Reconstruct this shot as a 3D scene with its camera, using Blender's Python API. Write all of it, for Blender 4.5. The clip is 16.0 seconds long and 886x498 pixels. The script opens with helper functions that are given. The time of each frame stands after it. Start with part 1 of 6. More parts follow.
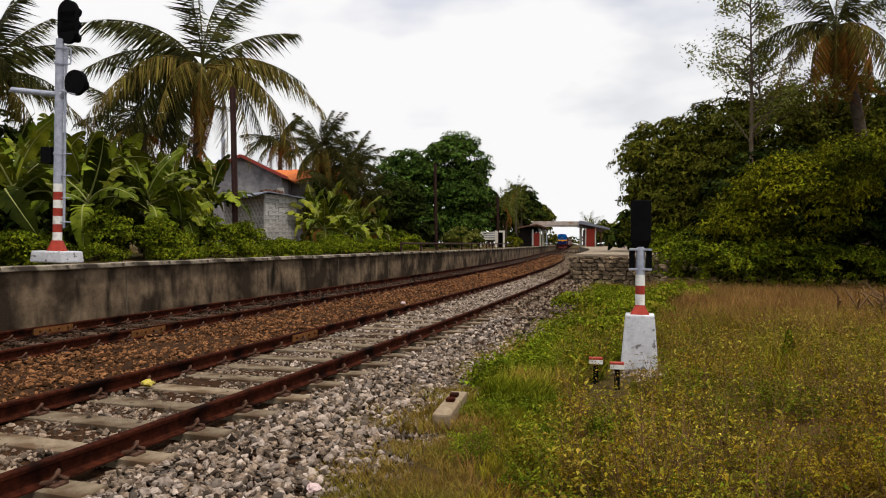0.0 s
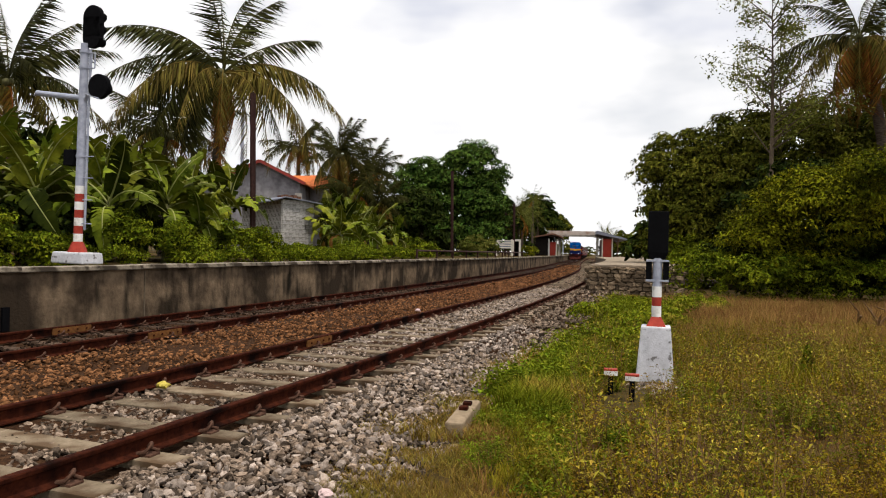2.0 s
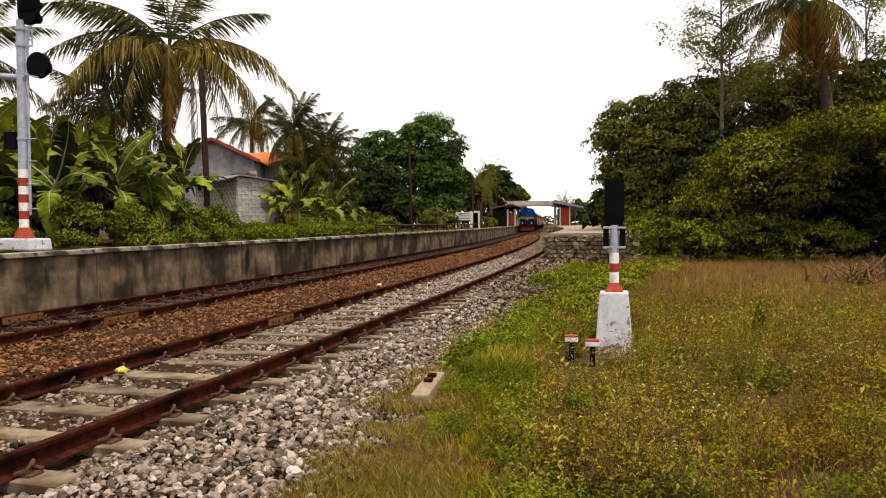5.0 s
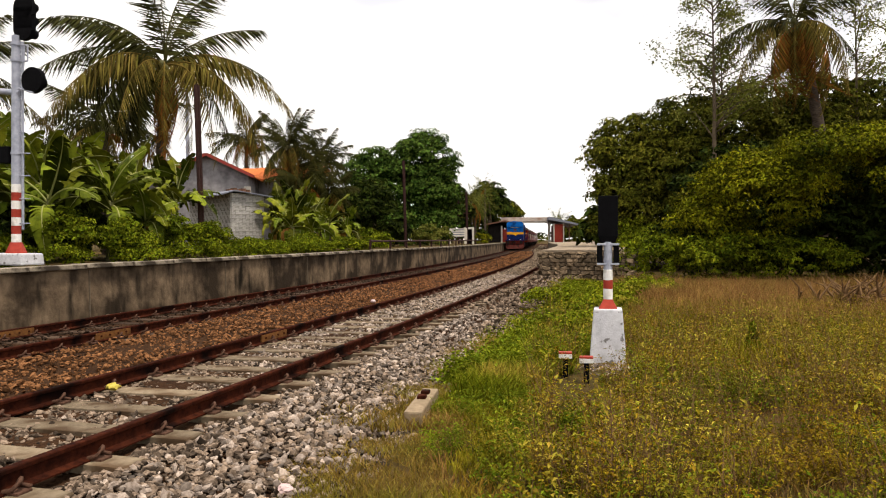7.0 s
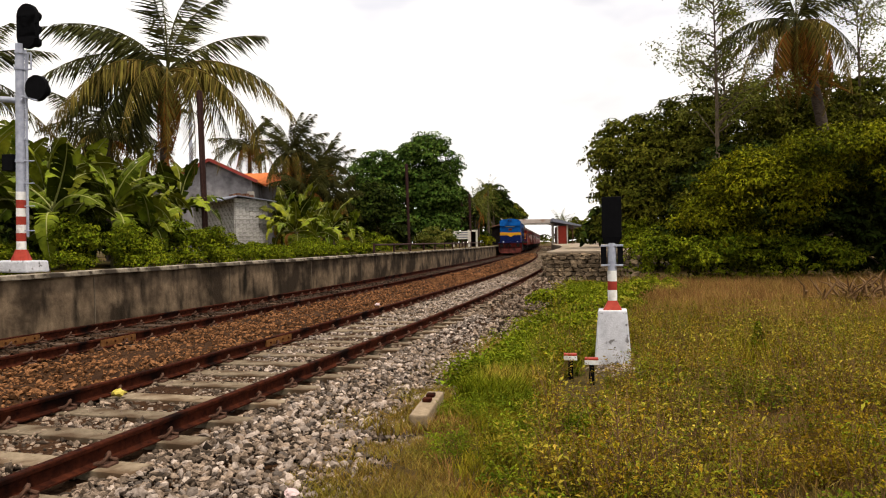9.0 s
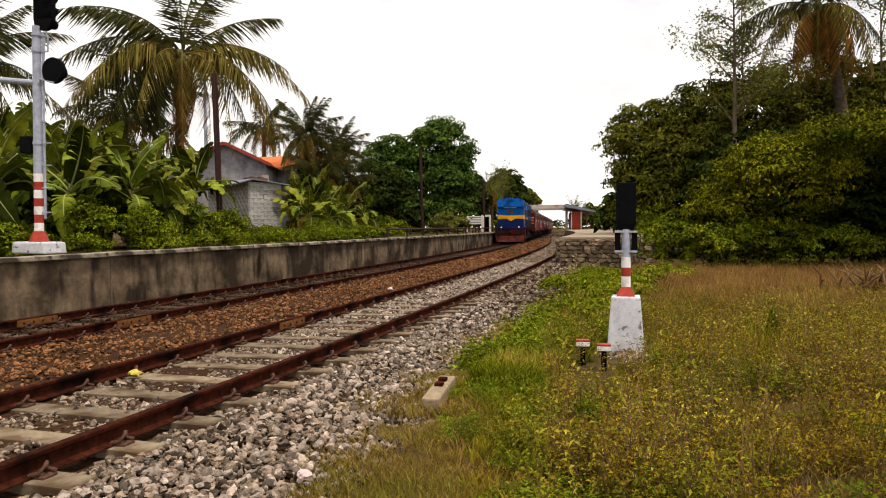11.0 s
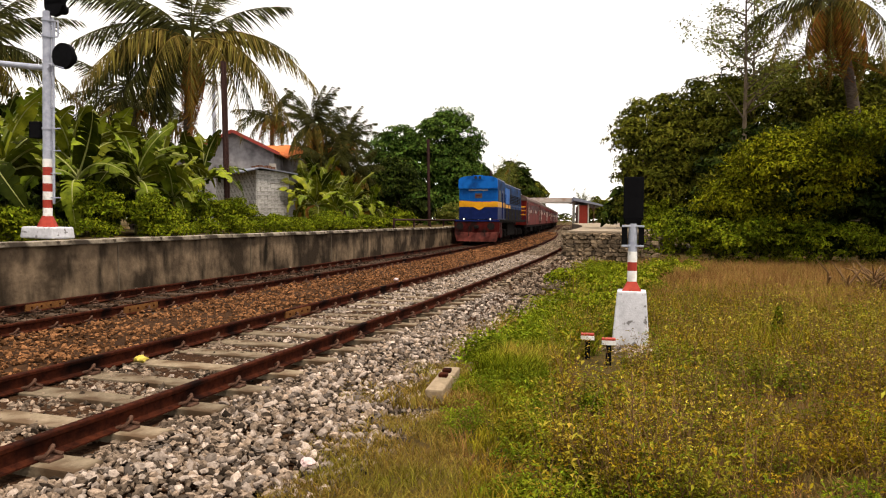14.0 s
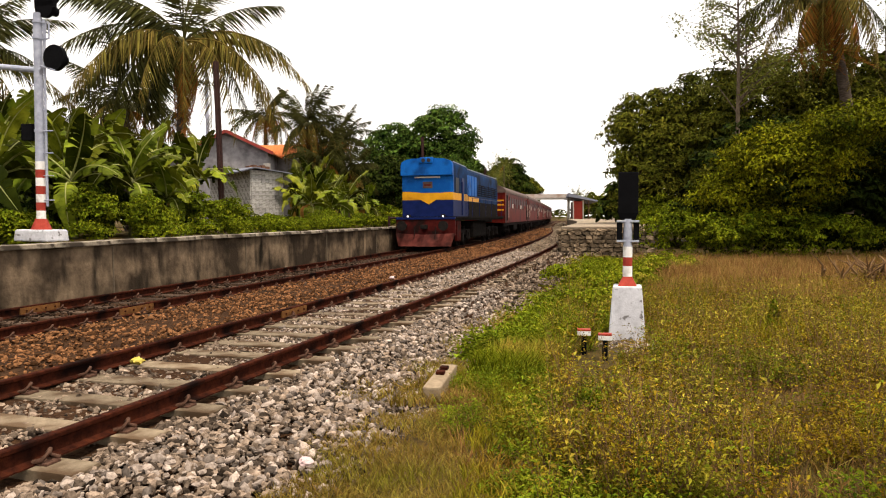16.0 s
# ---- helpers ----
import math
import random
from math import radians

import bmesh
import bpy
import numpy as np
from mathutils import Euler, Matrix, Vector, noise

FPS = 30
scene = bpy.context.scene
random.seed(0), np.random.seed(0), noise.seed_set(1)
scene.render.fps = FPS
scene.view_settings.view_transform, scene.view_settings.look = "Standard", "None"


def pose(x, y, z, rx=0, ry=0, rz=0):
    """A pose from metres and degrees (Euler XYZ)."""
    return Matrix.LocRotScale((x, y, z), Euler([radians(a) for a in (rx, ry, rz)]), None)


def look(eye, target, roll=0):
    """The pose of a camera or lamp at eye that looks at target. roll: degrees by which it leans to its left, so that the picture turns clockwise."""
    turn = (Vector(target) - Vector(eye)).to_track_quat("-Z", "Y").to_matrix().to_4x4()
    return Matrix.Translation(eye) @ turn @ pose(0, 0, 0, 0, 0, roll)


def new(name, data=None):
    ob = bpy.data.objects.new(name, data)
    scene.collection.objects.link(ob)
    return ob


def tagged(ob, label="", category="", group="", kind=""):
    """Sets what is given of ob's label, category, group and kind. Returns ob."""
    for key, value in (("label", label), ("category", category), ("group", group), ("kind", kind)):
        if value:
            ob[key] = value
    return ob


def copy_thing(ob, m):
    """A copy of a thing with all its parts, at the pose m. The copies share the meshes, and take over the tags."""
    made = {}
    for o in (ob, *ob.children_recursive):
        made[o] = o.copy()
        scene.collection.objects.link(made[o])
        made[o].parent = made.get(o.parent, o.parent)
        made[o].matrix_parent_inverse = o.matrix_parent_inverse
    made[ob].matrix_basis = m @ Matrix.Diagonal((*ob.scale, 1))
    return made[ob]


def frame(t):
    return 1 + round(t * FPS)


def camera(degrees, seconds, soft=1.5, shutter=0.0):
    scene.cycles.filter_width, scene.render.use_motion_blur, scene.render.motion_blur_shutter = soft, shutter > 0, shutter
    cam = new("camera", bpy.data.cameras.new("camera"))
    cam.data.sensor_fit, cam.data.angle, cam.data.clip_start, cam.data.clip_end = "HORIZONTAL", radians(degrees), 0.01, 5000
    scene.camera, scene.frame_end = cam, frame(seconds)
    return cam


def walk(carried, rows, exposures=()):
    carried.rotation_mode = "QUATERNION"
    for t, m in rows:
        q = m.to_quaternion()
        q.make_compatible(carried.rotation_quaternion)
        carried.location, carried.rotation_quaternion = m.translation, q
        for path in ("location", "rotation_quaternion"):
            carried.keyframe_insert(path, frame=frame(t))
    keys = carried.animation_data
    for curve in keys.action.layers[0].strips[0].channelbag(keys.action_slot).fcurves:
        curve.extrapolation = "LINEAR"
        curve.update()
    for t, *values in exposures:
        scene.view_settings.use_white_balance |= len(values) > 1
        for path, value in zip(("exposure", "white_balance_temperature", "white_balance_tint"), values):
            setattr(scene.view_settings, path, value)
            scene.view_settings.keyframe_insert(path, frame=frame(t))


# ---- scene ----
EYE = 1.62          # camera height over the sleepers' upper face
RAIL = 0.16         # rail head over the sleepers' upper face
PLATFORM = 1.18     # platform level
cam = camera(65.0, 16.0, soft=1.1)
walk(cam, [
    (0.0, pose(0, 0, EYE, 89.53, -0.24, 0.00)),
    (0.5, pose(0, 0, EYE, 89.33, -0.55, 0.10)),
    (1.0, pose(0, 0, EYE, 89.54, -0.14, -0.16)),
    (1.5, pose(0, 0, EYE, 89.53, -0.42, -0.56)),
    (2.0, pose(0, 0, EYE, 90.15, -1.22, 1.30)),
    (2.5, pose(0, 0, EYE, 87.90, 1.84, -1.53)),
    (3.0, pose(0, 0, EYE, 88.27, 1.39, -1.85)),
    (3.5, pose(0, 0, EYE, 88.76, 0.70, -1.86)),
    (4.0, pose(0, 0, EYE, 87.92, 0.73, -1.82)),
    (6.5, pose(0, 0, EYE, 88.55, 0.45, -2.48)),
    (7.0, pose(0, 0, EYE, 89.29, 0.44, -2.52)),
    (7.5, pose(0, 0, EYE, 89.58, 0.58, -2.94)),
    (8.0, pose(0, 0, EYE, 89.54, 0.64, -1.85)),
    (8.5, pose(0, 0, EYE, 89.61, 0.87, -1.79)),
    (9.0, pose(0, 0, EYE, 89.53, 1.05, -2.22)),
    (9.5, pose(0, 0, EYE, 88.70, 1.05, -2.10)),
    (12.0, pose(0, 0, EYE, 88.21, 0.24, -0.65)),
    (12.5, pose(0, 0, EYE, 88.15, 0.02, -0.78)),
    (13.0, pose(0, 0, EYE, 88.52, -0.09, -0.91)),
    (13.5, pose(0, 0, EYE, 87.85, -0.02, -0.83)),
    (14.0, pose(0, 0, EYE, 87.59, -0.33, -0.58)),
    (14.5, pose(0, 0, EYE, 88.01, -0.39, -0.42)),
    (15.0, pose(0, 0, EYE, 87.86, -0.12, -0.73)),
    (15.5, pose(0, 0, EYE, 87.55, 0.43, -1.33)),
    (16.0, pose(0, 0, EYE, 87.39, 0.41, -0.98)),
], exposures=[
    (0.0, -0.74, 6500, 11), (1.5, -0.74, 6500, 11), (2.0, -0.62, 6500, 11), (2.5, -0.49, 6800, 12), (3.5, -0.33, 6900, 12), (7.0, -0.35, 6900, 12), (9.0, -0.42, 6900, 12), (12.5, -0.37, 7000, 12), (14.5, -0.12, 7100, 13), (16.0, -0.10, 7100, 13),
])

# ---- light: a bright, mostly clouded sky with a veiled, high sun behind the viewer's right shoulder ----
SUN_EL, SUN_AZ = 69.0, 142.0     # degrees; azimuth clockwise from the y axis
world = bpy.data.worlds.new("world")
scene.world = world
world.use_nodes = True
wt = world.node_tree
wt.nodes.clear()
w_out = wt.nodes.new("ShaderNodeOutputWorld")
sky = wt.nodes.new("ShaderNodeTexSky")
sky.sky_type, sky.sun_disc = "NISHITA", False
sky.sun_elevation, sky.sun_rotation = radians(SUN_EL), radians(SUN_AZ)
bg_sky, bg_cloud = wt.nodes.new("ShaderNodeBackground"), wt.nodes.new("ShaderNodeBackground")
bg_sky.inputs[1].default_value, bg_cloud.inputs[1].default_value = 0.12, 1.6
w_co, w_map = wt.nodes.new("ShaderNodeTexCoord"), wt.nodes.new("ShaderNodeMapping")
w_map.inputs["Scale"].default_value = (1.0, 1.0, 2.6)
w_map.inputs["Location"].default_value = (0.35, 0.1, 0.0)
w_n1, w_n2 = wt.nodes.new("ShaderNodeTexNoise"), wt.nodes.new("ShaderNodeTexNoise")
w_n1.inputs["Scale"].default_value, w_n1.inputs["Detail"].default_value = 2.2, 5.0
w_n2.inputs["Scale"].default_value, w_n2.inputs["Detail"].default_value = 3.1, 4.0
w_r1, w_r2 = wt.nodes.new("ShaderNodeValToRGB"), wt.nodes.new("ShaderNodeValToRGB")
w_r1.color_ramp.elements[0].position, w_r1.color_ramp.elements[0].color = 0.27, (0.55, 0.55, 0.55, 1)
w_r1.color_ramp.elements[1].position, w_r1.color_ramp.elements[1].color = 0.42, (1, 1, 1, 1)
w_r2.color_ramp.elements[0].position, w_r2.color_ramp.elements[0].color = 0.31, (0.74, 0.765, 0.84, 1)
w_r2.color_ramp.elements[1].position, w_r2.color_ramp.elements[1].color = 0.45, (1.0, 1.0, 1.0, 1)
w_mix = wt.nodes.new("ShaderNodeMixShader")
wt.links.new(w_co.outputs["Generated"], w_map.inputs[0])
wt.links.new(w_map.outputs[0], w_n1.inputs["Vector"])
wt.links.new(w_map.outputs[0], w_n2.inputs["Vector"])
wt.links.new(w_n1.outputs["Fac"], w_r1.inputs[0])
wt.links.new(w_n2.outputs["Fac"], w_r2.inputs[0])
wt.links.new(sky.outputs[0], bg_sky.inputs[0])
wt.links.new(w_r2.outputs[0], bg_cloud.inputs[0])
wt.links.new(w_r1.outputs[0], w_mix.inputs[0])
wt.links.new(bg_sky.outputs[0], w_mix.inputs[1])
wt.links.new(bg_cloud.outputs[0], w_mix.inputs[2])
wt.links.new(w_mix.outputs[0], w_out.inputs[0])

sun = new("sun", bpy.data.lights.new("sun", "SUN"))
sun.data.energy, sun.data.angle, sun.data.color = 4.8, radians(7), (1.0, 0.94, 0.84)
_e, _a = radians(SUN_EL), radians(SUN_AZ)
sun.matrix_world = look((20 * math.sin(_a) * math.cos(_e), 20 * math.cos(_a) * math.cos(_e), 20 * math.sin(_e)), (0, 0, 0))

# ---- materials ----
def material(name, dark, light, scale=6.0, rough=0.8, bump=0.3, bump_scale=40.0, metal=0.0, rand=0.0,
             stain=None, stain_scale=1.5, stain_lo=0.5, stain_hi=0.65, stretch=(1, 1, 1), leaf=0.0, island=0.0, bump_dist=0.01, spec=0.10, streak=None):
    """Two colours mixed by fine noise, a stain colour by coarse noise, relief, and variation from piece to piece."""
    m = bpy.data.materials.new(name)
    m.use_nodes = True
    nt = m.node_tree
    N, L = nt.nodes, nt.links
    bsdf, out = N["Principled BSDF"], N["Material Output"]
    co, mp = N.new("ShaderNodeTexCoord"), N.new("ShaderNodeMapping")
    mp.inputs["Scale"].default_value = stretch
    L.new(co.outputs["Object"], mp.inputs[0])
    n1 = N.new("ShaderNodeTexNoise")
    n1.inputs["Scale"].default_value, n1.inputs["Detail"].default_value, n1.inputs["Roughness"].default_value = scale, 6.0, 0.65
    L.new(mp.outputs[0], n1.inputs["Vector"])
    ramp = N.new("ShaderNodeValToRGB")
    ramp.color_ramp.elements[0].position, ramp.color_ramp.elements[0].color = 0.32, (*dark, 1)
    ramp.color_ramp.elements[1].position, ramp.color_ramp.elements[1].color = 0.68, (*light, 1)
    L.new(n1.outputs["Fac"], ramp.inputs[0])
    col = ramp.outputs[0]
    if stain:
        n2 = N.new("ShaderNodeTexNoise")
        n2.inputs["Scale"].default_value, n2.inputs["Detail"].default_value = stain_scale, 5.0
        L.new(mp.outputs[0], n2.inputs["Vector"])
        r2 = N.new("ShaderNodeValToRGB")
        r2.color_ramp.elements[0].position, r2.color_ramp.elements[1].position = stain_lo, stain_hi
        L.new(n2.outputs["Fac"], r2.inputs[0])
        mx = N.new("ShaderNodeMixRGB")
        mx.inputs[2].default_value = (*stain, 1)
        L.new(r2.outputs[0], mx.inputs[0]), L.new(col, mx.inputs[1])
        col = mx.outputs[0]
    if streak:
        m3 = N.new("ShaderNodeMapping")
        m3.inputs["Scale"].default_value = (3.4, 3.4, 0.85)
        L.new(co.outputs["Object"], m3.inputs[0])
        n4 = N.new("ShaderNodeTexNoise")
        n4.inputs["Scale"].default_value, n4.inputs["Detail"].default_value = 0.9, 6.0
        L.new(m3.outputs[0], n4.inputs["Vector"])
        r4 = N.new("ShaderNodeValToRGB")
        r4.color_ramp.elements[0].position, r4.color_ramp.elements[1].position = 0.50, 0.74
        L.new(n4.outputs["Fac"], r4.inputs[0])
        mx4 = N.new("ShaderNodeMixRGB")
        mx4.inputs[2].default_value = (*streak, 1)
        L.new(r4.outputs[0], mx4.inputs[0]), L.new(col, mx4.inputs[1])
        col = mx4.outputs[0]
    if rand or island:
        if island:
            src = N.new("ShaderNodeNewGeometry").outputs["Random Per Island"]
            amount = island
        else:
            src = N.new("ShaderNodeObjectInfo").outputs["Random"]
            amount = rand
        mr = N.new("ShaderNodeMapRange")
        mr.inputs["To Min"].default_value, mr.inputs["To Max"].default_value = 1 - amount, 1 + amount
        L.new(src, mr.inputs["Value"])
        hs = N.new("ShaderNodeHueSaturation")
        L.new(mr.outputs[0], hs.inputs["Value"]), L.new(col, hs.inputs["Color"])
        if leaf:
            m2 = N.new("ShaderNodeMapRange")
            m2.inputs["To Min"].default_value, m2.inputs["To Max"].default_value = 0.475, 0.52
            wn = N.new("ShaderNodeTexWhiteNoise")
            wn.noise_dimensions = "1D"
            L.new(src, wn.inputs["W"]), L.new(wn.outputs["Value"], m2.inputs["Value"]), L.new(m2.outputs[0], hs.inputs["Hue"])
        col = hs.outputs[0]
    L.new(col, bsdf.inputs["Base Color"])
    bsdf.inputs["Roughness"].default_value, bsdf.inputs["Metallic"].default_value = rough, metal
    bsdf.inputs["Specular IOR Level"].default_value = min(spec, 0.3) if leaf and spec > 0.2 else (0.02 if leaf else spec)
    if bump:
        n3 = N.new("ShaderNodeTexNoise")
        n3.inputs["Scale"].default_value, n3.inputs["Detail"].default_value = bump_scale, 5.0
        L.new(mp.outputs[0], n3.inputs["Vector"])
        bp = N.new("ShaderNodeBump")
        bp.inputs["Strength"].default_value, bp.inputs["Distance"].default_value = bump, bump_dist
        L.new(n3.outputs["Fac"], bp.inputs["Height"]), L.new(bp.outputs[0], bsdf.inputs["Normal"])
    if leaf:
        tr, add = N.new("ShaderNodeBsdfTranslucent"), N.new("ShaderNodeMixShader")
        add.inputs[0].default_value = leaf
        L.new(col, tr.inputs[0]), L.new(bsdf.outputs[0], add.inputs[1]), L.new(tr.outputs[0], add.inputs[2]), L.new(add.outputs[0], out.inputs[0])
    return m

M = {}
M["soil"] = material("soil", (0.028, 0.020, 0.007), (0.08, 0.058, 0.018), 9, 0.95, 0.6, 25, stain=(0.11, 0.068, 0.026), stain_scale=0.35, bump_dist=0.03, spec=0.04)
M["bed"] = material("bed", (0.014, 0.007, 0.004), (0.072, 0.036, 0.018), 22, 0.95, 0.9, 30, stain=(0.028, 0.014, 0.008), stain_scale=0.8, bump_dist=0.03, spec=0.03)
M["ballast"] = material("ballast", (0.068, 0.047, 0.032), (0.235, 0.176, 0.132), 30, 0.85, 0.4, 60, island=0.9, spec=0.03)
M["pale_ballast"] = material("pale_ballast", (0.135, 0.104, 0.083), (0.345, 0.280, 0.234), 30, 0.85, 0.4, 60, island=0.75, spec=0.04)
M["dark_ballast"] = material("dark_ballast", (0.012, 0.008, 0.005), (0.050, 0.031, 0.021), 30, 0.9, 0.4, 60, island=0.7, spec=0.04)
M["red_ballast"] = material("red_ballast", (0.058, 0.025, 0.010), (0.215, 0.098, 0.043), 30, 0.9, 0.4, 60, island=0.8, spec=0.03)
M["rail"] = material("rail", (0.014, 0.0038, 0.0026), (0.062, 0.0155, 0.007), 14, 0.85, 0.35, 90, stain=(0.006, 0.0026, 0.002), stain_scale=2.0, spec=0.03)
M["rust_orange"] = material("rust_orange", (0.085, 0.036, 0.012), (0.18, 0.075, 0.022), 14, 0.8, 0.35, 90, spec=0.1)
M["clip"] = material("clip", (0.045, 0.022, 0.015), (0.13, 0.070, 0.048), 30, 0.8, 0.3, 90, spec=0.04)
M["sleeper"] = material("sleeper", (0.125, 0.094, 0.060), (0.245, 0.190, 0.130), 10, 0.9, 0.5, 60, rand=0.22, stain=(0.085, 0.053, 0.030), stain_scale=2.6, stain_lo=0.46, stain_hi=0.6)
M["old_sleeper"] = material("old_sleeper", (0.030, 0.018, 0.012), (0.095, 0.064, 0.046), 10, 0.9, 0.5, 50, rand=0.5, spec=0.04)
M["platform_wall"] = material("platform_wall", (0.066, 0.046, 0.030), (0.230, 0.165, 0.106), 2.0, 0.92, 0.7, 14, stain=(0.034, 0.024, 0.016), stain_scale=0.8, stain_lo=0.46, stain_hi=0.60, spec=0.04, streak=(0.014, 0.011, 0.008), bump_dist=0.025)
M["coping"] = material("coping", (0.17, 0.138, 0.10), (0.42, 0.36, 0.28), 8, 0.9, 0.5, 40, rand=0.2, stain=(0.055, 0.043, 0.032), stain_scale=1.9, stain_lo=0.47, stain_hi=0.57)
M["concrete"] = material("concrete", (0.40, 0.40, 0.43), (0.60, 0.60, 0.64), 7, 0.85, 0.35, 45, stain=(0.16, 0.15, 0.15), stain_scale=11, stain_lo=0.60, stain_hi=0.68)
M["block_concrete"] = material("block_concrete", (0.17, 0.125, 0.08), (0.31, 0.235, 0.155), 10, 0.9, 0.4, 60)
M["galvanised"] = material("galvanised", (0.27, 0.29, 0.36), (0.42, 0.44, 0.52), 9, 0.55, 0.1, 40, metal=0.2)
M["white_paint"] = material("white_paint", (0.66, 0.65, 0.63), (0.80, 0.79, 0.77), 9, 0.55, 0.1, 40, stain=(0.5, 0.47, 0.43), stain_scale=6)
M["red_paint"] = material("red_paint", (0.25, 0.030, 0.020), (0.36, 0.05, 0.032), 9, 0.55, 0.1, 40)
M["black"] = material("black", (0.0025, 0.0025, 0.003), (0.005, 0.005, 0.006), 9, 0.8, 0.1, 40, spec=0.04)
M["lens"] = material("lens", (0.02, 0.02, 0.025), (0.03, 0.03, 0.035), 9, 0.15, 0)
M["pole_steel"] = material("pole_steel", (0.028, 0.014, 0.013), (0.055, 0.026, 0.022), 9, 0.8, 0.2, 60)
M["stone"] = material("stone", (0.085, 0.058, 0.036), (0.29, 0.215, 0.140), 7, 0.92, 0.6, 30, rand=0.6)
M["mortar"] = material("mortar", (0.085, 0.064, 0.044), (0.16, 0.125, 0.09), 9, 0.95, 0.4, 40)
M["block"] = material("block", (0.33, 0.32, 0.305), (0.52, 0.50, 0.48), 12, 0.92, 0.4, 50, rand=0.16, stain=(0.2, 0.19, 0.175), stain_scale=1.6)
M["plaster"] = material("plaster", (0.20, 0.19, 0.20), (0.31, 0.295, 0.31), 3, 0.92, 0.3, 30, stain=(0.13, 0.12, 0.13), stain_scale=1.1)
M["roof_tile"] = material("roof_tile", (0.44, 0.115, 0.035), (0.64, 0.20, 0.065), 9, 0.85, 0.3, 40, rand=0.18)
M["fascia"] = material("fascia", (0.20, 0.035, 0.028), (0.30, 0.055, 0.045), 9, 0.7, 0.1, 40)
M["brown_wall"] = material("brown_wall", (0.10, 0.05, 0.035), (0.17, 0.085, 0.055), 9, 0.85, 0.2, 40)
M["grey_roof"] = material("grey_roof", (0.12, 0.13, 0.16), (0.21, 0.22, 0.27), 5, 0.7, 0.2, 30)
M["beam"] = material("beam", (0.36, 0.30, 0.26), (0.52, 0.45, 0.40), 5, 0.85, 0.2, 30, stain=(0.3, 0.2, 0.15), stain_scale=0.9)
M["palm_leaf"] = material("palm_leaf", (0.014, 0.016, 0.004), (0.060, 0.058, 0.014), 0.8, 0.55, 0, island=0.6, leaf=0.10)
M["palm_dry"] = material("palm_dry", (0.11, 0.042, 0.008), (0.27, 0.115, 0.020), 0.8, 0.7, 0, island=0.5, leaf=0.15)
M["palm_fresh"] = material("palm_fresh", (0.040, 0.050, 0.008), (0.150, 0.155, 0.028), 0.8, 0.6, 0, island=0.5, leaf=0.15)
M["palm_trunk"] = material("palm_trunk", (0.030, 0.021, 0.015), (0.10, 0.075, 0.058), 5, 0.92, 0.6, 14, stretch=(1, 1, 4), spec=0.1)
M["bark"] = material("bark", (0.050, 0.037, 0.024), (0.145, 0.110, 0.075), 7, 0.92, 0.6, 22, stretch=(1, 1, 0.4), spec=0.05)
M["banana_leaf"] = material("banana_leaf", (0.026, 0.040, 0.003), (0.145, 0.170, 0.014), 2.2, 0.45, 0.15, 30, rand=0.8, leaf=0.08, spec=0.14)
M["banana_dry"] = material("banana_dry", (0.24, 0.13, 0.03), (0.42, 0.24, 0.05), 3, 0.7, 0.2, 30, rand=0.2, leaf=0.2)
M["banana_stem"] = material("banana_stem", (0.07, 0.075, 0.03), (0.16, 0.15, 0.07), 5, 0.7, 0.2, 20, stretch=(1, 1, 0.3))
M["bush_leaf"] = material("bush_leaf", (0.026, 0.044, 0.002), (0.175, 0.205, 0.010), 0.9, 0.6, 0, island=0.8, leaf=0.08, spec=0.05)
# dark foliage, also used where a bush's shade is put into leaf colour
M["dark_and_shaded_leaf"] = material("dark_and_shaded_leaf", (0.005, 0.010, 0.0015), (0.040, 0.058, 0.008), 0.4, 0.6, 0, island=0.8, leaf=0.05, spec=0.04)
M["mango_leaf"] = material("mango_leaf", (0.009, 0.024, 0.003), (0.092, 0.155, 0.024), 0.5, 0.55, 0, island=0.85, leaf=0.06, spec=0.1)
M["olive_leaf"] = material("olive_leaf", (0.016, 0.023, 0.002), (0.130, 0.132, 0.014), 0.4, 0.6, 0, island=0.8, leaf=0.08, spec=0.08)
M["bright_leaf"] = material("bright_leaf", (0.014, 0.024, 0.001), (0.195, 0.195, 0.007), 0.5, 0.6, 0, island=0.8, leaf=0.05, spec=0.04)
M["pale_leaf"] = material("pale_leaf", (0.07, 0.085, 0.012), (0.22, 0.22, 0.045), 0.5, 0.5, 0, island=0.5, leaf=0.3)
M["grass"] = material("grass", (0.080, 0.078, 0.005), (0.285, 0.240, 0.018), 1.4, 0.7, 0, island=0.4, leaf=0.2, stain=(0.27, 0.165, 0.025), stain_scale=0.6, stain_lo=0.50, stain_hi=0.64)
M["lush_grass"] = material("lush_grass", (0.070, 0.092, 0.004), (0.240, 0.265, 0.016), 0.7, 0.7, 0, island=0.65, leaf=0.2, stain=(0.26, 0.20, 0.03), stain_scale=0.7, stain_lo=0.52, stain_hi=0.64)
M["herb_leaf"] = material("herb_leaf", (0.036, 0.062, 0.003), (0.225, 0.265, 0.016), 3.0, 0.65, 0, island=0.40, leaf=0.15, stain=(0.24, 0.19, 0.02), stain_scale=1.0, stain_lo=0.54, stain_hi=0.66)
M["palm_old"] = material("palm_old", (0.045, 0.036, 0.007), (0.160, 0.122, 0.026), 0.8, 0.6, 0, island=0.6, leaf=0.12)
M["dry_grass"] = material("dry_grass", (0.15, 0.080, 0.024), (0.35, 0.205, 0.066), 0.9, 0.7, 0, island=0.5, leaf=0.2, stain=(0.19, 0.150, 0.028), stain_scale=0.5, stain_lo=0.54, stain_hi=0.68)
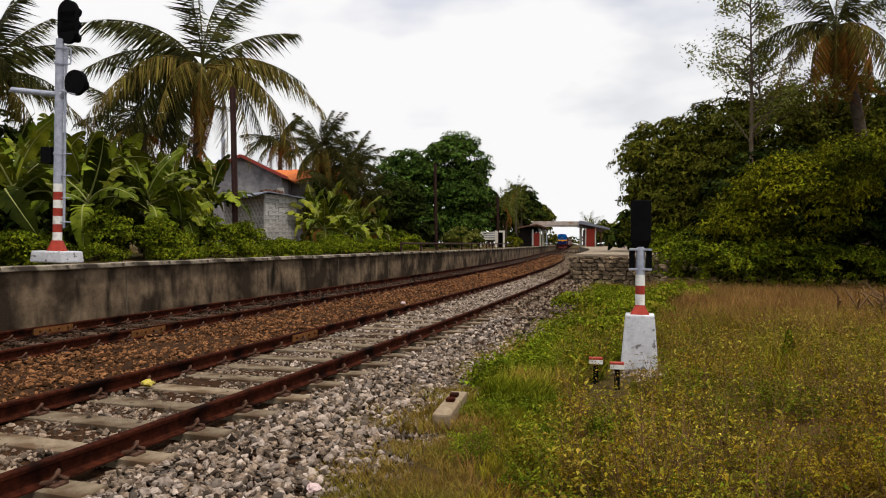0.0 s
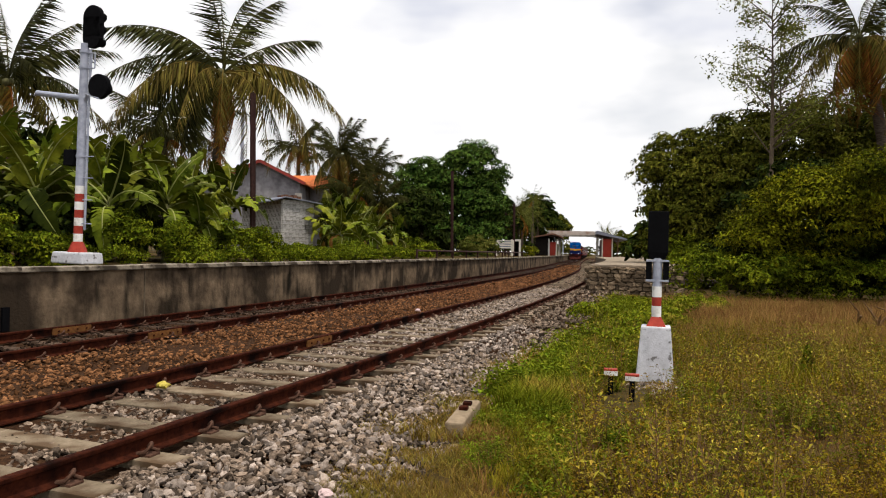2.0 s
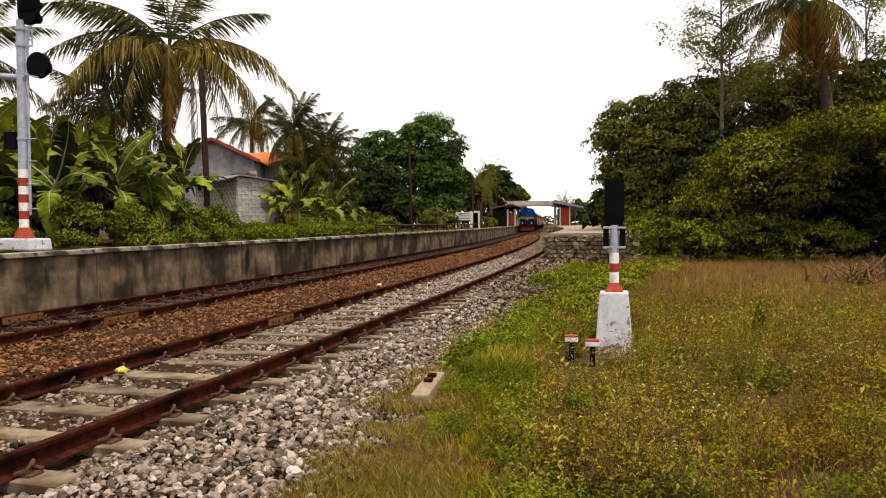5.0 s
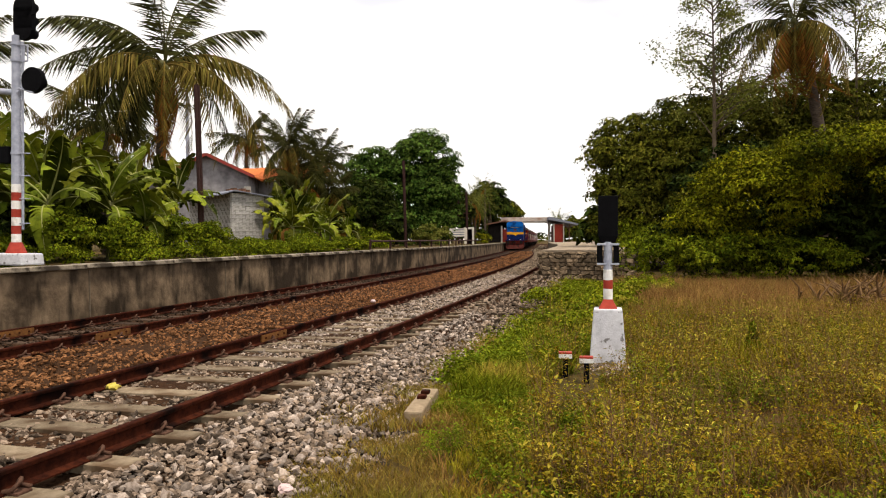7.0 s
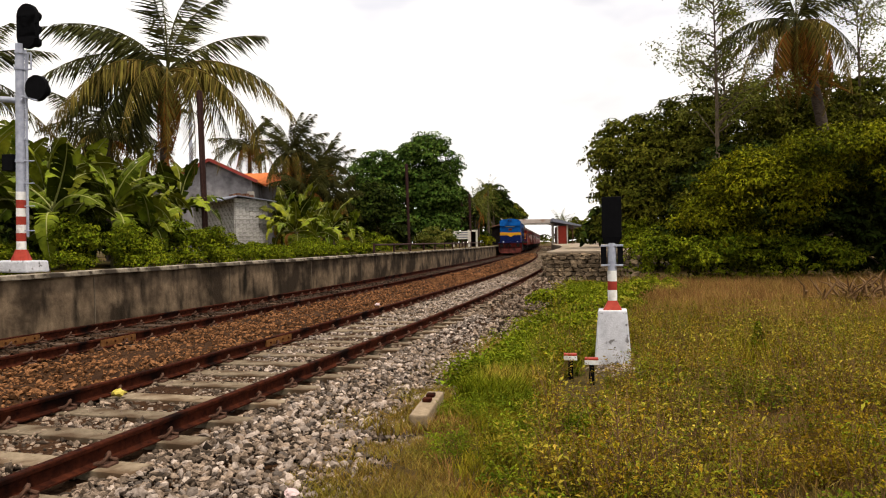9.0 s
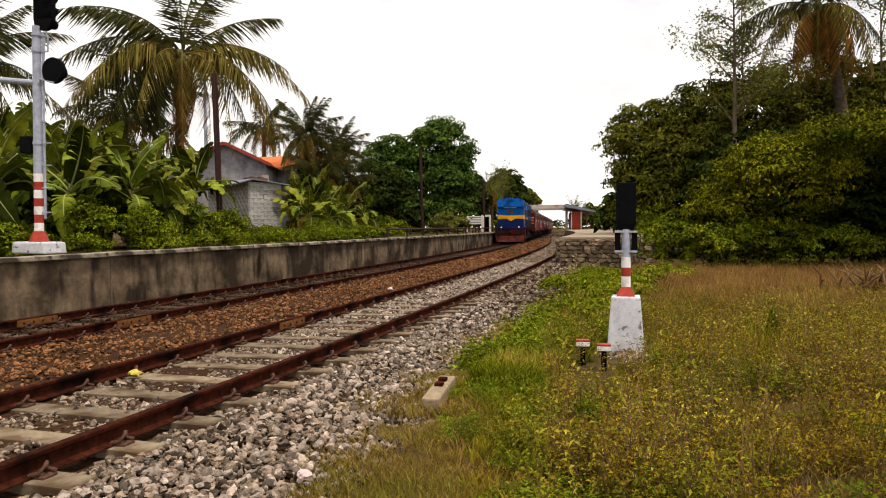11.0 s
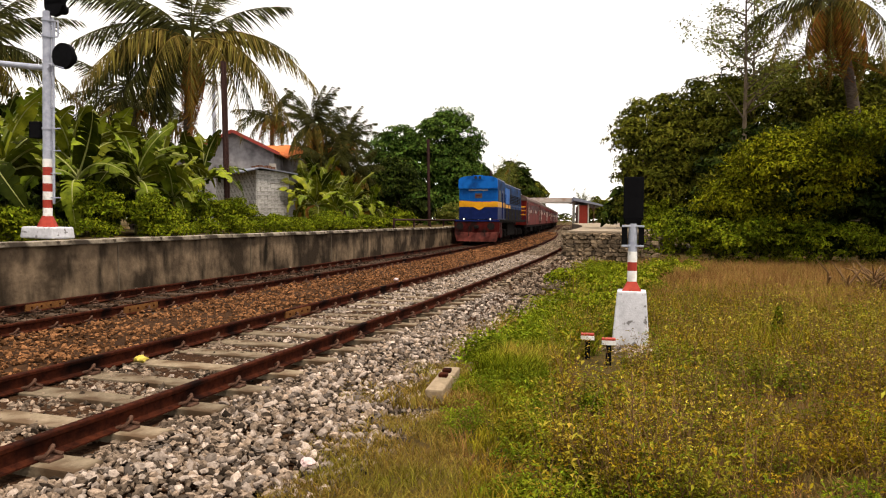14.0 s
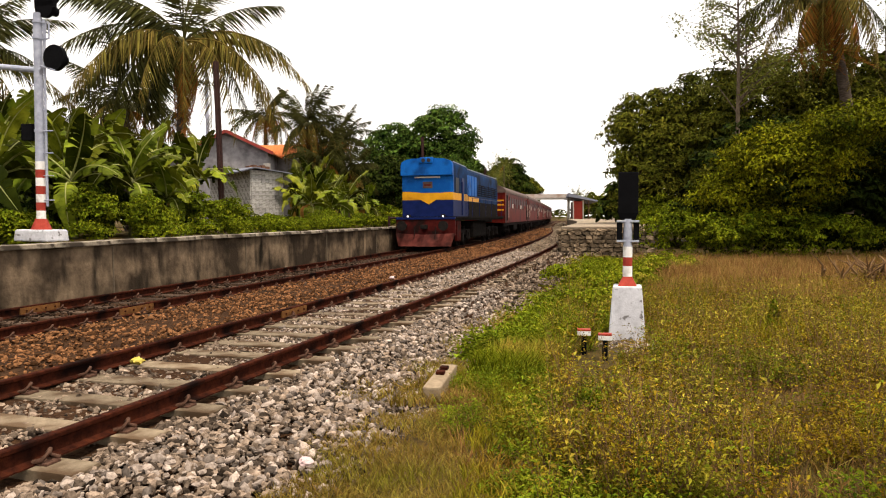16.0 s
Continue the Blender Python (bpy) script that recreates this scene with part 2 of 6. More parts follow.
M["weed_leaf"] = material("weed_leaf", (0.070, 0.046, 0.003), (0.34, 0.240, 0.016), 3.4, 0.65, 0, island=0.40, leaf=0.15, stain=(0.090, 0.110, 0.007), stain_scale=1.1, stain_lo=0.50, stain_hi=0.62)
M["tall_weed"] = material("tall_weed", (0.110, 0.092, 0.007), (0.38, 0.310, 0.040), 3.0, 0.65, 0, island=0.35, leaf=0.15)
M["weed_flower"] = material("weed_flower", (0.45, 0.33, 0.04), (0.65, 0.50, 0.09), 3, 0.7, 0, island=0.35, leaf=0.2)
M["edge_grass"] = material("edge_grass", (0.125, 0.085, 0.014), (0.32, 0.225, 0.050), 1.6, 0.7, 0, island=0.35, leaf=0.2, stain=(0.125, 0.118, 0.010), stain_scale=0.8, stain_lo=0.5, stain_hi=0.64)
M["wood_leaf"] = material("wood_leaf", (0.012, 0.018, 0.002), (0.165, 0.165, 0.017), 0.5, 0.6, 0, island=0.85, leaf=0.07, spec=0.06)
M["midrib"] = material("midrib", (0.20, 0.21, 0.06), (0.32, 0.32, 0.11), 5, 0.5, 0, spec=0.2)
M["twig"] = material("twig", (0.10, 0.055, 0.025), (0.19, 0.11, 0.05), 9, 0.8, 0)
M["paper"] = material("paper", (0.46, 0.32, 0.31), (0.60, 0.46, 0.45), 20, 0.8, 0.3, 30)
M["yellow_bag"] = material("yellow_bag", (0.36, 0.28, 0.04), (0.52, 0.42, 0.09), 20, 0.6, 0.3, 30)
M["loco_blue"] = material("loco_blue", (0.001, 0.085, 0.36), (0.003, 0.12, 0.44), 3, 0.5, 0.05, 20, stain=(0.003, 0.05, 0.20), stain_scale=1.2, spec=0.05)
# darker copy of the body blue; the sides' shade is in this colour
M["side_shade_blue"] = material("side_shade_blue", (0.002, 0.012, 0.045), (0.003, 0.042, 0.14), 2, 0.6, 0.1, 20, stain=(0.003, 0.006, 0.016), stain_scale=0.9, spec=0.02)
M["loco_navy"] = material("loco_navy", (0.004, 0.010, 0.055), (0.007, 0.016, 0.09), 3, 0.45, 0.05, 20, spec=0.06)
M["loco_yellow"] = material("loco_yellow", (0.60, 0.27, 0.010), (0.74, 0.35, 0.018), 5, 0.45, 0.05, 20)
M["loco_red"] = material("loco_red", (0.034, 0.0045, 0.004), (0.078, 0.010, 0.008), 4, 0.7, 0.2, 20, stain=(0.014, 0.006, 0.005), stain_scale=1.6, spec=0.04)
M["plough_red"] = material("plough_red", (0.075, 0.017, 0.013), (0.14, 0.038, 0.030), 4, 0.75, 0.2, 20, stain=(0.035, 0.012, 0.010), stain_scale=1.3, spec=0.04)
M["maroon"] = material("maroon", (0.085, 0.008, 0.006), (0.14, 0.015, 0.010), 2, 0.5, 0.05, 20, stain=(0.045, 0.007, 0.006), stain_scale=1.0, spec=0.03)
M["under"] = material("under", (0.008, 0.007, 0.007), (0.022, 0.018, 0.016), 6, 0.9, 0.2, 20, spec=0.02)
M["glass"] = material("glass", (0.005, 0.006, 0.008), (0.010, 0.011, 0.014), 3, 0.4, 0, spec=0.05)
M["coach_roof"] = material("coach_roof", (0.07, 0.045, 0.038), (0.135, 0.092, 0.078), 3, 0.7, 0.1, 20)
M["cream"] = material("cream", (0.50, 0.46, 0.40), (0.64, 0.60, 0.52), 3, 0.6, 0.05, 20)
lamp_mat = bpy.data.materials.new("headlight_glow")
lamp_mat.use_nodes = True
lamp_mat.node_tree.nodes["Principled BSDF"].inputs["Emission Color"].default_value = (1, 0.97, 0.9, 1)
lamp_mat.node_tree.nodes["Principled BSDF"].inputs["Emission Strength"].default_value = 3.0
M["lamp"] = lamp_mat

# ---- building helpers ----
def link(name, verts, faces, mat, parent=None, label="", smooth=False):
    me = bpy.data.meshes.new(name)
    me.from_pydata([tuple(v) for v in verts] if not isinstance(verts, list) else verts, [], faces if isinstance(faces, list) else faces.tolist())
    for mm in (mat if isinstance(mat, (list, tuple)) else [mat]):
        me.materials.append(mm)
    if smooth:
        me.shade_smooth()
    ob = new(name, me)
    if parent:
        ob.parent = parent
    if label:
        tagged(ob, label)
    return ob

def part(name, bm, mat, parent=None, label="", smooth=False):
    me = bpy.data.meshes.new(name)
    bm.to_mesh(me)
    bm.free()
    me.materials.append(mat)
    if smooth:
        me.shade_smooth()
    ob = new(name, me)
    if parent:
        ob.parent = parent
    if label:
        tagged(ob, label)
    return ob

def share(name, data, m, parent):
    """One more piece on a mesh that others use too."""
    ob = new(name, data)
    ob.parent, ob.matrix_basis = parent, m
    return ob

def thing(name, m, label, category, group="", kind=""):
    ob = new(name)
    ob.matrix_basis = m
    return tagged(ob, label, category, group, kind)

def box(bm, x0, x1, y0, y1, z0, z1, bevel=0.0, taper=1.0):
    r = bmesh.ops.create_cube(bm, size=1)["verts"]
    for v in r:
        s = taper if v.co.z > 0 else 1.0
        v.co = ((x0 + x1) / 2 + v.co.x * (x1 - x0) * s, (y0 + y1) / 2 + v.co.y * (y1 - y0) * s, (z0 + z1) / 2 + v.co.z * (z1 - z0))
    if bevel:
        es = list({e for v in r for e in v.link_edges})
        bmesh.ops.bevel(bm, geom=es, offset=bevel, segments=2, affect="EDGES", profile=0.6)
    return bm

def boxm(*a, **k):
    return box(bmesh.new(), *a, **k)

def tube(bm, a, b, r0, r1=None, seg=12):
    a, b = Vector(a), Vector(b)
    d = b - a
    m = Matrix.Translation((a + b) / 2) @ d.to_track_quat("Z", "Y").to_matrix().to_4x4()
    bmesh.ops.create_cone(bm, cap_ends=True, segments=seg, radius1=r0, radius2=r0 if r1 is None else r1, depth=d.length, matrix=m)
    return bm

def tubem(*a, **k):
    return tube(bmesh.new(), *a, **k)

def sweep(points, radii, seg=8):
    """A tapered round limb along points."""
    pts = [Vector(p) for p in points]
    vs, fs = [], []
    for i, p in enumerate(pts):
        d = (pts[min(i + 1, len(pts) - 1)] - pts[max(i - 1, 0)]).normalized()
        s = d.cross(Vector((0.31, 0.95, 0.05))).normalized()
        u = s.cross(d)
        for k in range(seg):
            a = 2 * math.pi * k / seg
            vs.append(tuple(p + (s * math.cos(a) + u * math.sin(a)) * radii[i]))
    for i in range(len(pts) - 1):
        for k in range(seg):
            fs.append([i * seg + k, i * seg + (k + 1) % seg, (i + 1) * seg + (k + 1) % seg, (i + 1) * seg + k])
    fs.append([(len(pts) - 1) * seg + k for k in range(seg)])
    return vs, fs

def merge(lists):
    vs, fs = [], []
    for v, f in lists:
        o = len(vs)
        vs += v
        fs += [[i + o for i in q] for q in f]
    return vs, fs

# ---- the line of the railway: two gently curved tracks seen from beside the loop ----
V_END = 85.0
def line_at(i, v):
    """Place and heading (radians, clockwise from y) of a track's centre, v metres along it. 1: loop, 2: main line."""
    d, k, c, ps = (-4.8623, -0.002221, 8e-6, 0.324083) if i == 1 else (-9.2570, -0.001732, 1e-5, 0.305089)
    end = V_END if i == 1 else 85.0
    w = min(max(v, -20.0), end)
    u, s = d + k * w * w / 2 + c * w ** 3 / 6, k * w + c * w * w / 2
    u += s * (v - w)
    if i == 1 and v > end:
        x2, y2, h2 = line_at(2, v)
        gap = 3.25 + 0.80 * math.exp(-(v - end) * 0.045)
        return x2 + gap * math.cos(h2), y2 - gap * math.sin(h2), h2 - 0.036 * math.exp(-(v - end) * 0.045)
    return u * math.cos(ps) + v * math.sin(ps), -u * math.sin(ps) + v * math.cos(ps), ps + math.atan(s)

def beside(i, v, off, z=0.0):
    """A point off metres to the right of track i."""
    x, y, h = line_at(i, v)
    return (x + off * math.cos(h), y - off * math.sin(h), z)

def on_line(i, v, off=0.0, z=0.0):
    x, y, h = line_at(i, v)
    return Matrix.Translation((x + off * math.cos(h), y - off * math.sin(h), z)) @ Matrix.Rotation(-h, 4, "Z")

def ribbon(i, profile, v_list):
    """A profile of (offset, z) drawn along track i."""
    vs = [beside(i, v, o, z) for v in v_list for o, z in profile]
    n = len(profile)
    fs = [[a * n + b, a * n + b + 1, (a + 1) * n + b + 1, (a + 1) * n + b] for a in range(len(v_list) - 1) for b in range(n - 1)]
    return vs, fs

# ---- ground: one sheet, level with the rails' bed, raised behind the platform wall ----
rng = np.random.default_rng(7)
def hill(x, y):
    return 0.05 * noise.noise((x * 0.35, y * 0.35, 0.3)) + 0.02 * noise.noise((x * 1.7, y * 1.7, 4.0))

lat_list = [-900, -300, -120, -60, -35, -22, -14, -9, -6, -4, -2.6, -2.12, -2.06, -1.4, 0, 2, 4, 6, 7.2, 7.8, 8.4, 9, 9.6, 10.2, 11, 12, 13, 14, 15, 16, 17, 18, 20, 22, 25, 29, 34, 42, 55, 75, 120, 300, 900]
v_list = [-700, -300, -120, -60, -30, -15] + [x * 0.8 for x in range(-12, 60)] + list(range(50, 180, 6)) + [200, 240, 300, 420, 600, 1000, 1800]
gv = []
for v in v_list:
    for o in lat_list:
        x, y, z = beside(2, v, o)
        if o <= -2.12:
            z = PLATFORM - 0.10 + hill(x, y) * (0 if o > -3 else 1)
        elif o < 7.5:
            z = -0.22
        else:
            z = -0.15 + hill(x, y) - (0.06 if o < 7.9 else 0)
        gv.append((x, y, z))
nl = len(lat_list)
gf = [[a * nl + b, a * nl + b + 1, (a + 1) * nl + b + 1, (a + 1) * nl + b] for a in range(len(v_list) - 1) for b in range(nl - 1)]
tagged(link("ground", gv, gf, M["soil"], smooth=True), "dry grassy soil beside the railway line", "ground", kind="structure")

bed_v = [-25 + 1.0 * i for i in range(90)] + list(range(66, 260, 6))
bed = ribbon(2, [(-2.05, -0.2), (-1.9, -0.06), (-1.2, -0.03), (0, -0.035), (1.3, -0.02), (2.2, 0.0), (3.2, -0.02), (4.5, -0.035), (5.7, -0.09), (6.4, -0.13), (7.3, -0.24), (7.6, -0.3)], bed_v)
bv = [(x, y, z + 0.03 * noise.noise((x * 2.1, y * 2.1, 0))) for x, y, z in bed[0]]
tagged(link("track_bed", bv, bed[1], M["bed"], smooth=True), "reddish-brown stony bed under both railway tracks", "track bed", kind="structure")

# ---- tracks: flat-bottomed rails on sleepers, held by spring clips ----
RAIL_SHAPE = [(-0.066, 0.0), (-0.066, 0.012), (-0.010, 0.030), (-0.008, 0.112), (-0.033, 0.125), (-0.035, 0.150), (-0.028, 0.158), (0.028, 0.158), (0.035, 0.150), (0.033, 0.125), (0.008, 0.112), (0.010, 0.030), (0.066, 0.012), (0.066, 0.0)]
rail_v = [-22 + 1.0 * i for i in range(100)] + list(range(80, 270, 5))

def sleeper_mesh(w, hgt, ln):
    bm = box(bmesh.new(), -ln / 2, ln / 2, -w / 2, w / 2, -hgt, 0, bevel=0.015)
    for v in bm.verts:
        v.co += Vector((rng.normal(0, .004), rng.normal(0, .003), rng.normal(0, .003)))
    me = bpy.data.meshes.new("sleeper")
    bm.to_mesh(me)
    bm.free()
    return me

def clip_mesh():
    pts = [(x * 1.25, y * 1.25, z * 1.3) for x, y, z in ((0.03, -0.05, 0.015), (0.085, -0.045, 0.03), (0.10, -0.01, 0.062), (0.075, 0.02, 0.066), (0.045, 0.03, 0.045), (0.06, 0.05, 0.022), (0.105, 0.05, 0.02))]
    vs, fs = sweep(pts, [0.017] * len(pts), 6)
    b = bmesh.new()
    box(b, 0.035, 0.15, -0.06, 0.06, -0.005, 0.018, bevel=0.005)
    me0 = bpy.data.meshes.new("t")
    b.to_mesh(me0)
    b.free()
    o = len(vs)
    vs += [tuple(v.co) for v in me0.vertices]
    fs += [[i + o for i in p.vertices] for p in me0.polygons]
    me = bpy.data.meshes.new("rail_clip")
    me.from_pydata(vs, [], fs)
    me.materials.append(M["clip"])
    me.shade_smooth()
    return me

def railway_track(i, label, sleeper_mat, ln, near, spacing, sink, phase):
    t = thing("railway_track", Matrix(), label, "railway track", "parallel railway tracks")
    for side in (-1, 1):
        shape = [(side * 0.8725 + a, b + 0.0) for a, b in RAIL_SHAPE]
        r = ribbon(i, shape, rail_v)
        link("rail", r[0], r[1], M["rail"], t, "rusty brown steel rail")
    s_mesh = sleeper_mesh(0.25, 0.2, ln)
    s_mesh.materials.append(sleeper_mat)
    c_mesh = clip_mesh()
    rest = []
    for k in range(-12, 330):
        v = k * spacing + phase
        m = on_line(i, v, rng.normal(0, 0.015), -sink + rng.normal(0, 0.004)) @ Matrix.Rotation(rng.normal(0, 0.008), 4, "Z")
        if near[0] < v < near[1]:
            share("sleeper", s_mesh, m, t)
            if v < near[2]:
                for side in (-1, 1):
                    for face in (-1, 1):
                        share("rail_clip", c_mesh, on_line(i, v, side * 0.8725, 0.0) @ Matrix.Rotation(0 if face > 0 else math.pi, 4, "Z"), t)
        elif v < 200:
            o = len(rest) * 8
            rest.append([tuple(m @ Vector((a * ln / 2, b * 0.125, c))) for c in (-0.18, 0) for b in (-1, 1) for a in (-1, 1)])
    vs = [p for q in rest for p in q]
    fs = [[a + 8 * n for a in f] for n in range(len(rest)) for f in ([4, 5, 7, 6], [0, 1, 5, 4], [2, 6, 7, 3], [0, 4, 6, 2], [1, 3, 7, 5])]
    tagged(link("sleeper_run", vs, fs, sleeper_mat, t), kind="stuff")
    return t

loop = railway_track(1, "loop railway track with rusty rails on pale concrete sleepers", M["sleeper"], 2.62, (-4, 48, 26), 0.72, 0.0, 0.67)
main = railway_track(2, "main railway track with dark rails on half-buried sleepers", M["old_sleeper"], 2.7, (0, 48, 24), 0.66, 0.012, 0.1)
# fish plates that join two lengths of rail, orange with fresh rust
for tr, i, v, off in ((loop, 1, 10.2, -0.8725), (main, 2, 9.6, -0.8725), (main, 2, 9.9, 0.8725)):
    for s in (-1, 1):
        p = part("fish_plate", boxm(-0.013, 0.013, -0.42, 0.42, -0.06, 0.055, bevel=0.006), M["rust_orange"], tr, "orange rusty fish plate")
        p.matrix_basis = on_line(i, v, off + s * 0.024, 0.082)
        for k in range(4):
            bl = part("bolt", tubem((-0.03 * (s < 0), 0, 0), (0.03 * (s > 0), 0, 0), 0.016, seg=6), M["rail"], p)
            bl.matrix_basis = Matrix.Translation((0, -0.3 + 0.2 * k, 0))

# ---- ballast: broken stone, single stones near the viewer ----
ICO = []
def _ico():
    bm = bmesh.new()
    bmesh.ops.create_icosphere(bm, subdivisions=1, radius=1)
    bm.verts.ensure_lookup_table()
    v = np.array([x.co[:] for x in bm.verts])
    f = np.array([[q.index for q in p.verts] for p in bm.faces])
    bm.free()
    return v, f
ICO_V, ICO_F = _ico()

def stones(name, label, mat, spots, size, seed, spread=0.33):
    """Irregular broken stones at the given spots, as one heap."""
    g = np.random.default_rng(seed)
    n = len(spots)
    spots = np.array(spots)
    s = size * np.exp(g.normal(0, spread, n)).clip(0.5, 1.75)
    ax = g.uniform(0.6, 1.25, (n, 3)) * np.array([1.15, 0.95, 0.58])
    loc = ICO_V[None] * (1 + g.uniform(-0.30, 0.28, (n, 12, 1))) * ax[:, None, :] * s[:, None, None]
    q = g.normal(size=(n, 4))
    q[:, 1:3] *= 0.35
    q /= np.linalg.norm(q, axis=1)[:, None]
    w, x, y, z = q.T
    R = np.stack([1 - 2 * (y * y + z * z), 2 * (x * y - z * w), 2 * (x * z + y * w), 2 * (x * y + z * w), 1 - 2 * (x * x + z * z), 2 * (y * z - x * w), 2 * (x * z - y * w), 2 * (y * z + x * w), 1 - 2 * (x * x + y * y)], 1).reshape(n, 3, 3)
    vs = np.einsum("nij,nkj->nki", R, loc) + spots[:, None, :] + np.array([0, 0, 1.0]) * (s[:, None, None] * 0.25)
    fs = ICO_F[None] + 12 * np.arange(n)[:, None, None]
    return tagged(link(name, vs.reshape(-1, 3), fs.reshape(-1, 3), mat), label, "ballast", kind="stuff")

def scatter(i, n, v0, v1, o0, o1, seed, power=1.0, zf=None):
    g = np.random.default_rng(seed)
    out = []
    for _ in range(n):
        v = v0 + (v1 - v0) * g.random() ** power
        o = g.uniform(o0, o1)
        x, y, z = beside(i, v, o)
        out.append((x, y, zf(o, x, y) if zf else -0.03))
    return out

def shoulder(o, x, y):
    e = 1.55
    return -0.02 + 0.03 * noise.noise((x * 2, y * 2, 0)) if o < e else -0.02 - (o - e) * 0.16 + 0.03 * noise.noise((x * 2, y * 2, 0))

stones("loop_ballast", "brown-grey broken stone beside the loop track", M["ballast"], scatter(1, 15000, -1.6, 11, 1.30, 2.85, 1, 1.25, shoulder), 0.025, 1, 0.45)
stones("pale_stones", "pale white and grey stones strewn over the ballast", M["pale_ballast"], scatter(1, 5600, -2.6, 15, 1.10, 2.75, 11, 1.25, lambda o, x, y: shoulder(o, x, y) - (0.045 if o < 1.35 else -0.012)), 0.027, 11, 0.45)
stones("loop_ballast", "grey broken stone between the sleeper ends", M["ballast"], scatter(1, 4200, -2.6, 16, 0.98, 1.34, 9, 1.3, lambda o, x, y: -0.075 + 0.03 * noise.noise((x * 2.2, y * 2.2, 1))), 0.028, 9)
stones("loop_ballast", "brown broken stone between the loop rails", M["ballast"], scatter(1, 9500, -3, 11, -0.80, 0.80, 2, 1.2, lambda o, x, y: -0.042 + 0.035 * noise.noise((x * 1.6, y * 1.6, 2))), 0.024, 2)
stones("pale_stones", "grey stones between the loop rails", M["pale_ballast"], scatter(1, 6500, 5, 32, -0.80, 0.80, 12, 1.2, lambda o, x, y: -0.07 + 0.03 * noise.noise((x * 1.3, y * 1.3, 2)) + 0.008 * max(0, min(y, 15) - 8)), 0.027, 12)
stones("far_ballast", "grey broken stone on the distant shoulder", M["ballast"], scatter(1, 3600, 15, 60, -0.8, 2.4, 3, 1.5, lambda o, x, y: -0.02), 0.042, 3)
stones("red_ballast", "reddish-brown stones between the two tracks", M["red_ballast"], scatter(1, 15000, -1, 34, -3.75, -0.97, 4, 1.4, lambda o, x, y: 0.0 + 0.03 * noise.noise((x * 1.5, y * 1.5, 7))), 0.024, 4, 0.4)
stones("main_ballast", "dark brown stones between the main rails", M["dark_ballast"], scatter(2, 3000, 1, 40, -0.8, 0.8, 5, 1.4, lambda o, x, y: -0.02), 0.028, 5)
stones("wall_ballast", "grey-brown loose stones at the foot of the platform wall", M["ballast"], scatter(2, 2400, 2, 40, -1.68, -0.98, 6, 1.4, lambda o, x, y: 0.0), 0.028, 6)
stones("shoulder_ballast", "heap of grey stones on the bank before the stone platform", M["ballast"], scatter(1, 1600, 12, 28, 1.9, 3.2, 8, 1.0, lambda o, x, y: -0.06 - (o - 1.9) * 0.03), 0.036, 8)

stones("distant_ballast", "reddish-brown stones along the distant tracks", M["red_ballast"], scatter(1, 2600, 33, 95, -3.7, -0.97, 14, 1.5, lambda o, x, y: 0.0), 0.05, 14)
stones("track_ballast", "broken stone along the line behind the viewer", M["ballast"], scatter(1, 1200, -9, -2.4, 0.98, 2.7, 13, 1.0, shoulder), 0.028, 13)

# ---- main platform: rendered wall with a run of coping slabs ----
wall_v = [-25 + 1.5 * i for i in range(60)] + list(range(68, 230, 6))
plat = thing("platform_main", Matrix(), "long stained concrete railway platform with pale coping", "platform", kind="structure")
pw = ribbon(2, [(-2.05, PLATFORM - 0.09), (-1.74, PLATFORM - 0.09), (-1.735, 0.5), (-1.73, -0.15)], wall_v)
link("wall", pw[0], pw[1], M["platform_wall"], plat, "weathered grey-brown concrete wall streaked with black")
cop_mesh = bpy.data.meshes.new("coping_slab")
_b = boxm(-0.42, 0.06, -0.745, 0.745, -0.09, 0.0, bevel=0.015)
_b.to_mesh(cop_mesh)
_b.free()
cop_mesh.materials.append(M["coping"])
for k in range(150):
    v = -20 + k * 1.5
    share("coping_slab", cop_mesh, on_line(2, v, -1.70 + rng.normal(0, 0.008), PLATFORM + rng.normal(0, 0.006)) @ Matrix.Rotation(rng.normal(0, 0.004), 4, "Z"), plat)
for v in (2.9, 12.4, 17.8, 23.5, 29.0, 36.0, 44.0):
    p = part("joint", boxm(-0.012, 0.012, -0.012, 0.012, 0.0, 1.02), M["mortar"], plat)
    p.matrix_basis = on_line(2, v, -1.726, 0.02)
p = part("drain_slot", boxm(-0.03, 0.03, -0.07, 0.07, 0.0, 0.42), M["black"], plat, "dark drain slot in the wall")
p.matrix_basis = on_line(2, 9.0, -1.715, 0.06)

# ---- stone platform beside the loop ----
side_plat = thing("platform_side", Matrix(), "rubble stone platform with a flat earth top", "platform", kind="structure")
S0 = 31.2
edge = [beside(1, v, 1.55) for v in [S0] + list(range(36, 150, 6))]
far_edge = [beside(1, v, 5.3 if v < 40 else 7) for v in [S0 - 0.9] + list(range(36, 150, 6))]
n_e = len(edge)
pv = [(x, y, 1.08) for x, y, _ in edge] + [(x, y, 1.08) for x, y, _ in far_edge] + [(x, y, -0.2) for x, y, _ in edge] + [(x, y, -0.2) for x, y, _ in far_edge]
pf = []
for k in range(n_e - 1):
    pf += [[k, k + n_e, k + n_e + 1, k + 1], [k, k + 1, k + 1 + 2 * n_e, k + 2 * n_e], [k + n_e, k + 3 * n_e, k + 1 + 3 * n_e, k + 1 + n_e]]
pf += [[0, 2 * n_e, 3 * n_e, n_e]]
link("core", pv, pf, M["mortar"], side_plat, "dark mortar and earth core")
M["plat_top"] = material("plat_top", (0.20, 0.155, 0.11), (0.34, 0.275, 0.205), 3, 0.95, 0.3, 20, stain=(0.16, 0.13, 0.075), stain_scale=0.5)
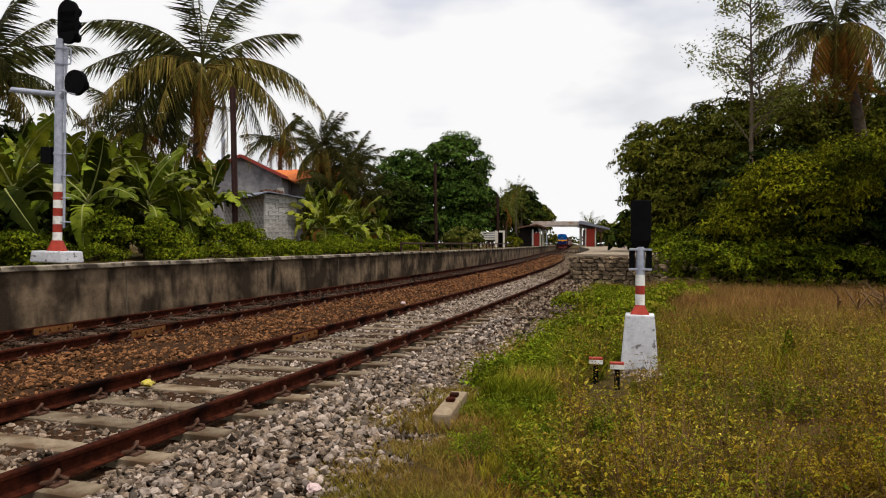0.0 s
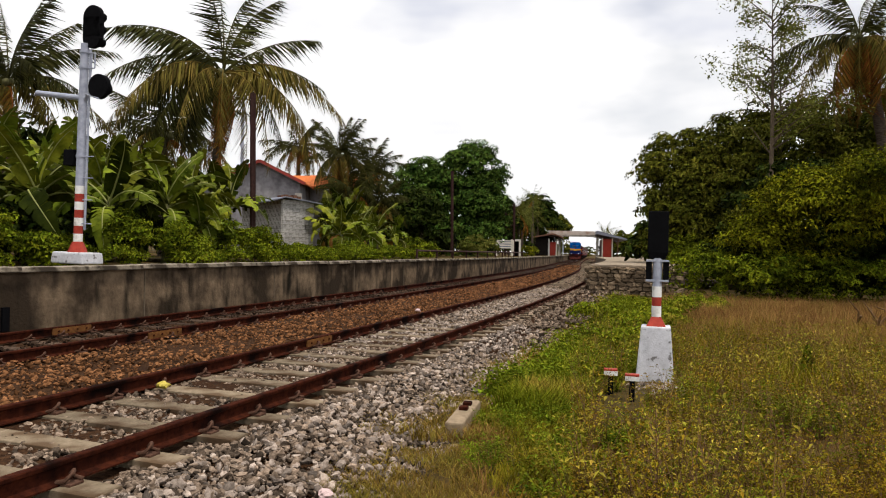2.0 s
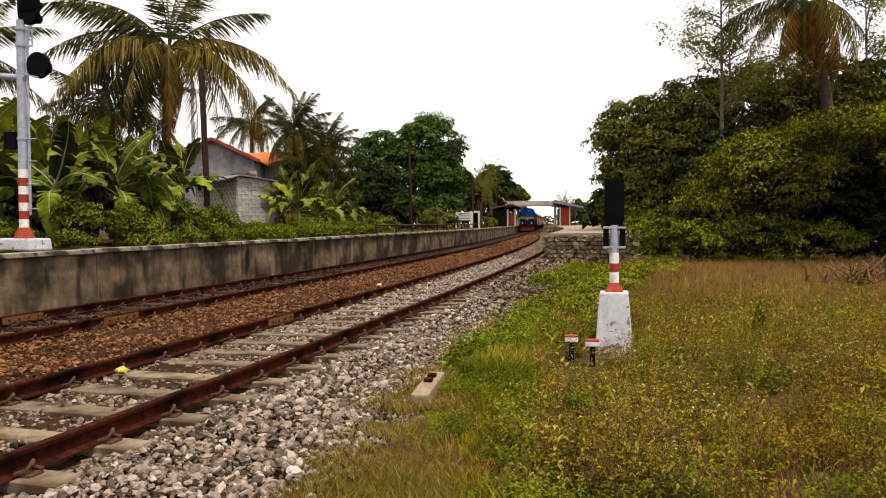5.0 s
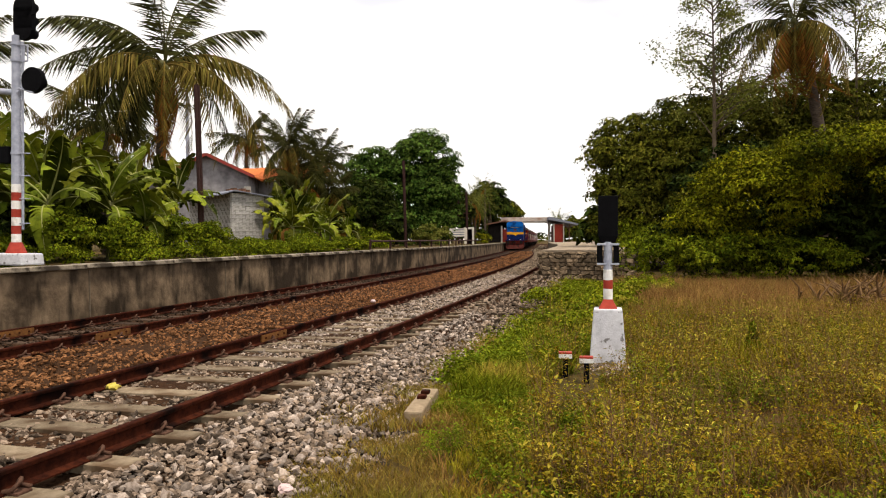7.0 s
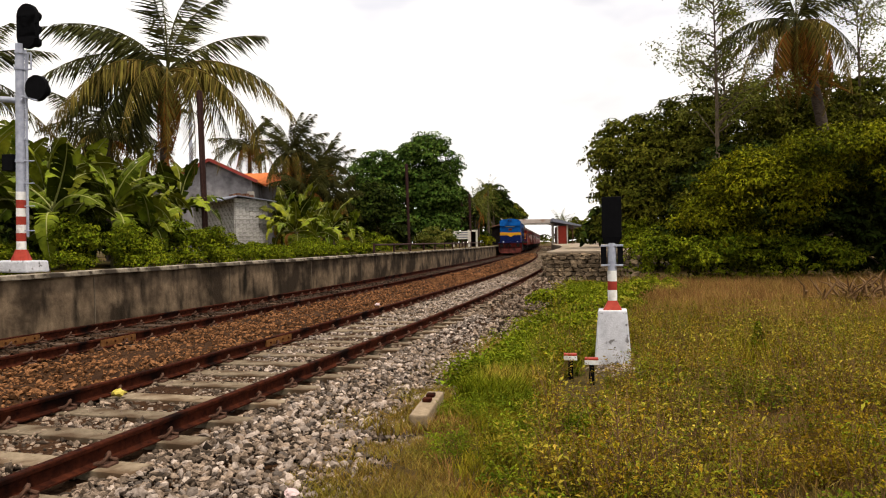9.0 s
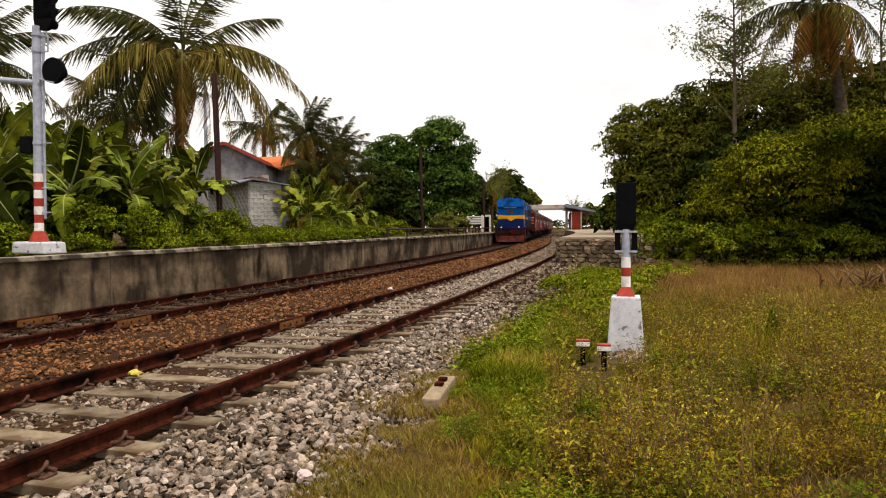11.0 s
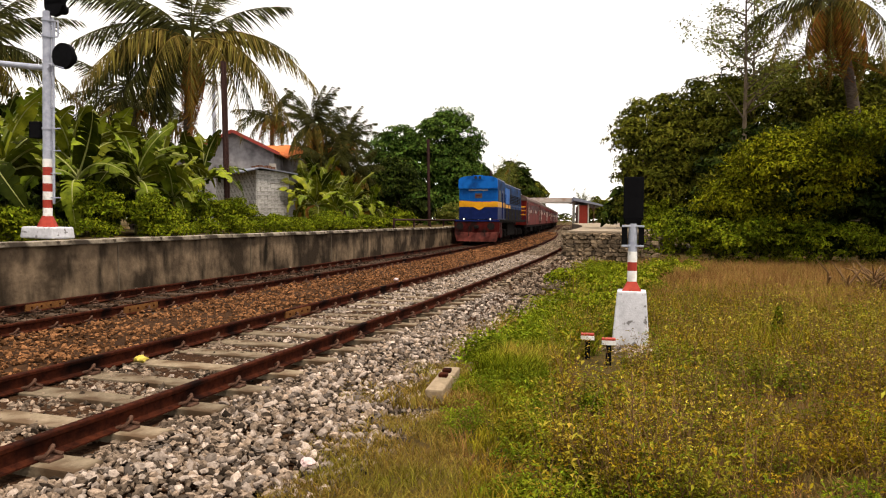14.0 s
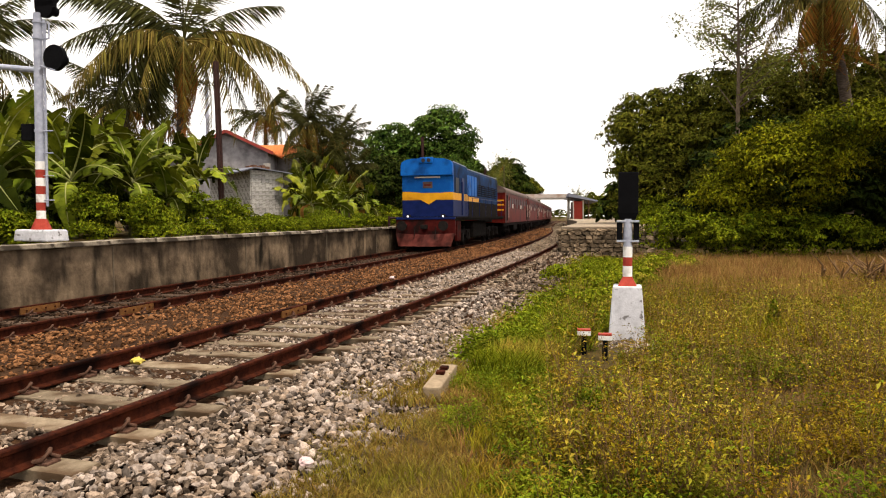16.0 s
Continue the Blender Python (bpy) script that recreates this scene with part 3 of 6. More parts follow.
top = [(x, y, 1.085) for x, y, _ in edge] + [(x, y, 1.085) for x, y, _ in far_edge] + [(x, y, 1.16) for x, y, _ in edge] + [(x, y, 1.16) for x, y, _ in far_edge]
tf = []
for k in range(n_e - 1):
    tf += [[k + 2 * n_e, k + 3 * n_e, k + 3 * n_e + 1, k + 1 + 2 * n_e], [k + 1 + 2 * n_e, k + 1, k, k + 2 * n_e]]
tf += [[2 * n_e, 0, n_e, 3 * n_e]]
link("slab", top, tf, M["plat_top"], side_plat, "sandy concrete platform surface")

def rubble_mesh(k):
    g = np.random.default_rng(100 + k)
    bm = box(bmesh.new(), -0.5, 0.5, -0.5, 0.5, -0.5, 0.5)
    bmesh.ops.bevel(bm, geom=list(bm.edges), offset=0.16, segments=1, affect="EDGES")
    for v in bm.verts:
        v.co += Vector(g.normal(0, 0.05, 3))
    me = bpy.data.meshes.new("stone")
    bm.to_mesh(me)
    bm.free()
    me.materials.append(M["stone"])
    return me
RUB = [rubble_mesh(k) for k in range(5)]
def rubble_face(a, b, z0, z1, seed, size=0.3):
    g = np.random.default_rng(seed)
    a, b = Vector(a), Vector(b)
    ln = (b - a).length
    d = (b - a) / ln
    ang = math.atan2(d.y, d.x)
    z = z0
    while z < z1 - 0.05:
        hgt = min(g.uniform(0.09, 0.24), z1 - z)
        s = 0.0
        while s < ln:
            w = g.uniform(0.45, 1.9) * size
            p = a + d * (s + w / 2)
            m = Matrix.Translation((p.x, p.y, z + hgt / 2)) @ Matrix.Rotation(ang + g.normal(0, .05), 4, "Z") @ Matrix.Rotation(g.normal(0, .2), 4, "Y") @ Matrix.Diagonal((w * 0.97, 0.3 * g.uniform(.6, 1.5), hgt * 0.95, 1))
            share("stone", RUB[g.integers(5)], m, side_plat)
            s += w
        z += hgt
rubble_face(edge[0][:2] + (0,), far_edge[0][:2] + (0,), -0.15, 1.06, 5, 0.24)
rubble_face(edge[0][:2] + (0,), edge[2][:2] + (0,), -0.15, 1.06, 6, 0.3)

# ---- signals ----
def mast_signal():
    t = thing("signal_mast", pose(-8.38, 15.1, PLATFORM - 0.01, 0, 1.0, -18), "tall grey signal mast striped red and white at its foot", "railway signal")
    part("base_block", boxm(-0.45, 0.45, -0.30, 0.30, 0, 0.25, bevel=0.035, taper=0.94), M["concrete"], t, "white painted concrete base block")
    part("skirt", tubem((0, 0, 0.24), (0, 0, 0.48), 0.21, 0.11, 8), M["red_paint"], t, "flared red steel foot", )
    z = 0.48
    for k in range(7):
        h = 0.175
        part("band", tubem((0, 0, z), (0, 0, z + h), 0.094, seg=20), M["white_paint" if k % 2 == 0 else "red_paint"], t, smooth=False)
        z += h
    part("mast", tubem((0, 0, z), (0, 0, 4.83), 0.092, 0.085, 20), M["galvanised"], t, "grey galvanised tube")
    for zz in (2.33, 4.62, 4.28):
        part("collar", tubem((0, 0, zz), (0, 0, zz + 0.05), 0.105, seg=20), M["galvanised"], t)
    part("conduit", tubem((0.155, 0.02, 0.75), (0.145, 0.02, 4.7), 0.026, seg=8), M["galvanised"], t)
    for zz in (0.88, 1.40, 1.88, 2.35, 2.8):
        part("rung", tubem((0.05, 0, zz), (0.36 if zz < 2.6 else 0.2, 0, zz), 0.012, seg=6), M["galvanised"], t)
    for a, b in (((0.12, 0, 4.62), (0.30, 0, 4.62)), ((0.30, 0, 4.62), (0.30, 0, 4.28)), ((0.30, 0, 4.28), (0.12, 0, 4.28)), ((0.22, 0, 4.6), (0.16, 0, 3.6))):
        part("bracket_bar", tubem(a, b, 0.018, seg=6), M["galvanised"], t)
    arm = part("bracket_arm", tubem((0.1, 0, 3.62), (-1.35, 0.0, 3.80), 0.065, 0.06, 12), M["galvanised"], t, "grey side bracket arm")
    part("stay", tubem((-0.60, 0, 3.70), (0.0, 0, 3.2), 0.012, seg=6), M["galvanised"], t)
    part("stay", tubem((0.08, -0.02, 3.72), (0.50, -0.05, 3.60), 0.018, seg=6), M["galvanised"], t)
    bm = bmesh.new()
    for zz, r in ((4.98, 0.25), (5.42, 0.25)):
        tube(bm, (0.17, 0.0, zz), (0.17, 0.10, zz), r, seg=28)
    box(bm, -0.08, 0.42, 0.0, 0.10, 4.98, 5.42)
    head = part("signal_head", bm, M["black"], t, "black oval backboard of the light signal")
    for zz in (4.92, 5.2, 5.48):
        part("lens_hood", tubem((0.17, 0.10, zz), (0.17, 0.32, zz), 0.11, 0.10, 16), M["black"], head)
    for zz in (4.92, 5.24):
        part("hinge", tubem((0.40, 0, zz), (0.52, 0, zz), 0.02, 0.008, seg=6), M["black"], head)
    disc = part("route_disc", tubem((0.45, -0.05, 3.87), (0.45, 0.06, 3.87), 0.27, seg=32), M["black"], t, "round black backboard of the route light")
    part("lens_hood", tubem((0.45, 0.06, 3.87), (0.45, 0.26, 3.87), 0.12, 0.11, 16), M["black"], disc)
    part("relay_box", boxm(-0.40, -0.11, -0.10, 0.12, 2.15, 2.50, bevel=0.01), M["black"], t, "small black relay box")
mast_signal()

def dwarf_signal():
    t = thing("shunt_signal", pose(2.79, 9.85, -0.17, 0, 0.3, -16), "low colour-light signal on a tapered whitewashed concrete plinth in the grass", "railway signal")
    bm = box(bmesh.new(), -0.26, 0.26, -0.26, 0.26, 0, 0.80, bevel=0.02, taper=0.76)
    part("plinth", bm, M["concrete"], t, "whitewashed concrete plinth with scratched peeling paint")
    part("skirt", tubem((0, 0, 0.795), (0, 0, 0.93), 0.185, 0.085, 4), M["red_paint"], t, "red steel foot").matrix_basis = Matrix.Rotation(radians(45), 4, "Z")
    z = 0.93
    for k, h in enumerate((0.15, 0.125, 0.15)):
        part("band", tubem((0, 0, z), (0, 0, z + h), 0.066, seg=20), M["white_paint" if k % 2 == 0 else "red_paint"], t)
        z += h
    part("post", tubem((0, 0, z), (0, 0, 1.75), 0.062, seg=20), M["galvanised"], t, "grey steel tube")
    for zz in (1.42, 1.70):
        part("clamp_bar", boxm(-0.155, 0.155, -0.055, 0.055, zz, zz + 0.028, bevel=0.004), M["galvanised"], t)
    for s in (-1, 1):
        part("back_box", boxm(s * 0.115 - 0.04, s * 0.115 + 0.04, -0.04, 0.05, 1.45, 1.70, bevel=0.004), M["black"], t)
    hd = part("signal_head", boxm(-0.138, 0.138, -0.05, 0.06, 1.82, 2.41, bevel=0.01), M["black"], t, "plain black rectangular light-signal housing")
    part("bottom_cap", boxm(-0.10, 0.10, -0.04, 0.05, 1.735, 1.825, taper=1.3), M["black"], t)
    for zz in (1.98, 2.24):
        part("lens_hood", tubem((0, 0.06, zz), (0, 0.24, zz), 0.085, 0.08, 16), M["black"], hd)
dwarf_signal()

def stub_post(x, y, rz, h):
    t = thing("marker_stub", pose(x, y, -0.18, 0, 0, rz), "short black post with a red and white cap in the grass", "marker post", "paired marker stubs")
    part("post", boxm(-0.032, 0.032, -0.032, 0.032, 0, h, bevel=0.006), M["black"], t)
    part("white_cap", boxm(-0.082, 0.082, -0.05, 0.05, h, h + 0.055, bevel=0.005), M["white_paint"], t, "white painted cap plate")
    part("red_cap", boxm(-0.082, 0.082, -0.05, 0.05, h + 0.055, h + 0.08, bevel=0.005), M["red_paint"], t, "red painted top edge")
stub_post(1.92, 8.70, -10, 0.30)
stub_post(2.10, 8.35, -14, 0.30)

def lost_sleeper():
    t = thing("concrete_block", pose(0.07, 7.02, -0.17, 3, 0, -13), "weathered concrete sleeper end half sunk in grass", "concrete block")
    part("block", boxm(-0.09, 0.09, -0.36, 0.52, -0.06, 0.165, bevel=0.02), M["block_concrete"], t)
    for y in (0.12, 0.30):
        part("insert", boxm(-0.055, 0.035, y - 0.045, y + 0.045, 0.16, 0.20, bevel=0.012), M["rail"], t, "rusty iron insert")
lost_sleeper()

def old_pole(name, x, y, h, lean_x, lean_y, r, arms=()):
    t = thing(name, pose(x, y, PLATFORM - 0.15, lean_y, lean_x, 0), "old dark rusty rail set up as a line pole", "pole", "line poles")
    bm = box(bmesh.new(), -r, r, -0.02, 0.02, 0, h)
    box(bm, -r * 0.35, r * 0.35, -r, r, 0, h)
    box(bm, -r, r, r - 0.025, r, 0, h)
    part("shaft", bm, M["pole_steel"], t)
    for z, w in arms:
        part("cross_arm", boxm(-w, w, -0.03, 0.03, z, z + 0.07), M["pole_steel"], t)
    return t
old_pole("line_pole", -8.05, 27.0, 6.6, -1.2, 0, 0.10)

def antenna_mast():
    t = thing("antenna_mast", pose(-18.2, 57.5, PLATFORM - 0.15, 0, 0, 0), "thin grey steel mast rising behind the house", "mast")
    part("lower_tube", tubem((0, 0, 0), (0, 0, 9.0), 0.16, 0.14, 12), M["galvanised"], t)
    part("upper_tube", tubem((0, 0, 9.0), (0, 0, 16.2), 0.13, 0.11, 12), M["galvanised"], t)
    part("collar", tubem((0, 0, 8.85), (0, 0, 9.15), 0.18, seg=12), M["galvanised"], t)
antenna_mast()
old_pole("line_pole", -0.6, 62.0, 7.7, -1.0, 0, 0.13)
old_pole("line_pole", 7.5, 95.0, 7.2, -0.5, 0, 0.15, ((6.2, 0.5), (4.2, 0.5)))
old_pole("line_pole", 6.6, 99.0, 6.8, 0, 0, 0.12)

# ---- small litter ----
def crumple(name, x, y, z, s, mat, label, cat, seed):
    g = np.random.default_rng(seed)
    bm = bmesh.new()
    bmesh.ops.create_icosphere(bm, subdivisions=2, radius=s)
    for v in bm.verts:
        v.co *= 1 + g.uniform(-0.35, 0.3)
        v.co.z *= 0.6
    ob = part(name, bm, mat)
    ob.location = (x, y, z)
    tagged(ob, label, cat)
crumple("plastic_bag", -3.28, 7.72, 0.05, 0.07, M["yellow_bag"], "crumpled yellow plastic bag on a sleeper", "litter", 1)
crumple("paper_scrap", -0.88, 4.75, -0.06, 0.05, M["paper"], "crumpled pinkish paper among the stones", "litter", 2)
crumple("paper_scrap", -1.0, 17.6, 0.1, 0.07, M["paper"], "small white paper scrap on the ballast", "litter", 3)

# ---- block-built outhouse and gabled house behind the platform ----
def outhouse():
    t = thing("outhouse", pose(-9.75, 38.0, PLATFORM - 0.12, 0, 0, 42), "small outhouse of bare grey cement blocks with a thin slab roof", "outhouse")
    W, D, H = 1.95, 5.0, 3.2
    part("core", boxm(0.03, W - 0.03, 0.03, D - 0.03, 0, H - 0.02), M["mortar"], t)
    me = bpy.data.meshes.new("block")
    b = boxm(-0.5, 0.5, -0.5, 0.5, -0.5, 0.5)
    b.to_mesh(me)
    b.free()
    me.materials.append(M["block"])
    g = np.random.default_rng(3)
    rows = 14
    hh = H / rows
    for r in range(rows):
        for face, ln in (("f", W), ("s", D)):
            s = -0.2 * (r % 2)
            while s < ln - 0.03:
                a, c = max(s, 0), min(s + 0.41, ln)
                w = c - a
                if w > 0.05:
                    p = Vector(((a + c) / 2, 0.0, (r + 0.5) * hh)) if face == "f" else Vector((0.0, (a + c) / 2, (r + 0.5) * hh))
                    sc = (w - 0.012, 0.09, hh - 0.014, 1) if face == "f" else (0.09, w - 0.012, hh - 0.014, 1)
                    share("block", me, Matrix.Translation(p + Vector(g.normal(0, 0.004, 3))) @ Matrix.Diagonal(sc), t)
                s += 0.41
    bm = bmesh.new()
    for x0, z0, x1, z1 in ((-0.95, H - 0.20, 0.1, H + 0.10), (0.1, H + 0.10, W + 0.45, H - 0.16)):
        q = [bm.verts.new((x, y, z)) for y in (-0.3, D + 0.2) for x, z in ((x0, z0), (x1, z1), (x1, z1 + 0.06), (x0, z0 + 0.06))]
        for f in ((0, 1, 2, 3), (7, 6, 5, 4), (0, 4, 5, 1), (1, 5, 6, 2), (2, 6, 7, 3), (3, 7, 4, 0)):
            bm.faces.new([q[i] for i in f])
    part("roof_slab", bm, M["grey_roof"], t, "thin grey roof sheet with overhang")
    for k in range(5):
        part("loose_tile", boxm(0.1 + 0.26 * k, 0.33 + 0.26 * k, 0.4, 0.8, H + 0.02, H + 0.26 + 0.06 * (k % 2), bevel=0.02), M["brown_wall"], t, "stacked brown clay tile")
outhouse()

def gabled_house():
    t = thing("house", pose(-13.3, 46.0, PLATFORM - 0.12, 0, 0, 4), "grey plastered house with red-edged gable and orange tile roof", "house")
    ze, za, hw = 4.95, 6.2, 2.6
    bm = bmesh.new()
    prof = [(-hw, 0), (hw, 0), (hw, ze), (0, za), (-hw, ze)]
    a = [bm.verts.new((x, 0, z)) for x, z in prof]
    c = [bm.verts.new((x, 9, z)) for x, z in prof]
    bm.faces.new(a), bm.faces.new(c[::-1])
    for k in range(5):
        bm.faces.new([a[k], c[k], c[(k + 1) % 5], a[(k + 1) % 5]])
    part("wall", bm, M["plaster"], t, "grey cement-plastered gable wall")
    for s in (-1, 1):
        bm = bmesh.new()
        q = [bm.verts.new(p) for p in ((0, -0.35, za + 0.02), (s * (hw + 0.35), -0.35, ze - 0.13), (s * (hw + 0.35), 9.3, ze - 0.13), (0, 9.3, za + 0.02))]
        bm.faces.new(q)
        r = bmesh.ops.extrude_face_region(bm, geom=bm.faces[:])
        bmesh.ops.translate(bm, verts=[v for v in r["geom"] if isinstance(v, bmesh.types.BMVert)], vec=(0, 0, 0.08))
        part("roof", bm, M["roof_tile"], t, "orange clay tile roof slope")
        p = part("barge_board", boxm(-0.03, 0.03, -0.03, 0.03, 0, 1), M["fascia"], t, "dark red barge board")
        p.matrix_basis = Matrix.Translation((0, -0.38, za + 0.06)) @ Vector((s * (hw + 0.4), 0, -(za - ze + 0.2))).to_track_quat("Z", "Y").to_matrix().to_4x4() @ Matrix.Diagonal((2, 3.4, math.hypot(hw + 0.4, za - ze + 0.2), 1))
    # cross wing behind, its tiled slopes show on both sides
    g = np.random.default_rng(5)
    tile = bpy.data.meshes.new("roof_tile")
    b = boxm(-0.14, 0.14, -0.2, 0.2, -0.02, 0.02, bevel=0.01)
    b.to_mesh(tile)
    b.free()
    tile.materials.append(M["roof_tile"])
    part("rear_wall", boxm(-5.0, 6.1, 4.6, 9, 0, 4.9), M["plaster"], t)
    bm = bmesh.new()
    q = [bm.verts.new(p) for p in ((-5.2, 4.2, 5.0), (6.4, 4.2, 5.0), (6.4, 7, 6.1), (-5.2, 7, 6.1))]
    bm.faces.new(q)
    r = bmesh.ops.extrude_face_region(bm, geom=bm.faces[:])
    bmesh.ops.translate(bm, verts=[v for v in r["geom"] if isinstance(v, bmesh.types.BMVert)], vec=(0, 0, -0.06))
    wing = part("rear_roof", bm, M["roof_tile"], t, "orange clay tile roof of the rear wing")
    slope = math.atan2(1.1, 2.8)
    for row in range(8):
        for k in range(40):
            x = -5.1 + k * 0.29
            if -2.2 < x < 2.2:
                continue
            m = Matrix.Translation((x, 4.35 + row * 0.34, 5.0 + 0.06 + (0.15 + row * 0.34) * math.tan(slope))) @ Matrix.Rotation(slope, 4, "X") @ Matrix.Rotation(g.normal(0, .02), 4, "Y")
            share("roof_tile", tile, m, wing)
    part("window_frame", boxm(2.3, 2.75, -0.04, 0.03, 3.2, 4.2, bevel=0.01), M["cream"], t)
gabled_house()

# ---- station: canopies on both platforms and the bridge between ----
def canopy_main():
    t = thing("station_shelter", pose(16.1, 124.5, PLATFORM, 0, 0, -9.5), "dark platform shelter with a low gabled roof and a red wall", "station shelter")
    bm = bmesh.new()
    for x0, z0, x1, z1 in ((-3.0, 3.1, 0.7, 3.75), (0.7, 3.75, 2.3, 3.2)):
        q = [bm.verts.new((x, y, z)) for y in (-1, 22) for x, z in ((x0, z0), (x1, z1), (x1, z1 + 0.22), (x0, z0 + 0.22))]
        for f in ((0, 1, 2, 3), (7, 6, 5, 4), (0, 4, 5, 1), (1, 5, 6, 2), (2, 6, 7, 3), (3, 7, 4, 0)):
            bm.faces.new([q[i] for i in f])
    part("roof", bm, M["brown_wall"], t, "dark brown sheet roof")
    # the recess's shade is put into this wall's near-black colour
    part("wall", boxm(-2.8, -0.2, 0.6, 20, 0, 3.1), M["under"], t, "back wall, near-black to stand for the open shelter's shade")
    part("red_panel", boxm(0.1, 1.2, 0.4, 0.6, 0.05, 2.4), M["red_paint"], t, "red painted end wall")
    for x in (-0.05, 1.3):
        part("pillar", boxm(x - 0.14, x + 0.14, 0.2, 0.5, 0, 3.0, bevel=0.02), M["cream"], t, "cream pillar")
    for y in (4, 9, 14, 19):
        part("post", boxm(1.5, 1.65, y, y + 0.15, 0, 3.4), M["cream"], t)
canopy_main()

def canopy_side():
    t = thing("station_shelter", pose(25.8, 118.0, 1.1, 0, 0, -9.5), "platform shelter with a grey sheet roof and red wall", "station shelter")
    bm = bmesh.new()
    q = [bm.verts.new((x, y, z)) for y in (-1, 24) for x, z in ((-2.5, 3.9), (2.4, 2.95), (2.4, 3.2), (-2.5, 4.5))]
    for f in ((0, 1, 2, 3), (7, 6, 5, 4), (0, 4, 5, 1), (1, 5, 6, 2), (2, 6, 7, 3), (3, 7, 4, 0)):
        bm.faces.new([q[i] for i in f])
    part("roof", bm, M["grey_roof"], t, "blue-grey corrugated roof")
    part("red_panel", boxm(-1.45, -0.05, 0.4, 0.6, 0.05, 3.1), M["red_paint"], t, "red painted end wall")
    part("wall", boxm(-1.4, 0.0, 0.61, 20, 0, 3.2), M["brown_wall"], t)
    for x in (-1.55, 0.08):
        part("pillar", boxm(x - 0.10, x + 0.10, 0.2, 0.5, 0, 3.3, bevel=0.02), M["cream"], t, "cream pillar")
    part("post", boxm(0.95, 1.1, 0.2, 0.35, 0, 3.2), M["brown_wall"], t)
    p = part("brace", boxm(-0.06, 0.06, -0.06, 0.06, 0, 1.2), M["brown_wall"], t)
    p.matrix_basis = Matrix.Translation((1.02, 0.28, 2.1)) @ Matrix.Rotation(radians(-40), 4, "Y")
canopy_side()

def footbridge():
    t = thing("footbridge", pose(17.4, 128.0, 0, 0, 0, -6), "pale concrete footbridge across the tracks at the station", "footbridge")
    part("deck", boxm(-1.0, 8.2, 0, 1.6, 4.75, 5.05), M["cream"], t)
    part("parapet", boxm(-1.0, 8.2, -0.1, 0.05, 5.0, 5.75, bevel=0.02), M["beam"], t, "weathered pale parapet")
    for x in (7.7,):
        part("pier", boxm(x, x + 0.4, 0.4, 1.2, 0, 4.75), M["cream"], t)
footbridge()

def far_gantry():
    t = thing("lattice_tower", pose(26.3, 160, 0, 0, 0, -8), "grey steel frame at the far platform end", "steel frame")
    for x in (-3.2, -2.4):
        part("leg", boxm(x - 0.12, x + 0.12, -0.12, 0.12, 0, 5.0), M["galvanised"], t)
    part("beam", boxm(-6.6, -2.2, -0.15, 0.15, 4.6, 5.0), M["galvanised"], t)
far_gantry()

def name_board():
    t = thing("station_name_board", pose(6.35, 95, PLATFORM - 0.1, 0, 0, -4), "white station name board with three dark lines on cream posts", "name board")
    part("board", boxm(-1.2, 0.95, -0.05, 0.03, 1.05, 2.15, bevel=0.02), M["cream"], t, "pale board")
    for z in (1.25, 1.58, 1.9):
        part("text_bar", boxm(-0.95, 0.75, -0.062, -0.054, z, z + 0.13), M["grey_roof"], t)
    for x in (-1.2, 1.05):
        part("post", boxm(x - 0.1, x + 0.1, -0.1, 0.1, 0, 2.2, bevel=0.02), M["cream"], t)
name_board()

def gate_kiosk():
    t = thing("platform_kiosk", pose(8.0, 97, PLATFORM - 0.1, 0, 0, -6), "tiny cream hut with a dark doorway", "hut")
    part("wall", boxm(-0.75, -0.35, 0, 1.5, 0, 2.1), M["cream"], t)
    part("wall", boxm(0.35, 0.6, 0, 1.5, 0, 2.1), M["cream"], t)
    part("lintel", boxm(-0.75, 0.6, 0, 1.5, 2.1, 2.35), M["cream"], t)
    part("back", boxm(-0.35, 0.35, 1.2, 1.4, 0, 2.1), M["black"], t)
gate_kiosk()

def white_pillar():
    t = thing("gate_pillar", pose(18.35, 70, 0.9, 0, 0, -8), "weathered white pillar at the side platform", "pillar")
    part("shaft", boxm(-0.28, 0.28, -0.3, 0.3, 0.1, 1.9, bevel=0.03), M["beam"], t)
white_pillar()

def platform_fence():
    t = thing("platform_fence", Matrix(), "low dark rail fence along the back of the platform", "fence")
    for v in range(36, 84, 4):
        p = part("post", boxm(-0.05, 0.05, -0.05, 0.05, 0, 0.62), M["pole_steel"], t)
        p.matrix_basis = on_line(2, v, -3.4, PLATFORM - 0.1)
        a, b = Vector(beside(2, v, -3.4, PLATFORM + 0.42)), Vector(beside(2, v + 4, -3.4, PLATFORM + 0.42))
        part("bar", tubem(a, b, 0.055, seg=8), M["pole_steel"], t)
platform_fence()

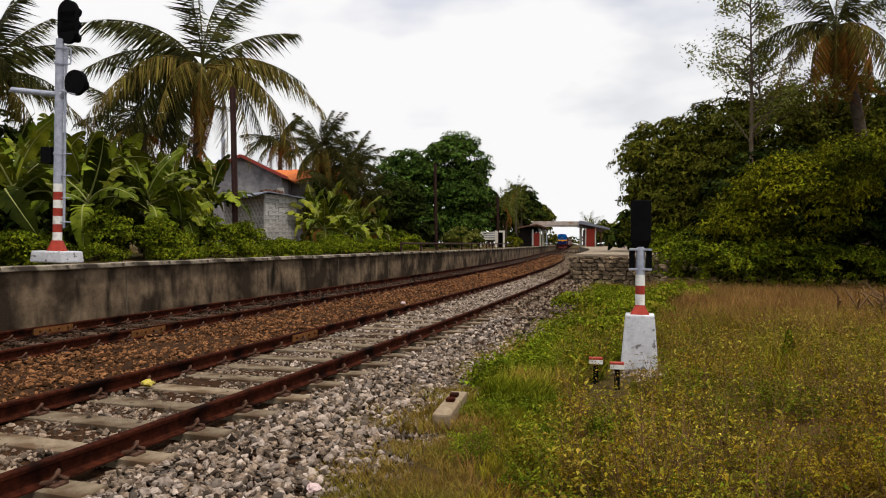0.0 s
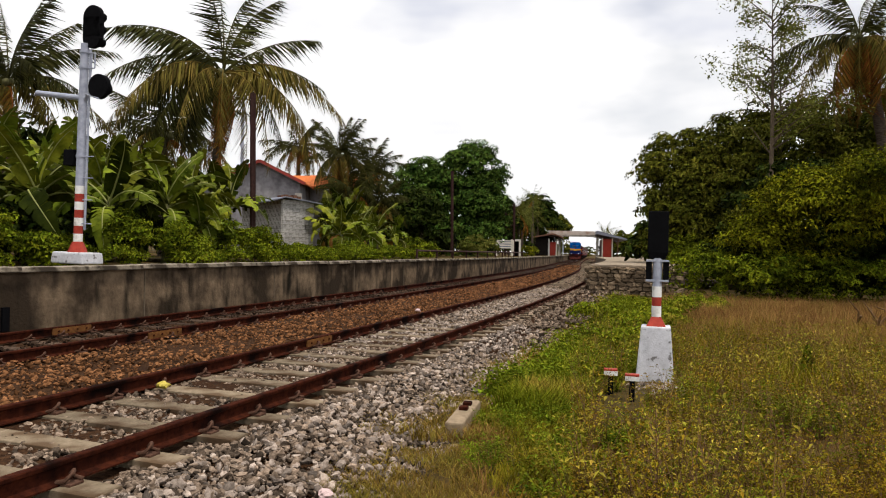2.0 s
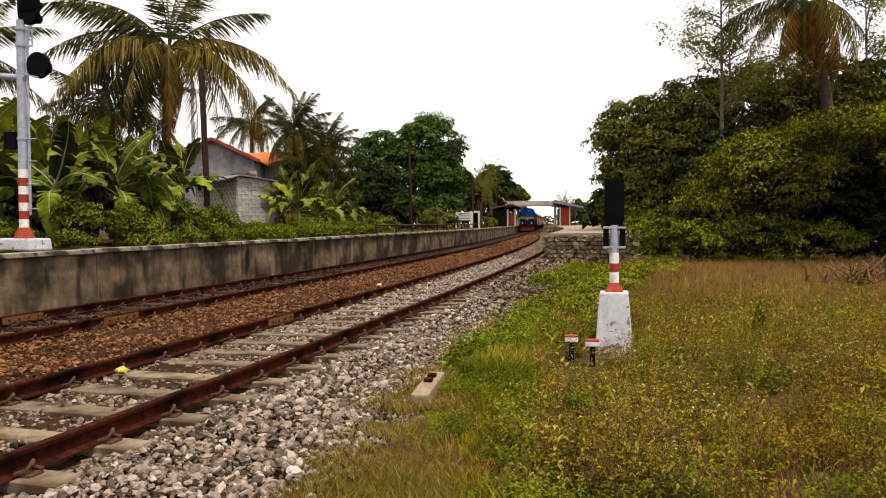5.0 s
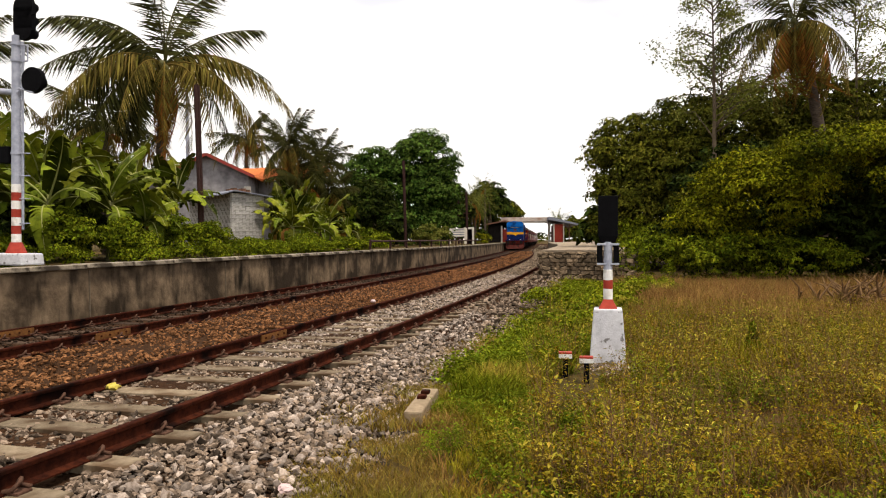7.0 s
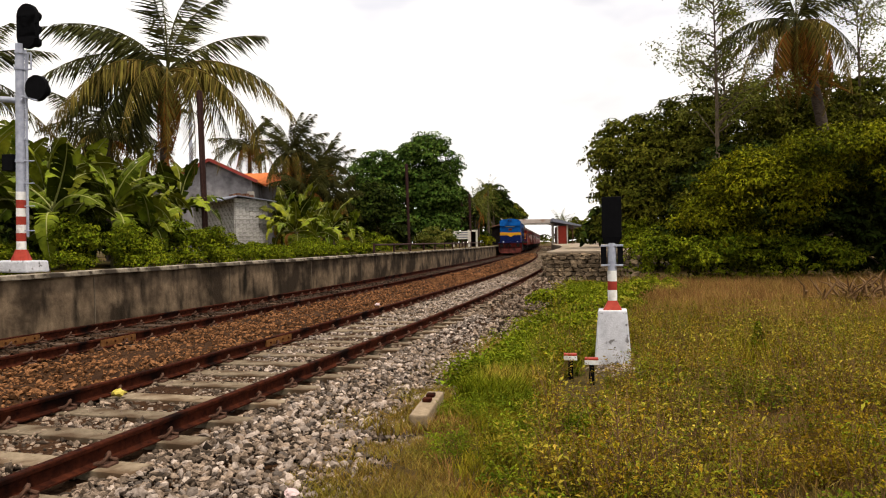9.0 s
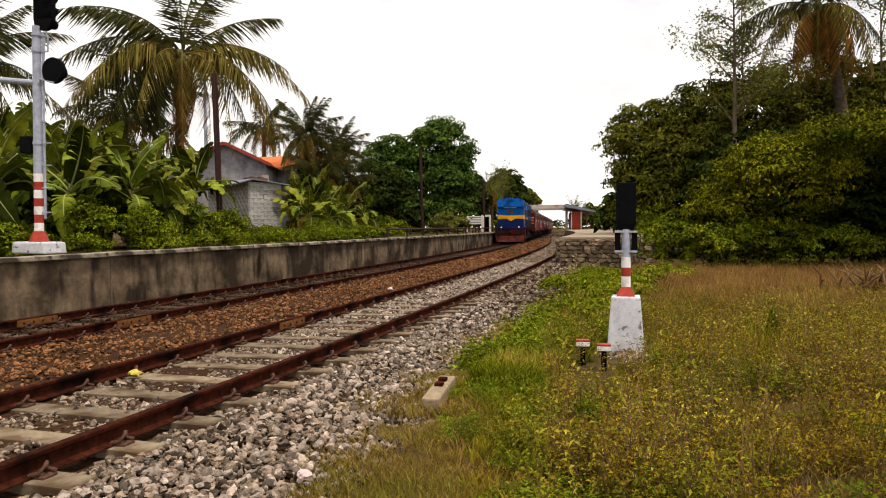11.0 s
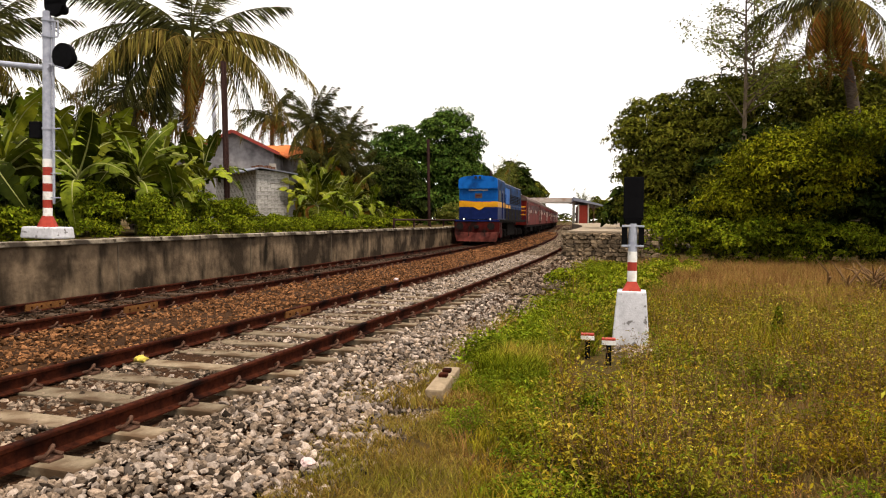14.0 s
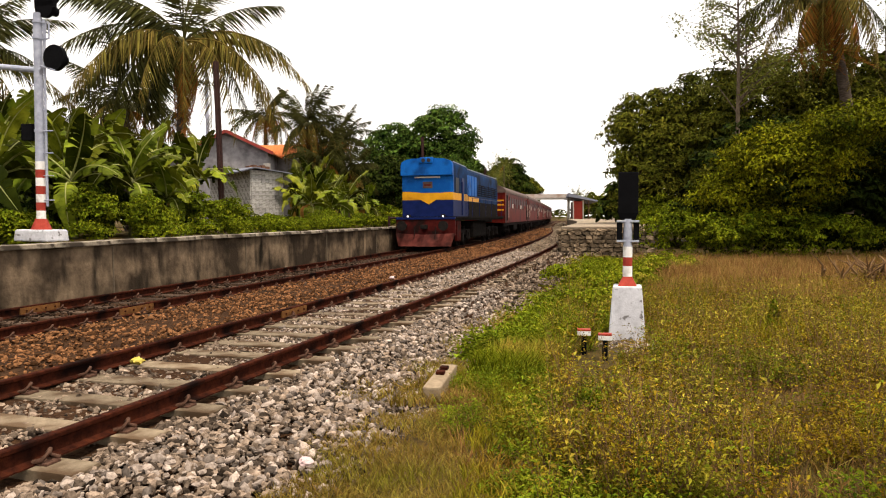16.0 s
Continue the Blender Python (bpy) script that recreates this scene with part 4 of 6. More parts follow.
# ---- plants ----
def leaves(points, normals, size, g, aspect=0.5, droop=0.25, jitter=0.6):
    """Folded four-cornered leaves at points, roughly facing normals. Returns vertices and faces."""
    n = len(points)
    nn = normals + g.normal(0, jitter, (n, 3))
    nn /= np.linalg.norm(nn, axis=1)[:, None] + 1e-9
    t = g.normal(size=(n, 3))
    t -= nn * (t * nn).sum(1)[:, None]
    t /= np.linalg.norm(t, axis=1)[:, None] + 1e-9
    s = np.cross(nn, t)
    L = size * g.uniform(0.6, 1.35, n)[:, None]
    a = points - t * L * 0.5
    b = points + s * L * aspect * 0.5 + nn * L * 0.07
    c = points + t * L * 0.5 - np.array([0, 0, 1.0]) * L * droop
    d = points - s * L * aspect * 0.5 + nn * L * 0.07
    v = np.stack([a, b, c, d], 1).reshape(-1, 3)
    f = np.arange(4 * n).reshape(n, 4)
    return v, f

def crown_points(blobs, n, clump, g, per=40, shell=0.35, flat=0.8):
    """Points on many small domes that sit on the given ellipsoids (x, y, z, rx, ry, rz), with their outward directions;
    a tenth of them lies deeper and closes the crown."""
    vol = np.array([b[3] * b[4] + b[4] * b[5] + b[3] * b[5] for b in blobs])
    pts, nrm = [], []
    nc = max(1, n // per)
    pick = g.choice(len(blobs), nc, p=vol / vol.sum())
    for k in pick:
        x, y, z, rx, ry, rz = blobs[k]
        d = g.normal(size=3)
        d[2] = abs(d[2]) if g.random() < 0.7 else d[2]
        d /= np.linalg.norm(d)
        deep = g.random() < 0.16
        r = 0.6 if deep else 1.0 - shell * 0.7 * g.random() ** 1.5 + 0.22 * noise.noise((x + d[0] * 2.6, y + d[1] * 2.6, z + d[2] * 2.6))
        c = np.array([x + d[0] * rx * r, y + d[1] * ry * r, z + d[2] * rz * r])
        q = g.normal(size=(per, 3))
        q[:, 2] = np.where(g.random(per) < 0.8, np.abs(q[:, 2]), q[:, 2])
        q /= np.linalg.norm(q, axis=1)[:, None]
        rad = clump * g.uniform(0.7, 1.35)
        pts.append(c + q * rad * g.uniform(0.75, 1.05, (per, 1)) * np.array([1, 1, flat * 0.75]))
        nrm.append(q * 0.9 + np.array([0, 0, 0.45]) + d * 0.3)
    return np.concatenate(pts), np.concatenate(nrm)

def limb_set(base, top, r, blobs, g, n=7):
    """A trunk with limbs that reach into the crown."""
    base, top = np.array(base, float), np.array(top, float)
    pts = [tuple(base + (top - base) * s + np.array([g.normal(0, .05), g.normal(0, .05), 0]) * (top[2] - base[2]) * 0.2 * (0 < s < 1)) for s in np.linspace(0, 1, 6)]
    trunk = sweep(pts, [r * (1.25 - 0.75 * s) for s in np.linspace(0, 1, 6)], 9)
    limbs = []
    for _ in range(n):
        b = blobs[g.integers(len(blobs))]
        s = g.uniform(0.4, 0.98)
        a = base + (top - base) * s
        e = np.array(b[:3]) + g.normal(0, 0.35, 3) * np.array(b[3:])
        mid = (a + e) / 2 + np.array([0, 0, 0.12 * np.linalg.norm(e - a)])
        limbs.append(sweep([tuple(a), tuple(mid), tuple(e)], [r * 0.42, r * 0.28, r * 0.07], 6))
    return trunk, limbs

def tree(name, base, trunk_top, r, blobs, n, size, mat, label, seed, clump=0.7, aspect=0.5, per=40, shell=0.4, group="", category="tree", jitter=0.4, flat=0.8):
    g = np.random.default_rng(seed)
    t = thing(name, Matrix.Translation(base), label, category, group)
    rel = [(b[0] - base[0], b[1] - base[1], b[2] - base[2], *b[3:]) for b in blobs]
    if r:
        trunk, limbs = limb_set((0, 0, 0), [trunk_top[k] - base[k] for k in range(3)], r, rel, g)
        link("trunk", trunk[0], trunk[1], M["bark"], t, smooth=True)
        for l in limbs:
            link("limb", l[0], l[1], M["bark"], t, smooth=True)
    area = [b[3] * b[4] + b[4] * b[5] + b[3] * b[5] for b in rel]
    groups = [([b], int(n * a / sum(area))) for b, a in zip(rel, area)] if category in ("bush", "shrub") else [(rel, n)]
    for bl, count in groups:
        p, nn = crown_points(bl, count, clump, g, per, shell, flat)
        keep = p[:, 2] > 0.02
        v, f = leaves(p[keep], nn[keep], size, g, aspect, jitter=jitter)
        tagged(link("crown" if len(groups) == 1 else "leaf_mass", v, f, M[mat], t), kind="stuff")
    return t

# palms -----------------------------------------------------------------
def frond_mesh(length, droop, mat, seed, n=72, leaflet=1.0, ragged=0.2):
    """A feather frond from the origin outwards along +x, rising and then drooping."""
    g = np.random.default_rng(seed)
    pts = []
    for k in range(11):
        s = k / 10
        pts.append((length * (s - 0.10 * droop * s ** 3), 0.0, length * (0.34 * s - (0.30 + 0.62 * droop) * s * s)))
    vs, fs = sweep(pts, [0.045 * (1 - 0.85 * k / 10) for k in range(11)], 5)
    P = np.array(pts)
    for k in range(n):
        s = 0.10 + 0.90 * k / (n - 1)
        i = min(int(s * 10), 9)
        c = P[i] + (P[i + 1] - P[i]) * (s * 10 - i)
        d = P[i + 1] - P[i]
        d /= np.linalg.norm(d)
        w = leaflet * (0.35 + 1.0 * math.sin(math.pi * min(1, s * 0.86 + 0.10))) * g.uniform(0.6, 1.2)
        for side in (-1, 1):
            if g.random() < ragged:
                continue
            out = np.array([0.0, side, 0.0]) * g.uniform(0.45, 0.75) + d * g.uniform(0.35, 0.6) + np.array([0, 0, -0.62 - 0.6 * droop * s - g.uniform(0, 0.55)])
            out /= np.linalg.norm(out)
            m = c + out * w * 0.55
            e = c + out * w + np.array([0, 0, -0.20 * w])
            h = d * 0.029 * g.uniform(0.7, 1.2)
            o = len(vs)
            vs += [tuple(c - h), tuple(c + h), tuple(m + h * 1.3), tuple(m - h * 1.3), tuple(e)]
            fs += [[o, o + 1, o + 2, o + 3], [o + 3, o + 2, o + 4]]
    me = bpy.data.meshes.new("frond")
    me.from_pydata(vs, [], fs)
    me.materials.append(mat)
    return me

FRONDS = [frond_mesh(5.2, d, M["palm_leaf" if k < 4 else "palm_old"], 10 + k) for k, d in enumerate((0.0, 0.22, 0.45, 0.75, 0.95, 1.2))]
DRY = [frond_mesh(4.0, d, M["palm_dry"], 30 + k, 46, 0.85, 0.2) for k, d in enumerate((1.0, 1.5))]
SMALL = [frond_mesh(4.6, d, M["palm_fresh"], 50 + k, 22) for k, d in enumerate((0.0, 0.3, 0.7, 1.1))]

def nut_mesh():
    bm = bmesh.new()
    bmesh.ops.create_icosphere(bm, subdivisions=2, radius=0.15)
    me = bpy.data.meshes.new("coconut")
    bm.to_mesh(me)
    bm.free()
    me.materials.append(M["banana_stem"])
    me.shade_smooth()
    return me
NUT = nut_mesh()

def palm(x, y, z0, h, size, seed, label, lean=(0, 0), n=24, dry=4, small=False, tr=0.17, fixed=(), up=-60, span=98, hang=(0, 50)):
    g = np.random.default_rng(seed)
    t = thing("coconut_palm", Matrix.Translation((x, y, z0)), label, "palm tree", "coconut palms")
    pts = [(lean[0] * s * s, lean[1] * s * s, h * s) for s in np.linspace(0, 1, 9)]
    v, f = sweep(pts, [tr * (1.35 - 0.5 * s) for s in np.linspace(0, 1, 9)], 10)
    link("trunk", v, f, M["palm_trunk"], t, "grey ringed trunk", smooth=True)
    top = Vector(pts[-1])
    if not small:
        for k in range(9):
            a = g.uniform(0, 6.28)
            share("coconut", NUT, Matrix.Translation(top + Vector((0.3 * math.cos(a), 0.3 * math.sin(a), g.uniform(-0.45, 0.05)))), t)
    pool = SMALL if small else FRONDS
    for k in range(n):
        a = 2.39996 * k + g.normal(0, 0.12)
        s = k / n
        tilt = up + span * s + g.normal(0, 9)          # young fronds stand up, old ones hang
        me = pool[min(len(pool) - 1, int(s * len(pool)))]
        m = Matrix.Translation(top) @ Matrix.Rotation(a, 4, "Z") @ Matrix.Rotation(radians(tilt), 4, "Y") @ Matrix.Rotation(g.normal(0, 0.25), 4, "X") @ Matrix.Scale(size * g.uniform(0.85, 1.1), 4)
        share("frond", me, m, t)
    for az, tilt, k, s in fixed:
        share("frond", pool[k], Matrix.Translation(top) @ Matrix.Rotation(radians(az), 4, "Z") @ Matrix.Rotation(radians(tilt), 4, "Y") @ Matrix.Scale(size * s, 4), t)
    for k in range(dry):
        a = g.uniform(0, 6.28)
        m = Matrix.Translation(top + Vector((0, 0, -0.2))) @ Matrix.Rotation(a, 4, "Z") @ Matrix.Rotation(radians(g.uniform(*hang)), 4, "Y") @ Matrix.Scale(size * g.uniform(0.75, 1.1), 4)
        tagged(share("dry_frond", DRY[k % 2], m, t), "hanging brown dead frond")
    return t

palm(-10.35, 29.0, 1.0, 7.85, 0.96, 3, "tall coconut palm with broad drooping dark and golden fronds", lean=(0.3, 0), n=0, dry=7, hang=(48, 84),
     fixed=((180, -38, 2, 1.0), (188, -19, 3, 1.0), (172, -6, 4, 1.08), (205, -2, 4, 0.95), (166, 12, 3, 1.0), (196, 16, 2, 0.95), (122, -74, 1, 0.95), (70, -70, 1, 0.95), (262, -66, 1, 0.9),
            (40, -62, 1, 0.9), (4, -27, 1, 0.86), (-6, -11, 4, 1.05), (-20, 6, 4, 0.98), (-36, 14, 5, 0.92), (14, 4, 5, 1.0), (262, 8, 4, 0.85), (236, -4, 4, 0.95), (288, 12, 5, 0.85), (222, -24, 2, 1.0),
            (92, -20, 2, 1.0), (72, 0, 3, 1.0), (112, 6, 3, 1.0), (44, -16, 2, 1.0), (136, -12, 3, 1.0), (150, 30, 3, 0.9), (210, 34, 2, 0.85), (178, 48, 3, 0.8), (320, 30, 5, 0.85), (240, 46, 3, 0.7)))
palm(-17.9, 27.0, 1.0, 6.9, 0.76, 5, "coconut palm with dark shaggy fronds", n=24, dry=4)
palm(-14.2, 33.0, 1.0, 5.9, 0.74, 6, "lower coconut palm among bananas", n=20, dry=2)
palm(-13.6, 58.0, 1.0, 9.0, 0.62, 8, "coconut palm with golden fronds behind the house", n=22, dry=8, up=-45, span=95)
palm(-8.7, 50.0, 1.0, 7.3, 0.58, 9, "coconut palm by the house", n=34, dry=14, up=-70, span=120, hang=(10, 70))
palm(-6.7, 52.0, 1.0, 6.4, 0.50, 12, "coconut palm by the house", n=34, dry=14, up=-70, span=120, hang=(10, 70))
palm(-7.6, 49.0, 1.0, 4.6, 0.6, 14, "low coconut palm by the house", n=34, dry=14, up=-50, span=100)
palm(-5.9, 50.0, 1.0, 4.0, 0.48, 13, "low coconut palm with yellowing fronds", n=34, dry=14, up=-50, span=100)
palm(21.0, 34.0, 0, 12.3, 0.80, 21, "tall coconut palm hung with a skirt of orange-brown dead fronds", lean=(-1.85, 0), n=12, dry=26, hang=(30, 84), tr=0.26, fixed=((180, 16, 4, 1.0), (200, 34, 5, 1.0), (2, 18, 4, 1.0), (-22, 36, 5, 1.0), (240, 42, 5, 0.9), (300, 44, 5, 0.9), (168, -6, 3, 1.05), (14, -4, 3, 1.0), (270, 20, 4, 0.9)), up=-70, span=112)
palm(12.6, 120.0, 1.0, 9.6, 0.6, 31, "distant coconut palm over the station", n=20, dry=1, small=True)
palm(9.6, 106.0, 1.0, 5.6, 0.8, 32, "yellow-green palm beside the platform", n=24, dry=2, small=True)
palm(8.6, 101.0, 1.0, 6.4, 0.8, 33, "yellow-green palm beside the platform", n=24, dry=3, small=True)
palm(35.6, 170.0, 0, 6.6, 0.7, 34, "distant coconut palm beyond the station", n=18, dry=1, small=True)
palm(38.5, 176.0, 0, 6.0, 0.7, 35, "distant coconut palm beyond the station", n=18, dry=1, small=True)

# bananas ---------------------------------------------------------------
def banana_leaf(length, width, bend, seed, mat, torn=0.75):
    """A long blade with a midrib, folded upwards a little and torn into strips at the edge."""
    g = np.random.default_rng(seed)
    K = 16
    mid = []
    for k in range(K + 1):
        s = k / K
        mid.append(np.array([length * (0.75 * s - 0.18 * bend * s ** 3), 0, length * (0.62 * s - (0.30 + 0.62 * bend) * s * s)]))
    vs, fs = sweep([tuple(p) for p in mid], [0.034 * (1 - 0.8 * k / K) for k in range(K + 1)], 5)
    for side in (-1, 1):
        sag = 0.0
        for k in range(1, K):
            s0, s1 = k / K, (k + 1) / K
            if g.random() < torn:
                sag = g.uniform(-0.25, 0.7)
            w = [width * 0.5 * max(0.12, math.sin(math.pi * min(1, (s * 0.93 + 0.06))) ** 0.6) for s in (s0, s1)]
            o = len(vs)
            q = []
            for p, ww in ((mid[k], w[0]), (mid[k + 1], w[1])):
                for u in (0.0, 0.5, 1.0):
                    q.append(tuple(p + np.array([0.25 * ww * u, side * ww * u * (1 - 0.25 * abs(sag) * u), ww * (0.28 * u - (0.22 + sag) * u * u)])))
            vs += q
            fs += [[o, o + 1, o + 4, o + 3], [o + 1, o + 2, o + 5, o + 4]]
    me = bpy.data.meshes.new("leaf")
    me.from_pydata(vs, [], fs)
    me.materials.append(mat)
    me.materials.append(M["midrib"] if torn < 0.79 else mat)
    for k in range(5 * K):
        me.polygons[k].material_index = 1
    me.shade_smooth()
    return me

BLADES = [banana_leaf(2.6, 0.66, b, 60 + k, M["banana_leaf"]) for k, b in enumerate((0.1, 0.35, 0.6, 0.85, 1.1))]
DRY_BLADES = [banana_leaf(1.9, 0.4, 1.4, 70, M["banana_dry"], 0.8)]

def banana(x, y, h, size, seed, n=14, dry=1):
    g = np.random.default_rng(seed)
    t = thing("banana_plant", Matrix.Translation((x, y, PLATFORM - 0.15)), "banana plant with broad torn green leaves behind the platform", "banana plant", "banana grove")
    v, f = sweep([(0, 0, 0), (0.03, 0, h * 0.5), (0, 0.02, h)], [0.13 * size, 0.10 * size, 0.05 * size], 9)
    link("stem", v, f, M["banana_stem"], t, smooth=True)
    for k in range(n):
        a = 2.39996 * k + g.normal(0, 0.3)
        s = k / n
        m = Matrix.Translation((0, 0, h * (1.0 - 0.18 * s))) @ Matrix.Rotation(a, 4, "Z") @ Matrix.Rotation(radians(-40 + 62 * s + g.normal(0, 9)), 4, "Y") @ Matrix.Rotation(g.normal(0, 0.35), 4, "X") @ Matrix.Scale(size * g.uniform(0.85, 1.15), 4)
        share("leaf", BLADES[min(4, int(s * 5))], m, t)
    for k in range(dry):
        m = Matrix.Translation((0, 0, h * 0.85)) @ Matrix.Rotation(g.uniform(0, 6.28), 4, "Z") @ Matrix.Rotation(radians(35), 4, "Y") @ Matrix.Scale(size, 4)
        tagged(share("dry_leaf", DRY_BLADES[0], m, t), "withered orange-brown leaf")
    return t

_g = np.random.default_rng(77)
for k, (x, y, h, s) in enumerate(((-10.6, 17.2, 1.9, 1.0), (-11.6, 18.6, 2.2, 1.05), (-9.9, 19.4, 1.8, 0.95), (-10.9, 21.0, 2.4, 1.05), (-9.2, 21.6, 2.0, 1.0), (-10.0, 23.5, 2.5, 1.05), (-8.5, 22.6, 1.3, 0.8), (-9.9, 25.5, 2.5, 1.0), (-9.2, 27.6, 2.3, 0.95),
                                 (-12.4, 22.0, 2.5, 1.1), (-13.3, 19.5, 2.3, 1.1), (-12.2, 25.5, 2.6, 1.1), (-14.3, 23.5, 2.6, 1.1), (-10.9, 27.0, 2.2, 1.0), (-15.0, 18.0, 2.4, 1.1),
                                 (-7.5, 39.6, 2.2, 1.0), (-7.0, 38.2, 1.5, 0.9), (-6.2, 36.0, 1.5, 0.85), (-5.4, 37.5, 1.3, 0.85), (-6.3, 41.0, 2.3, 0.95), (-5.6, 41.0, 1.5, 0.9), (-7.2, 43.5, 2.8, 1.0), (-5.4, 45.0, 1.9, 1.0), (-4.4, 47.0, 1.4, 0.9))):
    banana(x, y, h, s, 200 + k, n=11, dry=2 if k > 13 else (1 if k % 3 == 0 else 0))

# shrubs along the platform ------------------------------------------------
def shrub(base, blobs, n, size, mat, label, seed, clump=0.2, group="", per=45, aspect=0.55, shell=0.5):
    return tree("shrub", base, base, 0, blobs, n, size, mat, label, seed, clump, aspect, per, shell, group, "shrub")

g_s = np.random.default_rng(9)
for k in range(21):
    v = 9.5 + k * 1.45 + g_s.normal(0, 0.2)
    off = (-4.5 if v < 15 else -4.0) - abs(g_s.normal(0, 0.3)) - (0.4 if k % 3 == 0 else 0)
    x, y, z = beside(2, v, off, PLATFORM - 0.12)
    h = g_s.uniform(0.65, 1.25) * (1.0 if k < 9 else 0.62)
    shrub((x, y, z), [(x, y, z + h * 0.5, 0.66, 0.66, h * 0.58), (x - 0.35, y + 0.4, z + h * 0.62, 0.5, 0.5, h * 0.55)],
          4600 if k < 16 else 2400, 0.092 if k < 14 else 0.11, "bush_leaf", "leafy green shrub growing behind the platform edge", 300 + k, group="platform shrubs")

for k, (x, y, r, h) in enumerate(((3.6, 14.0, 0.55, 0.5), (4.4, 15.5, 0.6, 0.6), (5.3, 18.0, 0.8, 0.75), (3.2, 16.5, 0.6, 0.5), (7.4, 21.5, 0.8, 0.45), (2.9, 12.4, 0.45, 0.4))):
    shrub((x, y, -0.17), [(x, y, h * 0.45 - 0.1, r, r, h * 0.6), (x + r * 0.6, y + 0.3, h * 0.3 - 0.1, r * 0.7, r * 0.7, h * 0.5)], 1700, 0.08, "lush_grass", "fresh green low bush in the grass", 400 + k, group="low green bushes")

# filler shrubs for gaps; dark leaf colour carries the shade under the bananas
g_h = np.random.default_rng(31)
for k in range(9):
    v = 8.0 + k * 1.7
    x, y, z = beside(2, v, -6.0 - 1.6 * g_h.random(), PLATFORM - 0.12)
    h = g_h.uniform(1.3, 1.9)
    shrub((x, y, z), [(x, y, z + h * 0.45, 1.25, 0.7, h * 0.6), (x - 0.8, y + 0.5, z + h * 0.5, 1.0, 0.7, h * 0.6)], 2600, 0.17, "dark_and_shaded_leaf", "filler shrub, banana shade put into its dark leaf colour", 480 + k, group="grove undergrowth", clump=0.3)

g_u = np.random.default_rng(29)
for k in range(12):
    v = 8.5 + k * 1.9
    x, y, z = beside(2, v, -2.95 - 0.5 * g_u.random() - (0.9 if v < 15 else 0), PLATFORM - 0.12)
    h = g_u.uniform(0.32, 0.6)
    shrub((x, y, z), [(x, y, z + h * 0.35, 0.7, 0.4, h * 0.7), (x - 0.4, y + 0.4, z + h * 0.4, 0.7, 0.5, h * 0.8)], 1300, 0.075, "bush_leaf", "low leafy weeds along the back of the coping", 440 + k, group="platform weeds")

def big(name, base, top, r, blobs, n, size, mat, label, seed, **kw):
    return tree(name, base, top, r, blobs, n, size, mat, label, seed, **kw)

big("mango_tree", (-0.9, 76, 1.0), (-0.7, 76, 8), 0.35, [(1.3, 76, 9.3, 3.7, 3.6, 4.0), (-4.0, 76, 7.9, 3.5, 3.6, 3.4), (-1.2, 76, 6.2, 5.0, 4, 4.2), (1.9, 75.5, 5.8, 3.1, 3.2, 4.2), (-4.6, 75.5, 4.6, 3.0, 3, 3.8), (-1.0, 74.5, 3.0, 5.8, 2.4, 2.4)], 88000, 0.29, "mango_leaf",
    "large round-crowned dark green tree behind the platform", 41, clump=0.8, per=70, shell=0.25, aspect=0.6)
big("shrub", (1.8, 69, 1.0), (1.8, 69, 1.5), 0, [(1.8, 69, 2.0, 1.7, 1.4, 1.2), (0.6, 69, 1.6, 1.2, 1.2, 0.9)], 2600, 0.22, "pale_leaf", "pale green bushy shrub on the platform", 42, clump=0.4, category="shrub")
for k, (x, y, rx, h, m) in enumerate(((-2.2, 66, 1.6, 1.6, "dark_and_shaded_leaf"), (-4.4, 62, 1.8, 2.2, "olive_leaf"), (2.4, 78, 1.3, 1.4, "dark_and_shaded_leaf"), (3.2, 84, 1.5, 1.6, "olive_leaf"), (-3.4, 56, 1.5, 1.4, "bush_leaf"), (9.6, 100, 1.2, 1.5, "bright_leaf"))):
    big("shrub", (x, y, 1.0), (x, y, 2), 0, [(x, y, 1.0 + h * 0.5, rx, rx, h * 0.6), (x + 0.8, y, 1 + h * 0.4, rx * 0.7, rx, h * 0.5)], 1500, 0.24, m, "bushy shrub behind the platform fence", 60 + k, clump=0.4, category="shrub")
big("broadleaf_tree", (14.5, 128, 1.0), (14.5, 128, 7), 0.3, [(14.2, 130, 7.8, 3.4, 3.4, 4.2), (16.2, 131, 6.6, 2.8, 3, 3.6)], 7000, 0.75, "dark_and_shaded_leaf", "dark green broadleaf tree behind the station shelter", 43, clump=0.9)
big("broadleaf_tree", (19.0, 140, 1.0), (19, 140, 6), 0.25, [(18.6, 141, 7.0, 2.6, 2.6, 2.6), (20.6, 142, 6.2, 1.9, 2, 2.2)], 4000, 0.7, "olive_leaf", "olive green tree behind the station shelter", 44, clump=0.9)
big("broadleaf_tree", (9.5, 134, 1.0), (9.5, 134, 6), 0.3, [(9.5, 135, 6.6, 4.4, 3.0, 3.8), (12.5, 135, 5.4, 3.0, 3, 3.6)], 6000, 0.75, "olive_leaf", "green tree by the station", 45, clump=0.9)
big("broadleaf_tree", (3.5, 100, 1.0), (3.5, 100, 6), 0.3, [(4.0, 101, 5.6, 3.6, 3.0, 4.4), (6.4, 102, 4.6, 2.6, 3, 3.4)], 6000, 0.7, "dark_and_shaded_leaf", "dark tree beyond the platform", 46, clump=0.9)
big("broadleaf_tree", (-3.4, 62, 1.0), (-3.4, 62, 5), 0.25, [(-3.6, 62, 4.0, 2.2, 2.4, 3.0), (-5.2, 61, 3.4, 2.2, 2.2, 2.4)], 9000, 0.34, "dark_and_shaded_leaf", "dense dark green tree beyond the house", 47, clump=0.7)
